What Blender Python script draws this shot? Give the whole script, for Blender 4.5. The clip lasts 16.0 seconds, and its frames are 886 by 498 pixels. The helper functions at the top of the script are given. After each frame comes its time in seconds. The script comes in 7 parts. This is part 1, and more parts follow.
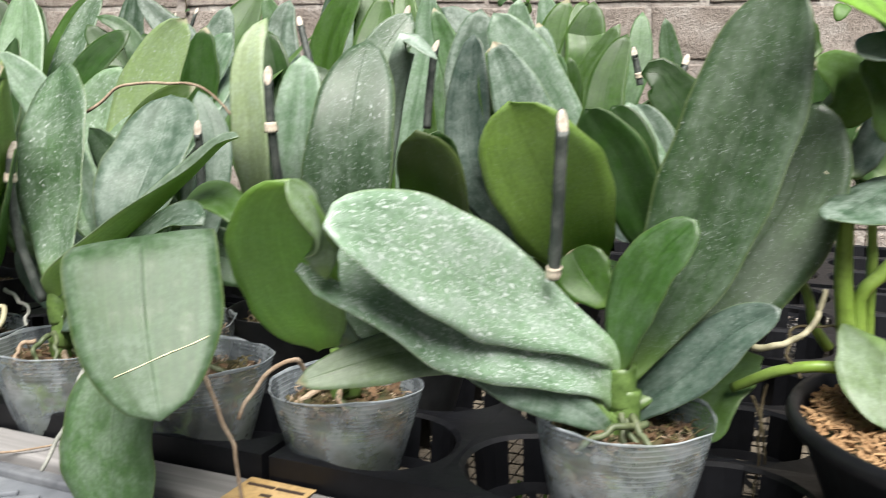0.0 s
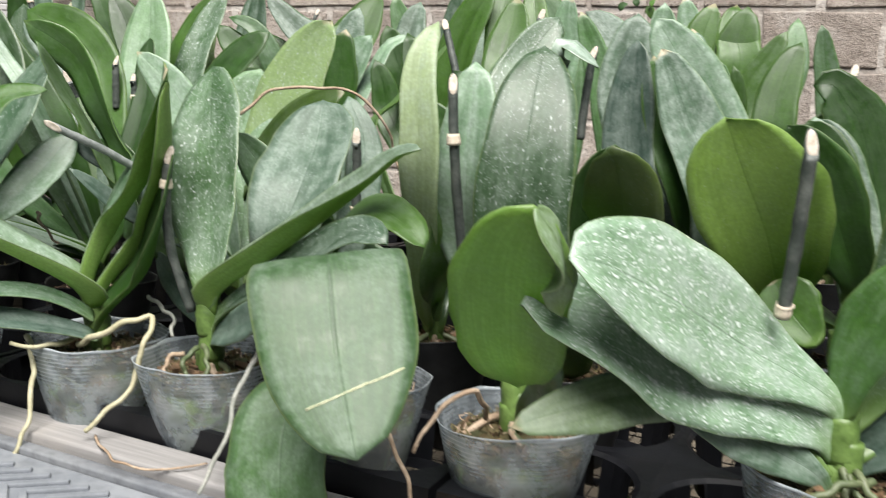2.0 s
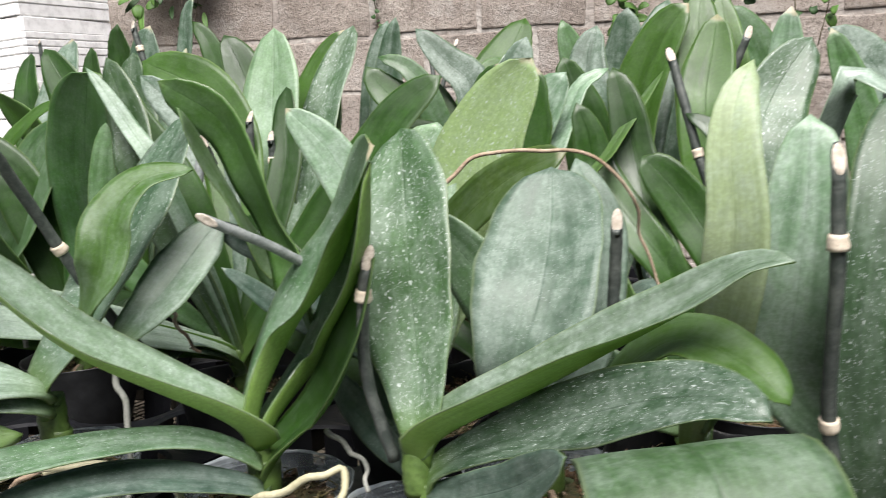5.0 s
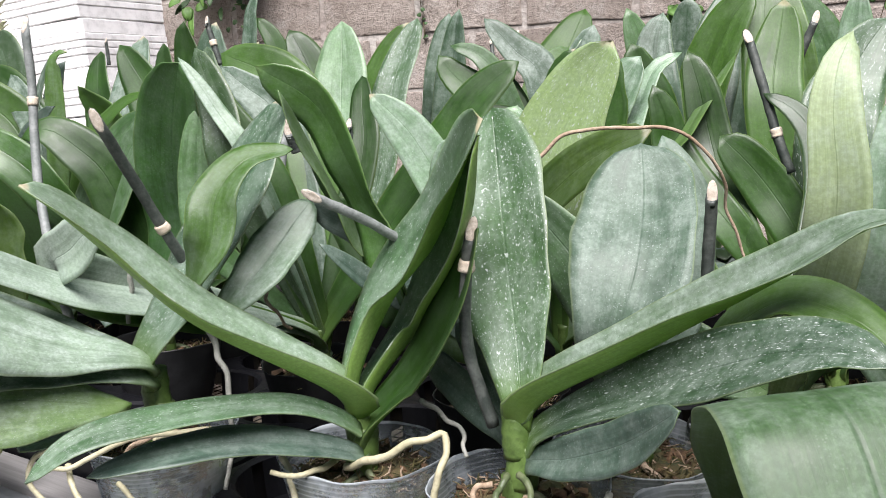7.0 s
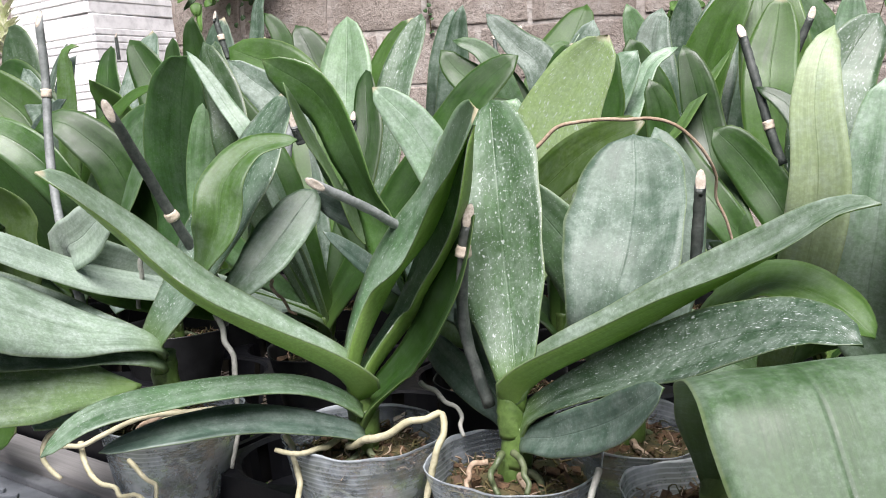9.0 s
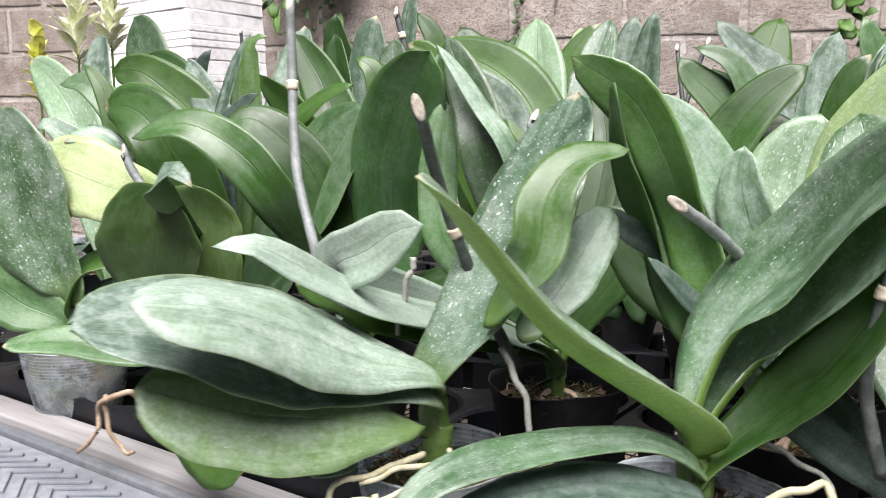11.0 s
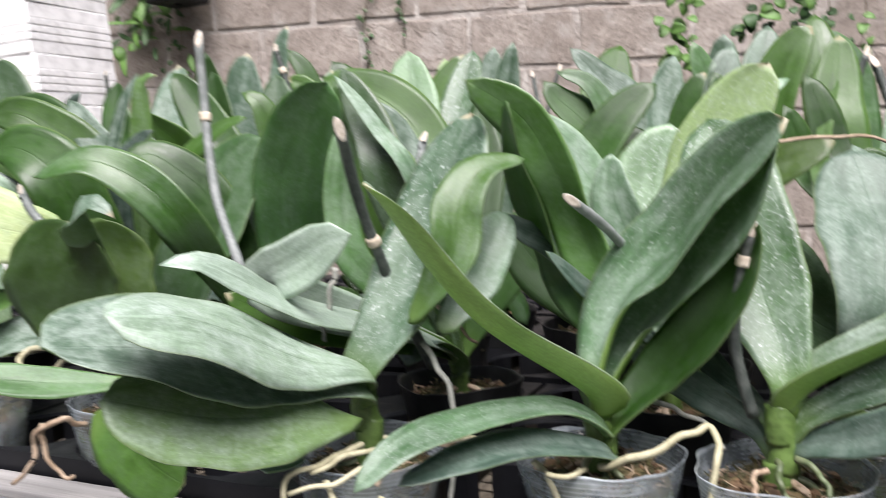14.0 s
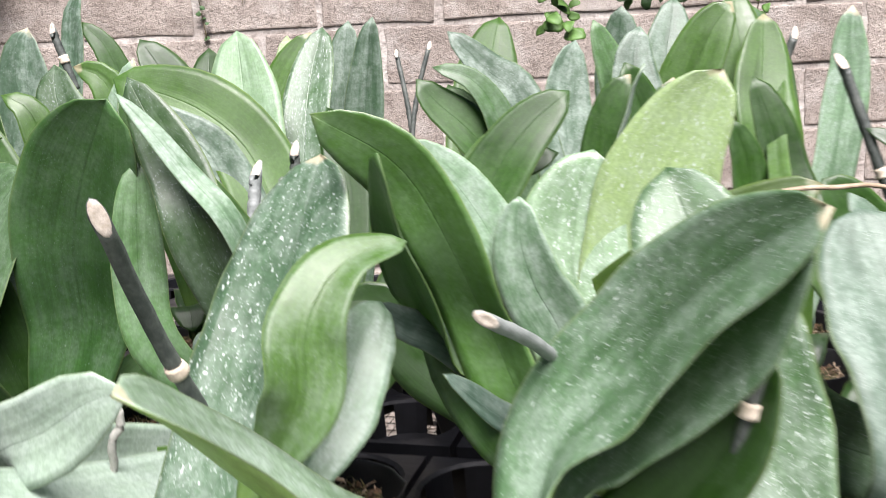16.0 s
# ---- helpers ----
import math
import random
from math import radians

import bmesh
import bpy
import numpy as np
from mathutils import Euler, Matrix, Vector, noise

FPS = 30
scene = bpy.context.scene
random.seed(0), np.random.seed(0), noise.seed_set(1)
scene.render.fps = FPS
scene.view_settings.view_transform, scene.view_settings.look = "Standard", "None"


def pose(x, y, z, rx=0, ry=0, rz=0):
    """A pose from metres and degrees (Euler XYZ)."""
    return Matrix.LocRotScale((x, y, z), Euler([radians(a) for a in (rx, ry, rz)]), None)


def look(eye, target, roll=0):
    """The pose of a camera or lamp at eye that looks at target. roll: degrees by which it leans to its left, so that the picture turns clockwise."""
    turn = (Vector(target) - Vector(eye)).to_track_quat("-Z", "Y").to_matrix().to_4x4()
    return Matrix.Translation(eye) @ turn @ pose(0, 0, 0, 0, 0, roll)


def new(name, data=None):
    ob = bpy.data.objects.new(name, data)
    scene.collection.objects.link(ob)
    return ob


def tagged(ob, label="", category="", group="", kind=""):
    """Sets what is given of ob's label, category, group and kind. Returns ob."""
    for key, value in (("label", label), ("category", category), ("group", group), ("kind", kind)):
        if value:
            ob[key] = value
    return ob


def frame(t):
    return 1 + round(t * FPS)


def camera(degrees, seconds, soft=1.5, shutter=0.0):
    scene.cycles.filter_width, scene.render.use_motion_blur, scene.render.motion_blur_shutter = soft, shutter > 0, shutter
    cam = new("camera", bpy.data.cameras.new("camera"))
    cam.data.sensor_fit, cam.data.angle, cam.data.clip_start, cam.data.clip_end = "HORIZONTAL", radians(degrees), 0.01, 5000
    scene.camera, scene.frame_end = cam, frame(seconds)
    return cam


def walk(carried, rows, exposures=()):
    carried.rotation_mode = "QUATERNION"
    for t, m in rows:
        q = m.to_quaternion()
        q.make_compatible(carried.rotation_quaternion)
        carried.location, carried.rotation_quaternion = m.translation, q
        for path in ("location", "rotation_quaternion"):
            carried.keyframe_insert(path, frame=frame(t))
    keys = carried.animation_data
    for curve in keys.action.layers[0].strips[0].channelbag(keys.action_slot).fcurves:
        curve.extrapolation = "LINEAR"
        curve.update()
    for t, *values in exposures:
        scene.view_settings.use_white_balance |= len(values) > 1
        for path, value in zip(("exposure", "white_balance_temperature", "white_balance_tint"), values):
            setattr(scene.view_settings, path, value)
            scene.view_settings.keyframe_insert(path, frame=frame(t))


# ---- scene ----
from mathutils.bvhtree import BVHTree

cam = camera(54.0, 16.0, soft=0.9, shutter=0.8)
PATH = [
    (0, (0.32, 0.316, 0.392), (0.037, 2.264, 0.038), 0.3),
    (0.5, (0.28, 0.319, 0.378), (-0.022, 2.264, 0.022), 1.0),
    (1, (0.26, 0.318, 0.381), (-0.072, 2.257, 0.017), 1.6),
    (1.5, (0.233, 0.328, 0.389), (-0.144, 2.26, 0.033), 1.6),
    (2, (0.21, 0.356, 0.398), (-0.22, 2.277, 0.046), 1.3),
    (2.5, (0.19, 0.37, 0.42), (-0.289, 2.281, 0.081), 1.0),
    (3, (0.156, 0.427, 0.435), (-0.363, 2.33, 0.106), 0.7),
    (3.5, (0.128, 0.47, 0.444), (-0.411, 2.371, 0.13), 0.1),
    (4, (0.088, 0.519, 0.452), (-0.457, 2.418, 0.139), -0.5),
    (4.5, (0.042, 0.535, 0.45), (-0.512, 2.431, 0.135), -0.8),
    (5, (-0.005, 0.554, 0.436), (-0.586, 2.441, 0.121), -1.5),
    (7.5, (-0.046, 0.495, 0.419), (-0.705, 2.358, 0.108), -2.1),
    (8, (-0.038, 0.485, 0.423), (-0.7, 2.345, 0.106), -2.2),
    (8.5, (-0.034, 0.488, 0.419), (-0.694, 2.35, 0.107), -2.1),
    (9, (-0.03, 0.488, 0.415), (-0.698, 2.347, 0.098), -2.0),
    (9.5, (-0.052, 0.515, 0.415), (-0.757, 2.351, 0.055), -1.4),
    (10, (-0.171, 0.574, 0.422), (-0.931, 2.39, 0.068), 0.4),
    (12.5, (-0.364, 0.356, 0.39), (-0.867, 2.285, 0.235), -0.3),
    (13, (-0.359, 0.351, 0.396), (-0.857, 2.283, 0.267), -0.5),
    (13.5, (-0.36, 0.371, 0.396), (-0.826, 2.311, 0.265), -1.2),
    (14, (-0.358, 0.408, 0.396), (-0.705, 2.366, 0.188), -2.3),
    (14.5, (-0.353, 0.447, 0.401), (-0.574, 2.413, 0.107), -3.2),
    (15, (-0.353, 0.538, 0.426), (-0.463, 2.505, 0.081), -4.0),
    (15.5, (-0.357, 0.621, 0.464), (-0.42, 2.588, 0.105), -3.4),
    (16, (-0.391, 0.692, 0.475), (-0.422, 2.661, 0.128), -3.2),
]
walk(cam, [(t, look(eye, target, roll)) for t, eye, target, roll in PATH], [(0.0, 0.861, 6500, 8), (3.5, 0.821, 6450, 8), (5.0, 0.83, 6400, 11), (8.0, 0.88, 6270, 15), (9.0, 0.86, 6280, 15), (10.0, 1.16, 6350, 15), (12.5, 0.792, 6280, 15), (13.5, 0.831, 6280, 15), (15.0, 1.192, 6330, 15), (16.0, 1.279, 6330, 16)])

# ---- sky and light: bright overcast day through the shade roof's open sides ----
world = bpy.data.worlds.new("overcast_sky")
scene.world = world
world.use_nodes = True
_nt = world.node_tree
_sky = _nt.nodes.new("ShaderNodeTexSky")
_sky.sky_type = "NISHITA"
_sky.sun_disc = False
_sky.sun_elevation, _sky.sun_rotation = radians(60), radians(178)
_sky.air_density, _sky.dust_density = 1.0, 4.0
_nt.nodes["Background"].inputs["Strength"].default_value = 0.027
_nt.links.new(_sky.outputs["Color"], _nt.nodes["Background"].inputs["Color"])
sun = new("sun", bpy.data.lights.new("sun", "SUN"))
sun.data.energy, sun.data.angle, sun.data.color = 5.4, radians(42), (1.0, 0.955, 0.925)
sun.matrix_world = look((0.55, -1.1, 3.6), (0, 0.9, 0))

# ---- materials ----


def material(name, colour=(0.5, 0.5, 0.5), rough=0.5, metal=0.0):
    m = bpy.data.materials.new(name)
    m.use_nodes = True
    b = m.node_tree.nodes["Principled BSDF"]
    b.inputs["Base Color"].default_value = (*colour, 1)
    b.inputs["Roughness"].default_value = rough
    b.inputs["Metallic"].default_value = metal
    return m


class Nodes:
    """Short hand for building a node tree."""

    def __init__(self, m):
        self.t = m.node_tree
        self.b = self.t.nodes["Principled BSDF"]

    def n(self, kind, **kw):
        node = self.t.nodes.new("ShaderNode" + kind)
        for k, v in kw.items():
            if k in ("operation", "blend_type", "data_type", "feature", "noise_dimensions", "distance", "invert", "wave_type"):
                setattr(node, k, v)
            else:
                node.inputs[k].default_value = v
        return node

    def link(self, a, b):
        self.t.links.new(a, b)

    def math(self, op, a, b=None, clamp=False):
        node = self.t.nodes.new("ShaderNodeMath")
        node.operation, node.use_clamp = op, clamp
        for i, v in enumerate((a, b)):
            if v is None:
                continue
            if isinstance(v, (int, float)):
                node.inputs[i].default_value = v
            else:
                self.link(v, node.inputs[i])
        return node.outputs[0]

    def ramp(self, fac, a, b, lo=0.0, hi=1.0):
        node = self.t.nodes.new("ShaderNodeMapRange")
        node.interpolation_type = "SMOOTHSTEP"
        self.link(fac, node.inputs["Value"])
        for k, v in (("From Min", a), ("From Max", b), ("To Min", lo), ("To Max", hi)):
            node.inputs[k].default_value = v
        return node.outputs["Result"]

    def mix(self, fac, a, b, blend="MIX"):
        node = self.t.nodes.new("ShaderNodeMix")
        node.data_type, node.blend_type = "RGBA", blend
        for sock, v in ((node.inputs["Factor"], fac), (node.inputs["A"], a), (node.inputs["B"], b)):
            pass
        for key, v in ((0, fac), (6, a), (7, b)):
            if isinstance(v, tuple):
                node.inputs[key].default_value = (*v, 1)
            elif isinstance(v, (int, float)):
                node.inputs[key].default_value = v
            else:
                self.link(v, node.inputs[key])
        return node.outputs[2]

    def coords(self, which="Object", scale=(1, 1, 1)):
        c = self.t.nodes.new("ShaderNodeTexCoord")
        m = self.t.nodes.new("ShaderNodeMapping")
        m.inputs["Scale"].default_value = scale
        self.link(c.outputs[which], m.inputs["Vector"])
        return m.outputs["Vector"]

    def noise(self, vec, scale, detail=4, rough=0.6):
        k = self.n("TexNoise", Scale=scale, Detail=detail, Roughness=rough)
        self.link(vec, k.inputs["Vector"])
        return k.outputs["Fac"]

    def bump(self, height, strength, distance=0.001, prior=None):
        k = self.t.nodes.new("ShaderNodeBump")
        k.inputs["Strength"].default_value, k.inputs["Distance"].default_value = strength, distance
        self.link(height, k.inputs["Height"])
        if prior is not None:
            self.link(prior, k.inputs["Normal"])
        return k.outputs["Normal"]


def leaf_material(name, dark, light, dust=0.2, spots=0.0, rough=0.42, fine=0.3, thin=0.25, pale=(0.48, 0.57, 0.51)):
    """Waxy strap leaf: mottled green, sunk midrib, faint length-wise veins, lime dust and dried water spots."""
    m = material(name, light, rough)
    k = Nodes(m)
    uv = k.n("UVMap")
    sep = k.n("SeparateXYZ")
    k.link(uv.outputs["UV"], sep.inputs[0])
    u = k.math("ABSOLUTE", k.math("SUBTRACT", sep.outputs["X"], 0.5))
    obj = k.coords("Object")
    info = k.n("ObjectInfo")
    # broad mottling, and a tone of its own for every leaf
    tone = k.math("ADD", k.noise(obj, 14, 3), k.math("MULTIPLY", k.math("SUBTRACT", info.outputs["Random"], 0.5), 0.5))
    colour = k.mix(k.ramp(tone, 0.3, 0.75), dark, light)
    # veins run along the leaf
    comb = k.n("CombineXYZ")
    k.link(k.math("MULTIPLY", sep.outputs["X"], 46.0), comb.inputs[0])
    k.link(k.math("MULTIPLY", sep.outputs["Y"], 3.0), comb.inputs[1])
    k.link(k.math("MULTIPLY", info.outputs["Random"], 40.0), comb.inputs[2])
    veins = k.noise(comb.outputs[0], 1.0, 3)
    colour = k.mix(k.ramp(veins, 0.35, 0.7, 0.0, 0.24), colour, tuple(min(1, c * 1.5) for c in light))
    # lime dust: a cloudy film, drawn out along the leaf
    long_ = k.n("CombineXYZ")
    k.link(k.math("MULTIPLY", sep.outputs["X"], 3.6), long_.inputs[0])
    k.link(k.math("MULTIPLY", sep.outputs["Y"], 2.6), long_.inputs[1])
    k.link(k.math("MULTIPLY", info.outputs["Random"], 70.0), long_.inputs[2])
    streak = k.noise(long_.outputs[0], 1.0, 5, 0.65)
    colour = k.mix(k.ramp(streak, 0.36, 0.5, 0.35, 0.0), colour, tuple(c * 0.62 for c in dark))
    film = k.noise(obj, 60, 6, 0.75)
    cloud = k.math("MULTIPLY", film, k.math("ADD", k.math("MULTIPLY", streak, 1.5), 0.2))
    colour = k.mix(k.math("MULTIPLY", k.ramp(cloud, 0.3, 0.72), dust * 1.25, True), colour, pale)
    colour = k.mix(k.ramp(k.noise(obj, 300, 3, 0.7), 0.36, 0.66, 0.3, 0.0), colour, tuple(c * 0.4 for c in dark))
    # fine grains
    grain = k.n("TexVoronoi", Scale=560.0)
    k.link(obj, grain.inputs["Vector"])
    gate = k.n("TexWhiteNoise")
    k.link(grain.outputs["Position"], gate.inputs["Vector"])
    g = k.math("MULTIPLY", k.ramp(grain.outputs["Distance"], 0.2, 0.34, 1.0, 0.0), k.ramp(gate.outputs["Value"], 0.62, 0.7))
    g = k.math("MULTIPLY", g, k.ramp(k.noise(obj, 34, 3), 0.4, 0.66, 0.15, 1.0))
    colour = k.mix(k.math("MULTIPLY", g, fine * 0.75), colour, (0.5, 0.58, 0.53))
    # dried water spots, longer along the leaf
    if spots > 0:
        spotv = k.n("CombineXYZ")
        k.link(k.math("MULTIPLY", sep.outputs["X"], 11.0), spotv.inputs[0])
        k.link(k.math("MULTIPLY", sep.outputs["Y"], 20.0), spotv.inputs[1])
        k.link(k.math("MULTIPLY", info.outputs["Random"], 90.0), spotv.inputs[2])
        warp = k.n("TexNoise", Scale=2.5, Detail=2.0)
        k.link(spotv.outputs[0], warp.inputs["Vector"])
        wob = k.n("VectorMath", operation="ADD")
        wsc = k.n("VectorMath", operation="SCALE")
        wsc.inputs["Scale"].default_value = 0.55
        k.link(warp.outputs["Color"], wsc.inputs[0])
        k.link(spotv.outputs[0], wob.inputs[0])
        k.link(wsc.outputs[0], wob.inputs[1])
        for sc, size in ((2.0, 0.28), (3.6, 0.32), (6.0, 0.34)):
            vor = k.n("TexVoronoi", Scale=sc)
            k.link(wob.outputs[0], vor.inputs["Vector"])
            wn = k.n("TexWhiteNoise")
            k.link(vor.outputs["Position"], wn.inputs["Vector"])
            lim = k.math("MULTIPLY", k.math("SUBTRACT", wn.outputs["Value"], 0.4), size * (0.22 + spots) * 1.7)
            soft = k.ramp(k.math("SUBTRACT", lim, vor.outputs["Distance"]), -0.03, 0.09)
            soft = k.math("MULTIPLY", soft, k.ramp(wn.outputs["Value"], 0.4, 1.0, 0.35, 1.0))
            colour = k.mix(k.math("MULTIPLY", soft, min(0.85, 0.45 + 0.35 * spots)), colour, (0.66, 0.73, 0.69))
    # the channelled foot of the leaf is yellow-green
    foot = k.ramp(sep.outputs["Y"], 0.02, 0.2, 0.65, 0.0)
    colour = k.mix(foot, colour, (0.13, 0.225, 0.045))
    # some tips have dried
    dry = k.ramp(k.math("ADD", sep.outputs["Y"], k.math("MULTIPLY", k.noise(obj, 60, 2), 0.05)), 1.003, 1.018)
    colour = k.mix(k.math("MULTIPLY", dry, k.ramp(info.outputs["Random"], 0.8, 0.82, 0.0, 0.8)), colour, (0.42, 0.36, 0.24))
    # midrib and thin margin
    rib = k.ramp(u, 0.002, 0.013, 1.0, 0.0)
    colour = k.mix(k.math("MULTIPLY", rib, 0.16), colour, tuple(c * 0.5 for c in dark))
    edge = k.ramp(u, 0.478, 0.492)
    colour = k.mix(k.math("MULTIPLY", edge, 0.3), colour, (0.22, 0.29, 0.1))
    k.link(colour, k.b.inputs["Base Color"])
    k.link(k.ramp(cloud, 0.2, 0.6, rough - 0.04, rough + 0.16), k.b.inputs["Roughness"])
    k.b.inputs["Specular IOR Level"].default_value = 0.6
    bump = k.bump(k.noise(obj, 120, 3), 0.12, 0.001)
    bump = k.bump(veins, 0.1, 0.001, bump)
    bump = k.bump(k.ramp(u, 0.0, 0.02), 0.3, 0.0012, bump)
    k.link(bump, k.b.inputs["Normal"])
    # thin flesh lets a little light through
    tl = k.n("BsdfTranslucent")
    k.link(k.mix(0.5, colour, (0.2, 0.42, 0.05) if thin < 0.3 else (0.34, 0.6, 0.08)), tl.inputs["Color"])
    sh = k.n("MixShader")
    sh.inputs[0].default_value = thin
    out = k.t.nodes["Material Output"]
    k.link(k.b.outputs[0], sh.inputs[1])
    k.link(tl.outputs[0], sh.inputs[2])
    k.link(sh.outputs[0], out.inputs["Surface"])
    return m


# name: dark tone, light tone, dust, spots, roughness, fine grain
TONES = {
    "grey": ((0.055, 0.096, 0.06), (0.086, 0.142, 0.096), 0.48, 0.0, 0.5, 0.45),
    "greythin": ((0.12, 0.175, 0.11), (0.17, 0.235, 0.16), 0.5, 0.3, 0.46, 0.5),
    "greydot": ((0.056, 0.108, 0.048), (0.085, 0.156, 0.07), 0.3, 0.75, 0.44, 0.55),
    "foldgrey": ((0.054, 0.106, 0.05), (0.086, 0.158, 0.08), 0.34, 0.55, 0.42, 0.55),
    "greydk": ((0.055, 0.10, 0.06), (0.08, 0.145, 0.085), 0.35, 0.0, 0.5, 0.2),
    "slate": ((0.042, 0.07, 0.058), (0.068, 0.108, 0.088), 0.22, 0.0, 0.42, 0.35),
    "speck": ((0.034, 0.072, 0.024), (0.055, 0.105, 0.036), 0.13, 0.3, 0.46, 0.7),
    "bigspeck": ((0.036, 0.072, 0.032), (0.055, 0.105, 0.046), 0.18, 0.55, 0.45, 0.9),
    # heavydot: dusty and spotted, base also lightened to paint in sky sheen
    "heavydot": ((0.16, 0.265, 0.16), (0.26, 0.37, 0.26), 0.66, 1.15, 0.34, 0.5),
    "speckgreen": ((0.21, 0.33, 0.06), (0.28, 0.42, 0.09), 0.08, 0.25, 0.45, 0.4),
    "speckmid": ((0.08, 0.15, 0.065), (0.115, 0.2, 0.09), 0.2, 0.4, 0.45, 0.6),
    "green": ((0.058, 0.14, 0.016), (0.105, 0.225, 0.034), 0.08, 0.0, 0.44, 0.12),
    "limegreen": ((0.08, 0.16, 0.03), (0.12, 0.21, 0.05), 0.15, 0.0, 0.42, 0.15),
    "dark": ((0.03, 0.088, 0.01), (0.062, 0.155, 0.024), 0.06, 0.0, 0.46, 0.1),
    "deep": ((0.03, 0.08, 0.015), (0.05, 0.12, 0.03), 0.2, 0.0, 0.36, 0.15),
    "deepgrad": ((0.05, 0.14, 0.034), (0.095, 0.225, 0.062), 0.16, 0.1, 0.38, 0.25),
    "mid": ((0.05, 0.108, 0.034), (0.08, 0.165, 0.055), 0.16, 0.0, 0.46, 0.2),
    "q": ((0.28, 0.44, 0.1), (0.36, 0.53, 0.15), 0.15, 0.0, 0.4, 0.2),
    "lime": ((0.085, 0.17, 0.035), (0.13, 0.23, 0.06), 0.22, 0.0, 0.38, 0.2),
    "midlime": ((0.12, 0.17, 0.08), (0.16, 0.21, 0.115), 0.25, 0.0, 0.42, 0.3),
    "limedust": ((0.15, 0.235, 0.085), (0.21, 0.3, 0.14), 0.45, 0.35, 0.42, 0.4),
    "limespeck": ((0.26, 0.36, 0.14), (0.35, 0.45, 0.21), 0.25, 0.8, 0.46, 0.3),
    "limepale": ((0.42, 0.5, 0.28), (0.53, 0.6, 0.38), 0.45, 0.0, 0.46, 0.2),
    "pale": ((0.11, 0.18, 0.11), (0.17, 0.25, 0.165), 0.5, 0.25, 0.42, 0.3),
    "palespeck": ((0.12, 0.19, 0.10), (0.17, 0.25, 0.15), 0.4, 0.8, 0.44, 0.4),
    "palestripe": ((0.13, 0.21, 0.11), (0.19, 0.28, 0.17), 0.3, 0.0, 0.46, 0.15),
    "palegreen": ((0.042, 0.092, 0.03), (0.062, 0.125, 0.042), 0.22, 0.0, 0.56, 0.1),
    "greyblue": ((0.07, 0.115, 0.082), (0.1, 0.152, 0.11), 0.34, 0.2, 0.55, 0.5),
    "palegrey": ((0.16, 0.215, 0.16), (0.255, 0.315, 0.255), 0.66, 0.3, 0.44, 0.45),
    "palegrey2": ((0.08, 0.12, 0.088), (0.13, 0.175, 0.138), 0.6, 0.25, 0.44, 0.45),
    "limestalk": ((0.34, 0.53, 0.11), (0.42, 0.6, 0.17), 0.1, 0.0, 0.4, 0.3),
    "dewgrey": ((0.04, 0.078, 0.042), (0.065, 0.118, 0.068), 0.3, 0.7, 0.4, 0.6),
    "paleyellow": ((0.4, 0.47, 0.22), (0.55, 0.6, 0.34), 0.25, 0.0, 0.46, 0.1),
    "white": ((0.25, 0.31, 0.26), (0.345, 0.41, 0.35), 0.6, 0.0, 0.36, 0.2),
    "sunyellow": ((0.6, 0.55, 0.06), (0.75, 0.68, 0.12), 0.08, 0.0, 0.4, 0.1),
    "brightlime": ((0.15, 0.31, 0.025), (0.24, 0.43, 0.06), 0.08, 0.0, 0.4, 0.1),
    "freshgreen": ((0.045, 0.115, 0.02), (0.085, 0.18, 0.04), 0.12, 0.0, 0.36, 0.15),
    "brown": ((0.034, 0.075, 0.014), (0.06, 0.12, 0.026), 0.12, 0.0, 0.45, 0.1),
    "brownlobe": ((0.08, 0.115, 0.025), (0.12, 0.16, 0.04), 0.1, 0.25, 0.42, 0.3),
    "greenb": ((0.045, 0.09, 0.015), (0.075, 0.12, 0.025), 0.1, 0.0, 0.42, 0.1),
}
# tones darkened, with less dust, so their colour carries the shade of deep gaps
SHADE_TONES = ("dark", "deep", "green", "brown", "brownlobe")
THIN = {"lime": 0.4, "limestalk": 0.4, "limepale": 0.4, "limegreen": 0.4, "limespeck": 0.4, "q": 0.55, "speckgreen": 0.45, "brownlobe": 0.4, "brown": 0.35, "greenb": 0.4, "freshgreen": 0.3, "dark": 0.28, "green": 0.32, "deep": 0.28, "deepgrad": 0.3, "paleyellow": 0.35, "palegrey": 0.12, "palegrey2": 0.12, "white": 0.12}


def tone_material(name, low, high, dust, spots, rough, fine):
    """A leaf material from one row of tones."""
    # shade tones go darker and pale tones brighter, for contrast
    q, d = (0.64, 0.42) if name in SHADE_TONES else (1.22, 0.85) if name[:4] == "pale" and name != "palegreen" else (1.0, 0.8)
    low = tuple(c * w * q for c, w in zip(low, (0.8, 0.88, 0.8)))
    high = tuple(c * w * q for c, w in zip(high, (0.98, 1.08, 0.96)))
    return leaf_material("leaf_" + name, low, high, dust * d, spots, rough * 0.8, fine, THIN.get(name, 0.18))


LEAF = {k: tone_material(k, *v) for k, v in TONES.items()}
LEAF_UNDER = leaf_material("leaf_underside", (0.06, 0.125, 0.03), (0.09, 0.17, 0.05), 0.15, 0.0, 0.5, 0.15)


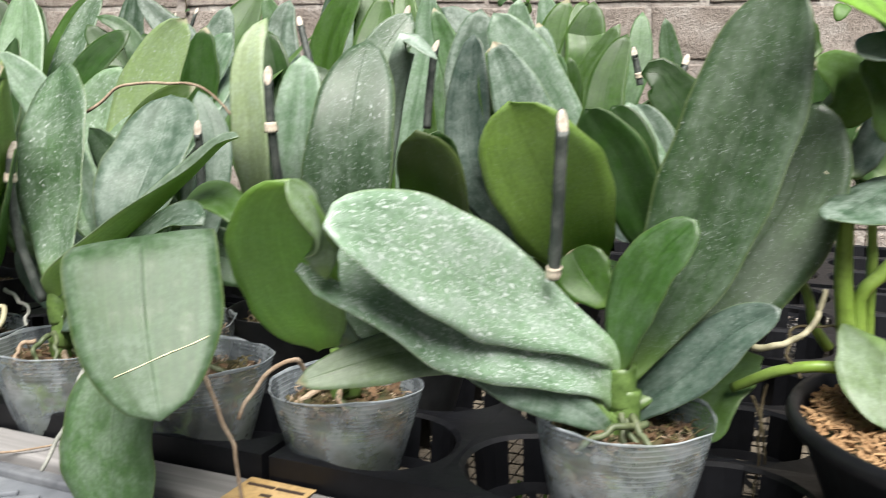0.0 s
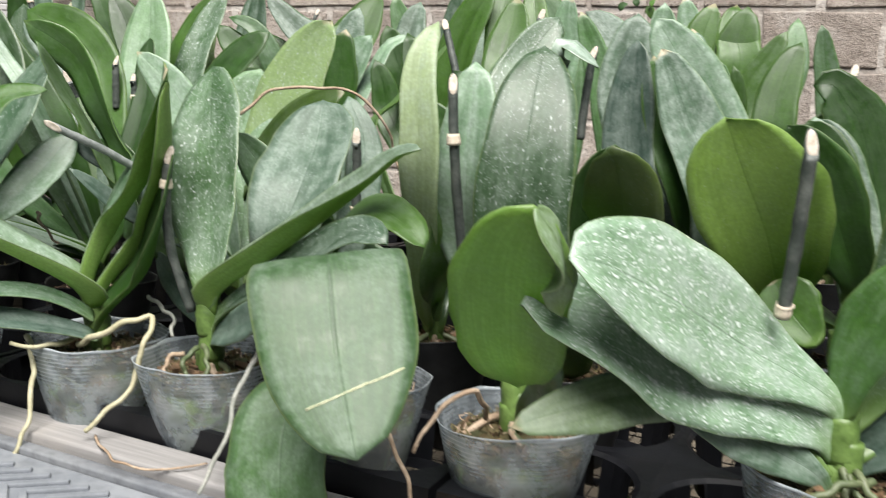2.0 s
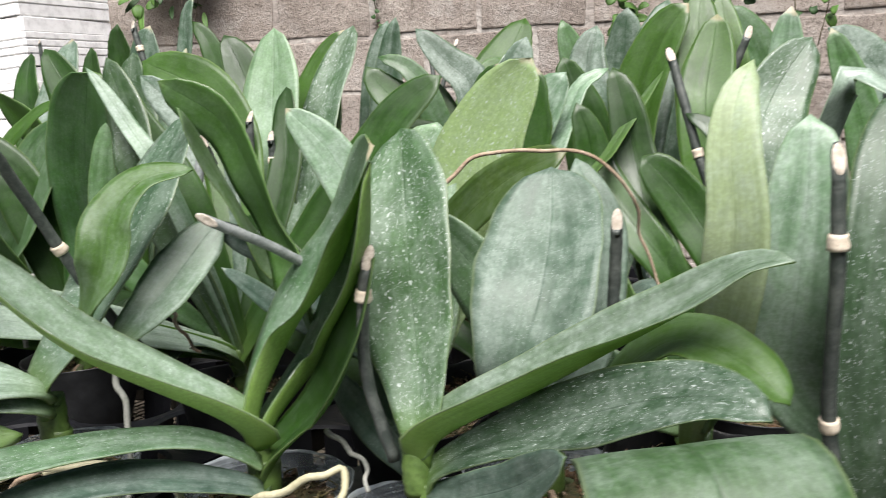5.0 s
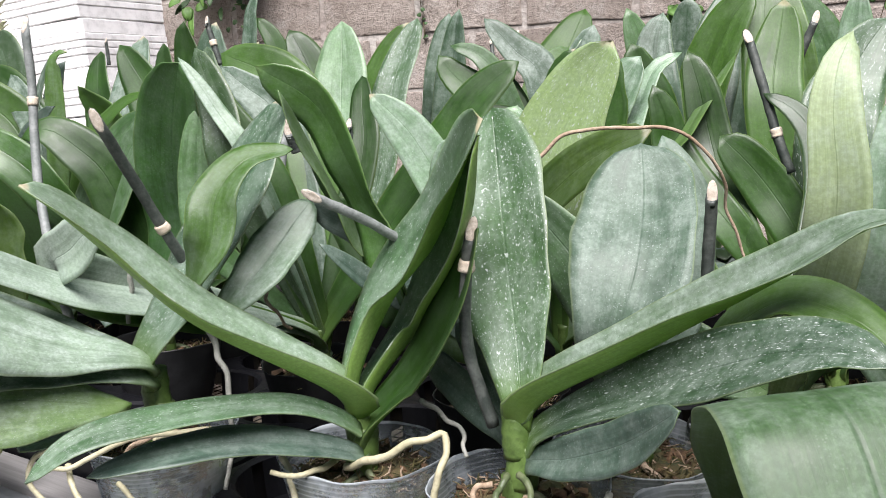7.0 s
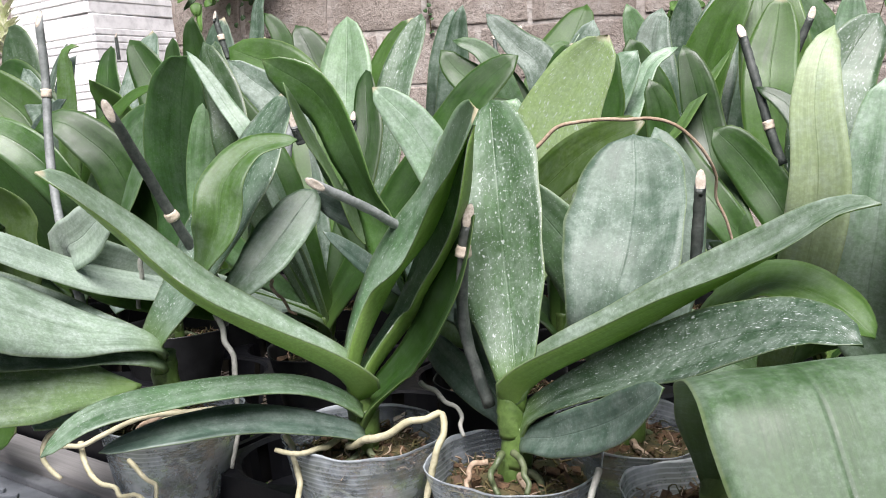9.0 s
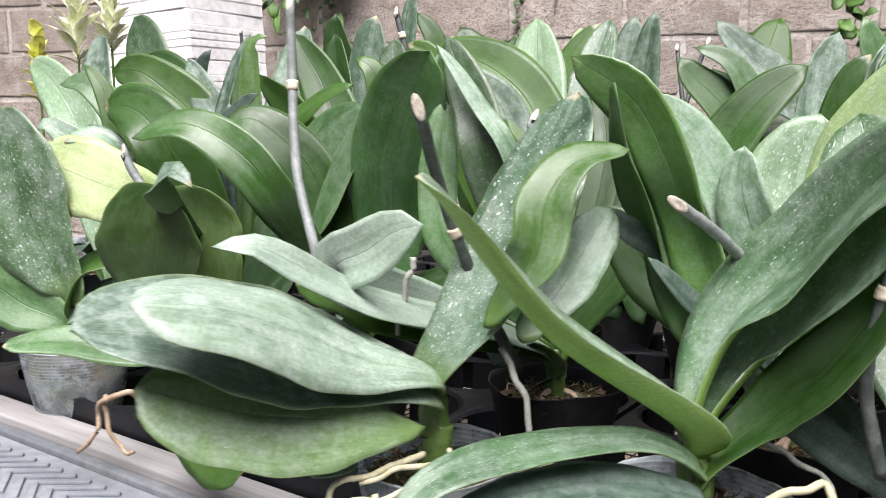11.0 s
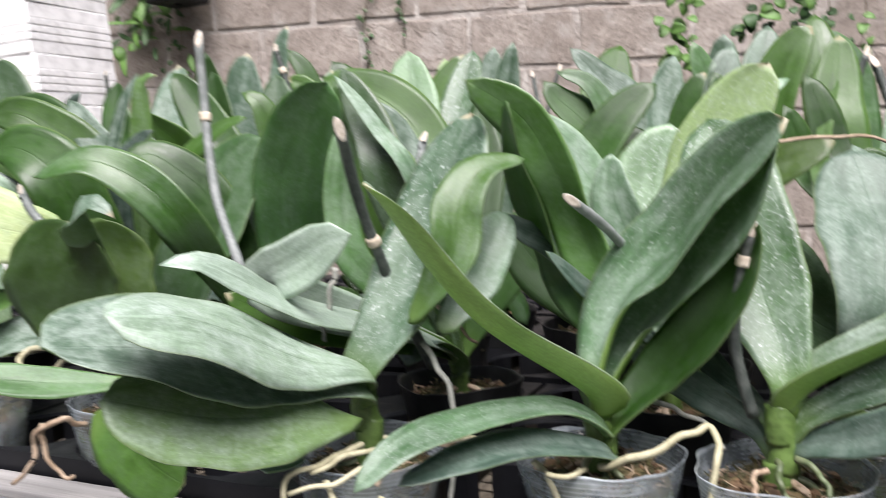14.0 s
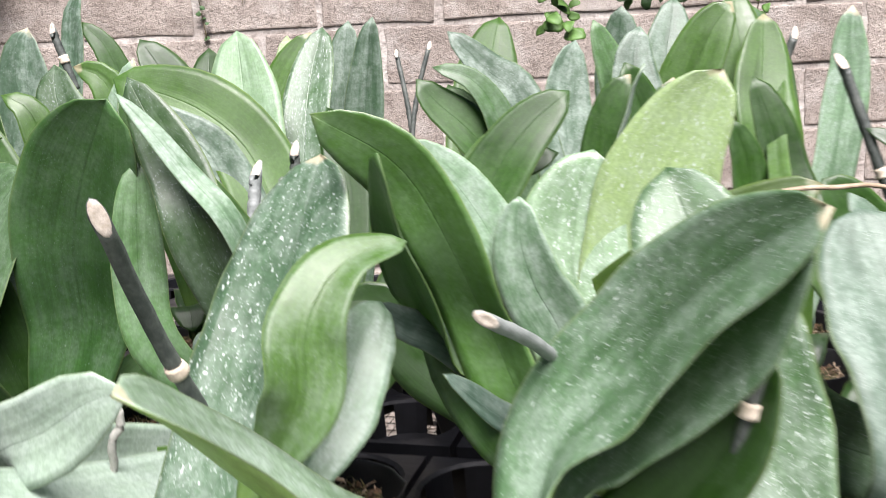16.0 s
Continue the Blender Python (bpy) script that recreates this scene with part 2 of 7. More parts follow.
def mottled(name, a, b, scale, rough=0.7, bump=0.4, dist=0.002, metal=0.0, fine=6):
    m = material(name, a, rough, metal)
    k = Nodes(m)
    obj = k.coords("Object")
    f1, f2 = k.noise(obj, scale, 5), k.noise(obj, scale * fine, 4)
    c = k.mix(k.ramp(f1, 0.35, 0.68), a, b)
    c = k.mix(k.ramp(f2, 0.4, 0.8, 0.0, 0.5), c, tuple(v * 0.45 for v in a))
    k.link(c, k.b.inputs["Base Color"])
    k.link(k.bump(f2, bump, dist), k.b.inputs["Normal"])
    return m


M_STEM = mottled("stem_green", (0.062, 0.115, 0.022), (0.12, 0.195, 0.05), 45, 0.45, 0.2)
M_SPIKE = mottled("spike_dark_stem", (0.034, 0.044, 0.038), (0.1, 0.112, 0.1), 60, 0.5, 0.3)
M_SPIKE_GREY = mottled("spike_grey_stem", (0.16, 0.18, 0.17), (0.26, 0.28, 0.27), 60, 0.55, 0.3)
M_CUT = mottled("dry_cut_tip", (0.45, 0.39, 0.31), (0.66, 0.6, 0.52), 260, 0.8, 0.4)
M_SCAR = mottled("dry_scar", (0.5, 0.52, 0.32), (0.62, 0.62, 0.42), 160, 0.8, 0.3)
M_NODE = mottled("dry_sheath", (0.55, 0.47, 0.36), (0.7, 0.62, 0.5), 120, 0.8, 0.3)
M_ROOT = mottled("pale_air_root", (0.34, 0.32, 0.2), (0.5, 0.47, 0.32), 50, 0.6, 0.3)
M_ROOT_DRY = mottled("dry_brown_root", (0.24, 0.17, 0.11), (0.42, 0.33, 0.24), 60, 0.8, 0.5)
M_ROOT_GREY = mottled("grey_air_root", (0.22, 0.23, 0.2), (0.36, 0.36, 0.32), 60, 0.65, 0.3)
M_ROOT_GREEN = mottled("green_root", (0.06, 0.085, 0.035), (0.125, 0.145, 0.075), 60, 0.5, 0.3)
M_BARK = mottled("bark_chip", (0.045, 0.026, 0.012), (0.15, 0.088, 0.042), 90, 0.85, 0.6)
M_MOSS = mottled("moss_and_coir", (0.028, 0.034, 0.009), (0.085, 0.06, 0.024), 60, 0.95, 0.9, 0.004)
M_MOSS_PALE = mottled("pale_moss_thread", (0.09, 0.08, 0.025), (0.16, 0.125, 0.055), 60, 0.9, 0.4)
M_TRAY = mottled("black_plastic", (0.0035, 0.0038, 0.005), (0.007, 0.0075, 0.0095), 20, 0.45, 0.15)
M_TRAY.node_tree.nodes["Principled BSDF"].inputs["Specular IOR Level"].default_value = 0.3
M_WIRE = mottled("galvanised_wire", (0.10, 0.09, 0.075), (0.17, 0.155, 0.13), 90, 0.5, 0.4, 0.001, 0.6)
M_MULCH = mottled("wood_chip_mulch", (0.24, 0.135, 0.06), (0.42, 0.265, 0.13), 40, 0.9, 0.5)
M_WHITE = mottled("white_plastic", (0.88, 0.88, 0.87), (0.93, 0.93, 0.92), 6, 0.4, 0.05)
M_PETIOLE = mottled("lime_petiole", (0.2, 0.32, 0.05), (0.27, 0.4, 0.09), 25, 0.4, 0.2)
M_VINE = mottled("vine_leaf", (0.06, 0.14, 0.022), (0.12, 0.24, 0.045), 12, 0.6, 0.2)
M_VINE_DARK = mottled("dark_vine_leaf", (0.025, 0.07, 0.016), (0.055, 0.125, 0.03), 12, 0.6, 0.2)
M_TWIG = mottled("vine_twig", (0.08, 0.06, 0.03), (0.14, 0.12, 0.06), 40, 0.8, 0.4)
M_SOIL = mottled("damp_ground", (0.06, 0.05, 0.035), (0.13, 0.11, 0.08), 3, 0.95, 0.8, 0.02)
M_VARIEG = mottled("variegated_leaf", (0.62, 0.68, 0.36), (0.9, 0.89, 0.78), 45, 0.5, 0.2)
M_VARIEG_Y = mottled("yellow_leaf", (0.6, 0.62, 0.1), (0.8, 0.78, 0.26), 20, 0.5, 0.2)
M_TAG = mottled("kraft_tag", (0.5, 0.33, 0.13), (0.6, 0.42, 0.2), 25, 0.7, 0.2)
M_INK = material("ink", (0.05, 0.03, 0.02), 0.7)


def mix_material():
    """Root-bound mix as it shows through the wall: dark bark, coir, algae and pale root strands."""
    m = material("root_bound_mix", (0.1, 0.08, 0.05), 0.9)
    k = Nodes(m)
    obj = k.coords("Object")
    c = k.mix(k.ramp(k.noise(obj, 26, 5, 0.65), 0.4, 0.6), (0.15, 0.13, 0.09), (0.36, 0.22, 0.11))
    c = k.mix(k.ramp(k.noise(obj, 19, 4), 0.47, 0.57, 0.0, 0.8), c, (0.24, 0.31, 0.08))
    c = k.mix(k.ramp(k.noise(obj, 33, 3), 0.52, 0.62, 0.0, 0.9), c, (0.03, 0.027, 0.02))
    for sc, w, tone in ((15, 0.02, (0.3, 0.36, 0.16)), (24, 0.018, (0.4, 0.38, 0.27))):
        strand = k.math("ABSOLUTE", k.math("SUBTRACT", k.noise(obj, sc, 2, 0.4), 0.5))
        c = k.mix(k.ramp(strand, w * 0.35, w, 0.85, 0.0), c, tone)
    top = k.n("SeparateXYZ")
    k.link(obj, top.inputs[0])
    surface = k.mix(k.ramp(k.noise(obj, 60, 5), 0.35, 0.68), (0.028, 0.034, 0.009), (0.085, 0.06, 0.024))
    c = k.mix(k.ramp(top.outputs["Z"], 0.074, 0.08), c, surface)
    k.link(c, k.b.inputs["Base Color"])
    k.link(k.bump(k.noise(obj, 90, 5), 0.8, 0.004), k.b.inputs["Normal"])
    return m


M_MIX = mix_material()


def pot_material():
    """Limp frosted film: cloudy, with lime dried along the moulded rings, clearer low down."""
    m = material("frosted_clear_plastic", (0.5, 0.53, 0.54), 0.3)
    k = Nodes(m)
    obj = k.coords("Object")
    sep = k.n("SeparateXYZ")
    k.link(obj, sep.inputs[0])
    stain = k.noise(obj, 26, 5, 0.65)
    c = k.mix(k.ramp(stain, 0.38, 0.66), (0.3, 0.34, 0.37), (0.5, 0.55, 0.58))
    c = k.mix(k.ramp(k.noise(obj, 14, 3), 0.5, 0.66, 0.0, 0.6), c, (0.12, 0.14, 0.08))
    rib = k.math("SINE", k.math("MULTIPLY", sep.outputs["Z"], 1450.0))
    upper = k.ramp(sep.outputs["Z"], 0.058, 0.074)
    lime = k.math("MULTIPLY", k.math("MULTIPLY", k.ramp(rib, 0.2, 0.9), upper), k.ramp(k.noise(obj, 30, 3), 0.3, 0.65, 0.05, 0.4))
    c = k.mix(lime, c, (0.62, 0.65, 0.67))
    k.link(c, k.b.inputs["Base Color"])
    k.link(k.bump(k.math("MULTIPLY", rib, upper), 0.12, 0.0005, k.bump(stain, 0.4, 0.002)), k.b.inputs["Normal"])
    k.link(k.ramp(stain, 0.3, 0.7, 0.2, 0.45), k.b.inputs["Roughness"])
    tr = k.n("BsdfTransparent")
    tr.inputs["Color"].default_value = (0.88, 0.91, 0.92, 1)
    tl = k.n("BsdfTranslucent")
    tl.inputs["Color"].default_value = (0.6, 0.64, 0.65, 1)
    s1, s2 = k.n("MixShader"), k.n("MixShader")
    s1.inputs[0].default_value = 0.25
    # cloudy patches and the ring zone let less through
    clear = k.math("SUBTRACT", k.ramp(stain, 0.36, 0.62, 0.84, 0.52), k.math("MULTIPLY", lime, 0.35))
    clear = k.math("SUBTRACT", clear, k.ramp(sep.outputs["Z"], 0.1035, 0.1055, 0.0, 0.4), True)
    k.link(clear, s2.inputs[0])
    k.link(k.b.outputs[0], s1.inputs[1])
    k.link(tl.outputs[0], s1.inputs[2])
    k.link(s1.outputs[0], s2.inputs[1])
    k.link(tr.outputs[0], s2.inputs[2])
    k.link(s2.outputs[0], k.t.nodes["Material Output"].inputs["Surface"])
    return m


M_POT = pot_material()
M_POT_DARK = mottled("dark_plastic_pot", (0.007, 0.0075, 0.008), (0.017, 0.018, 0.019), 25, 0.45, 0.2)


def wood_material():
    m = material("weathered_wood", (0.4, 0.37, 0.33), 0.85)
    k = Nodes(m)
    obj = k.coords("Object", (2, 60, 60))
    g = k.noise(obj, 1.0, 5, 0.7)
    blot = k.noise(k.coords("Object"), 7, 4)
    c = k.mix(k.ramp(g, 0.3, 0.7), (0.17, 0.165, 0.16), (0.3, 0.292, 0.284))
    c = k.mix(k.ramp(blot, 0.5, 0.75, 0.0, 0.5), c, (0.26, 0.24, 0.215))
    k.link(c, k.b.inputs["Base Color"])
    k.link(k.bump(g, 0.6, 0.002), k.b.inputs["Normal"])
    return m


M_WOOD = wood_material()
M_ZINC = mottled("weathered_zinc", (0.17, 0.185, 0.205), (0.27, 0.285, 0.305), 10, 0.5, 0.3, 0.001, 0.15)
M_ZINC_DK = mottled("dark_zinc", (0.13, 0.14, 0.155), (0.2, 0.21, 0.22), 14, 0.55, 0.3, 0.001, 0.2)


def block_material():
    m = material("concrete_block", (0.3, 0.26, 0.22), 0.95)
    k = Nodes(m)
    geo = k.n("NewGeometry")
    pos = geo.outputs["Position"]
    info = k.n("ObjectInfo")
    big, med, pit = k.noise(pos, 2.6, 4), k.noise(pos, 22, 5, 0.7), k.noise(pos, 95, 4, 0.7)
    c = k.mix(k.ramp(big, 0.35, 0.65), (0.3, 0.258, 0.222), (0.44, 0.39, 0.342))
    c = k.mix(k.math("MULTIPLY", info.outputs["Random"], 0.4), c, (0.23, 0.195, 0.17))
    c = k.mix(k.ramp(med, 0.42, 0.72, 0.0, 0.5), c, (0.16, 0.13, 0.11))
    c = k.mix(k.ramp(pit, 0.5, 0.64, 0.0, 0.65), c, (0.14, 0.115, 0.095))
    c = k.mix(k.ramp(k.noise(pos, 60, 3), 0.62, 0.75, 0.0, 0.4), c, (0.5, 0.47, 0.43))
    c = k.mix(k.ramp(k.noise(pos, 6, 6, 0.7), 0.48, 0.66, 0.0, 0.62), c, (0.44, 0.41, 0.375))
    c = k.mix(k.ramp(k.noise(pos, 3.1, 5, 0.7), 0.54, 0.7, 0.0, 0.4), c, (0.15, 0.125, 0.105))
    k.link(c, k.b.inputs["Base Color"])
    b = k.bump(k.noise(pos, 260, 3, 0.7), 1.0, 0.003, k.bump(pit, 1.0, 0.007))
    k.link(k.bump(med, 0.7, 0.008, b), k.b.inputs["Normal"])
    return m


M_BLOCK = block_material()
M_MORTAR = mottled("pale_mortar", (0.3, 0.265, 0.235), (0.5, 0.47, 0.43), 9, 0.95, 0.9, 0.008)

# ---- building helpers ----
rnd = random.Random(7)


def part(name, bm, mat, parent=None, label="", smooth=True, kind=""):
    """Links a bmesh as one mesh object under a thing or a part."""
    me = bpy.data.meshes.new(name)
    bm.normal_update()
    bm.to_mesh(me)
    bm.free()
    for x in mat if isinstance(mat, (list, tuple)) else [mat]:
        me.materials.append(x)
    if smooth:
        me.shade_smooth()
    ob = new(name, me)
    ob.parent = parent
    return tagged(ob, label, kind=kind)


def share(name, me, parent, m=None, label=""):
    """One more object on a mesh that is already there."""
    ob = new(name, me)
    ob.parent = parent
    if m is not None:
        ob.matrix_basis = m
    return tagged(ob, label)


def thing(name, at, label, category, group="", rot=0.0, kind=""):
    ob = new(name)
    ob.empty_display_size = 0.05
    ob.matrix_world = pose(*at, 0, 0, rot)
    return tagged(ob, label, category, group, kind)


def spline(pts, n):
    """n + 1 points on a smooth curve through pts, evenly spaced along it."""
    pts = [Vector(p) for p in pts]
    ext = [pts[0] * 2 - pts[1], *pts, pts[-1] * 2 - pts[-2]]
    fine = []
    for i in range(1, len(ext) - 2):
        a, b, c, d = ext[i - 1:i + 3]
        ta = 0.0
        tb = ta + max((b - a).length, 1e-5) ** 0.5
        tc = tb + max((c - b).length, 1e-5) ** 0.5
        td = tc + max((d - c).length, 1e-5) ** 0.5
        for j in range(20):
            t = tb + (tc - tb) * j / 20
            a1 = a * ((tb - t) / (tb - ta)) + b * ((t - ta) / (tb - ta))
            a2 = b * ((tc - t) / (tc - tb)) + c * ((t - tb) / (tc - tb))
            a3 = c * ((td - t) / (td - tc)) + d * ((t - tc) / (td - tc))
            b1 = a1 * ((tc - t) / (tc - ta)) + a2 * ((t - ta) / (tc - ta))
            b2 = a2 * ((td - t) / (td - tb)) + a3 * ((t - tb) / (td - tb))
            fine.append(b1 * ((tc - t) / (tc - tb)) + b2 * ((t - tb) / (tc - tb)))
    fine.append(pts[-1])
    acc = [0.0]
    for p, q in zip(fine, fine[1:]):
        acc.append(acc[-1] + (q - p).length)
    out, j = [], 0
    for i in range(n + 1):
        want = acc[-1] * i / n
        while j < len(fine) - 2 and acc[j + 1] < want:
            j += 1
        f = (want - acc[j]) / max(acc[j + 1] - acc[j], 1e-9)
        out.append(fine[j].lerp(fine[j + 1], min(1, max(0, f))))
    return out


def tube(bm, pts, radius, sides=8, n=0, taper=1.0, wobble=0.0, seed=0, mat=0):
    """A round rod along a curve, closed at its ends."""
    n = n or 4 * len(pts)
    line = spline(pts, n)
    r = random.Random(seed)
    up = Vector((0.3, 0.2, 1)).normalized()
    rings = []
    for i, p in enumerate(line):
        t = (line[min(i + 1, n)] - line[max(i - 1, 0)]).normalized()
        side = t.cross(up)
        if side.length < 0.05:
            side = t.cross(Vector((1, 0, 0)))
        side.normalize()
        other = t.cross(side)
        rad = radius * (1 + (taper - 1) * i / n) * (1 + wobble * r.uniform(-1, 1))
        if wobble:
            p = p + side * r.uniform(-1, 1) * wobble * radius + other * r.uniform(-1, 1) * wobble * radius
        rings.append([bm.verts.new(p + (side * math.cos(a) + other * math.sin(a)) * rad) for a in (2 * math.pi * j / sides for j in range(sides))])
    for a, b in zip(rings, rings[1:]):
        for j in range(sides):
            bm.faces.new((a[j], a[(j + 1) % sides], b[(j + 1) % sides], b[j])).material_index = mat
    bm.faces.new(rings[0][::-1]).material_index = mat
    bm.faces.new(rings[-1]).material_index = mat
    return line


def box(bm, lo, hi, bevel=0.0, mat=0):
    """An axis-aligned box between two corners, with bevelled edges."""
    made = bmesh.ops.create_cube(bm, size=1.0)
    v = made["verts"]
    for p in v:
        p.co = Vector([lo[i] if p.co[i] < 0 else hi[i] for i in range(3)])
    if bevel:
        e = list({e for p in v for e in p.link_edges})
        bmesh.ops.bevel(bm, geom=e, offset=bevel, segments=2, affect="EDGES", profile=0.6)
    return bm


def lathe(bm, profile, sides=40, wave=None, mat=0, closed=False):
    """Turns a list of (radius, height) round z."""
    rings = []
    for r, z in profile:
        rings.append([bm.verts.new((r * math.cos(a) * (1 + (wave(a, z) if wave else 0)), r * math.sin(a) * (1 + (wave(a, z) if wave else 0)), z + (0.5 * r * wave(a + 1, z) if wave else 0))) for a in (2 * math.pi * i / sides for i in range(sides))])
    for a, b in zip(rings, rings[1:]):
        for i in range(sides):
            bm.faces.new((a[i], a[(i + 1) % sides], b[(i + 1) % sides], b[i])).material_index = mat
    if closed:
        bm.faces.new(rings[-1])
        bm.faces.new(rings[0][::-1])
    return rings


def blade(bm, pts, width, face, face_tip=None, fold=0.25, base=0.34, widest=0.6, wave=0.0, thick=0.0022, n=32, across=10, seed=0, point=2.3, mats=(0, 1), curl=0.0, grow=1.35, flesh=0.0):
    """A fleshy leaf along a curve. face: where its upper side looks. fold: how far its halves rise from the midrib."""
    line = spline(pts, n)
    uvl = bm.loops.layers.uv.verify()
    r = random.Random(seed)
    ph, ph2, ph3 = (r.uniform(0, 6.28) for _ in range(3))
    widest += r.uniform(-0.06, 0.05)
    point += r.uniform(-0.3, 0.4)
    bend, skew = r.uniform(-0.05, 0.05), r.uniform(-0.08, 0.08)
    f0 = Vector(face).normalized()
    f1 = Vector(face_tip).normalized() if face_tip else f0
    top, low = [], []
    for i, p in enumerate(line):
        s = i / n
        t = (line[min(i + 1, n)] - line[max(i - 1, 0)]).normalized()
        f = f0.lerp(f1, s)
        nrm = f - t * f.dot(t)
        if nrm.length < 1e-3:
            nrm = Vector((0, 0, 1)) - t * t.z
        nrm.normalize()
        side = t.cross(nrm)
        if s < widest:
            h = base + (1 - base) * math.sin(math.pi / 2 * s / widest) ** grow
        else:
            h = max(0.0, 1 - ((s - widest) / (1 - widest)) ** point) ** (1 / 1.9)
        h = max(h, 0.012) * width / 2 * min(1.0, 0.4 + s / 0.07)
        p = p + side * (bend * width * math.sin(math.pi * s) + 0.018 * width * math.sin(7 * s + ph2))
        p = p + nrm * (0.03 * width * math.sin(5.5 * s + ph3) * s)
        k = fold * (1.6 - 1.1 * s)
        rt, rl = [], []
        for j in range(across + 1):
            x = 2 * j / across - 1
            rise = k * abs(x) ** 1.4 * h - curl * x * x * h * s
            rise += wave * width * abs(x) ** 2 * math.sin(9 * s + ph + (2.1 if x > 0 else 0)) * min(1, 4 * s)
            ragged = 1 + abs(x) ** 3 * (0.035 * math.sin(13 * s + ph + 2 * (x > 0)) + 0.02 * math.sin(31 * s + ph3 - (x > 0)) + skew * (1 if x > 0 else -1))
            q = p + side * (x * h * ragged) + nrm * rise
            th = thick * (1 - 0.75 * abs(x) ** 3) * (1.5 - s) + flesh * max(0.0, 1 - s / 0.16) ** 2 * (1 - 0.8 * x * x)
            rt.append(bm.verts.new(q + nrm * th))
            rl.append(bm.verts.new(q - nrm * th))
        top.append(rt)
        low.append(rl)

    def quad(vs, uvs, m):
        fc = bm.faces.new(vs)
        fc.material_index = m
        for lp, c in zip(fc.loops, uvs):
            lp[uvl].uv = c

    for i in range(n):
        for j in range(across):
            uvs = [(j / across, i / n), ((j + 1) / across, i / n), ((j + 1) / across, (i + 1) / n), (j / across, (i + 1) / n)]
            quad((top[i][j], top[i][j + 1], top[i + 1][j + 1], top[i + 1][j]), uvs, mats[0])
            quad((low[i][j], low[i + 1][j], low[i + 1][j + 1], low[i][j + 1]), [uvs[0], uvs[3], uvs[2], uvs[1]], mats[1])
        for j, u in ((0, 0.0), (across, 1.0)):
            a, b, c, d = top[i][j], top[i + 1][j], low[i + 1][j], low[i][j]
            quad((a, b, c, d) if j == 0 else (d, c, b, a), [(u, i / n)] * 4, mats[0])
    for i in (0, n):
        for j in range(across):
            a, b, c, d = top[i][j], top[i][j + 1], low[i][j + 1], low[i][j]
            quad((d, c, b, a) if i == 0 else (a, b, c, d), [(0.5, i / n)] * 4, mats[0])


LEAF_COUNT = [0]


def leaf(plant, tone, width, face, *pts, name="leaf", label="", under="", **kw):
    """One orchid leaf as a part of its plant; places are in the world."""
    LEAF_COUNT[0] += 1
    bm = bmesh.new()
    o = plant.matrix_world.translation
    kw.setdefault("seed", LEAF_COUNT[0])
    kw.setdefault("wave", 0.025)
    kw.setdefault("flesh", 0.0045)
    line = [Vector(p) - o for p in pts]
    # a leaf rises out of the stem before it bends away
    if plant.name.startswith("potted_orchid") and line[0].xy.length < 0.045 and line[0].z > 0.09:
        line.insert(0, Vector((line[0].x * 0.3, line[0].y * 0.3, line[0].z - 0.022)))
    blade(bm, line, width, face, **kw)
    return part(name, bm, [LEAF[tone], LEAF[under] if under else LEAF_UNDER], plant, label)

# ---- the setting ----
# ground sheet under and beyond the bench
bm = bmesh.new()
bmesh.ops.create_grid(bm, x_segments=60, y_segments=60, size=1.0)
for v in bm.verts:
    v.co.x = 40 * v.co.x * abs(v.co.x)
    v.co.y = 40 * v.co.y * abs(v.co.y) + 1.5
    v.co.z = -0.78 + 0.02 * noise.noise(v.co * 1.7)
ground = part("ground", bm, M_SOIL)
tagged(ground, "damp brown earth under the nursery bench", "ground", kind="structure")

# rear wall of concrete blocks
WALL_Y, COURSE, PITCH = 3.65, 0.2035, 0.398
wall = new("wall_rear")
tagged(wall, "weathered grey-brown concrete block wall with pale mortar", "wall", kind="structure")
bm = bmesh.new()
box(bm, (-5.2, WALL_Y + 0.0045, -0.8), (3.6, WALL_Y + 0.15, 1.6))
bmesh.ops.subdivide_edges(bm, edges=bm.edges[:], cuts=20, use_grid_fill=True)
for v in bm.verts:
    if v.co.y < WALL_Y + 0.02:
        v.co.y += 0.003 * noise.noise(v.co * 9)
part("mortar", bm, M_MORTAR, wall)


def block_mesh(seed, w):
    bm = bmesh.new()
    box(bm, (0, 0, 0), (w, 0.06, COURSE - 0.018), 0.006)
    es = [e for e in bm.edges if e.calc_length() > 0.05]
    bmesh.ops.subdivide_edges(bm, edges=es, cuts=2, use_grid_fill=True)
    for v in bm.verts:
        d = noise.noise_vector(v.co * 14 + Vector((seed * 3.7, 0, 0)))
        v.co += Vector((d.x, d.y * 0.5, d.z)) * 0.009
    me = bpy.data.meshes.new("block")
    bm.to_mesh(me)
    bm.free()
    me.materials.append(M_BLOCK)
    return me


BLOCKS = [block_mesh(i, PITCH - 0.018 - 0.009 * (i % 2)) for i in range(6)]
for row in range(-7, 4):
    z = 0.714 + COURSE * row + 0.008
    for col in range(-10, 7):
        x = -0.795 + PITCH * col + (0.205 if row % 2 else 0.0)
        share("block", BLOCKS[rnd.randrange(6)], wall, Matrix.Translation((x + rnd.uniform(-0.004, 0.004), WALL_Y - rnd.uniform(0.0, 0.003), z + rnd.uniform(-0.003, 0.003))))

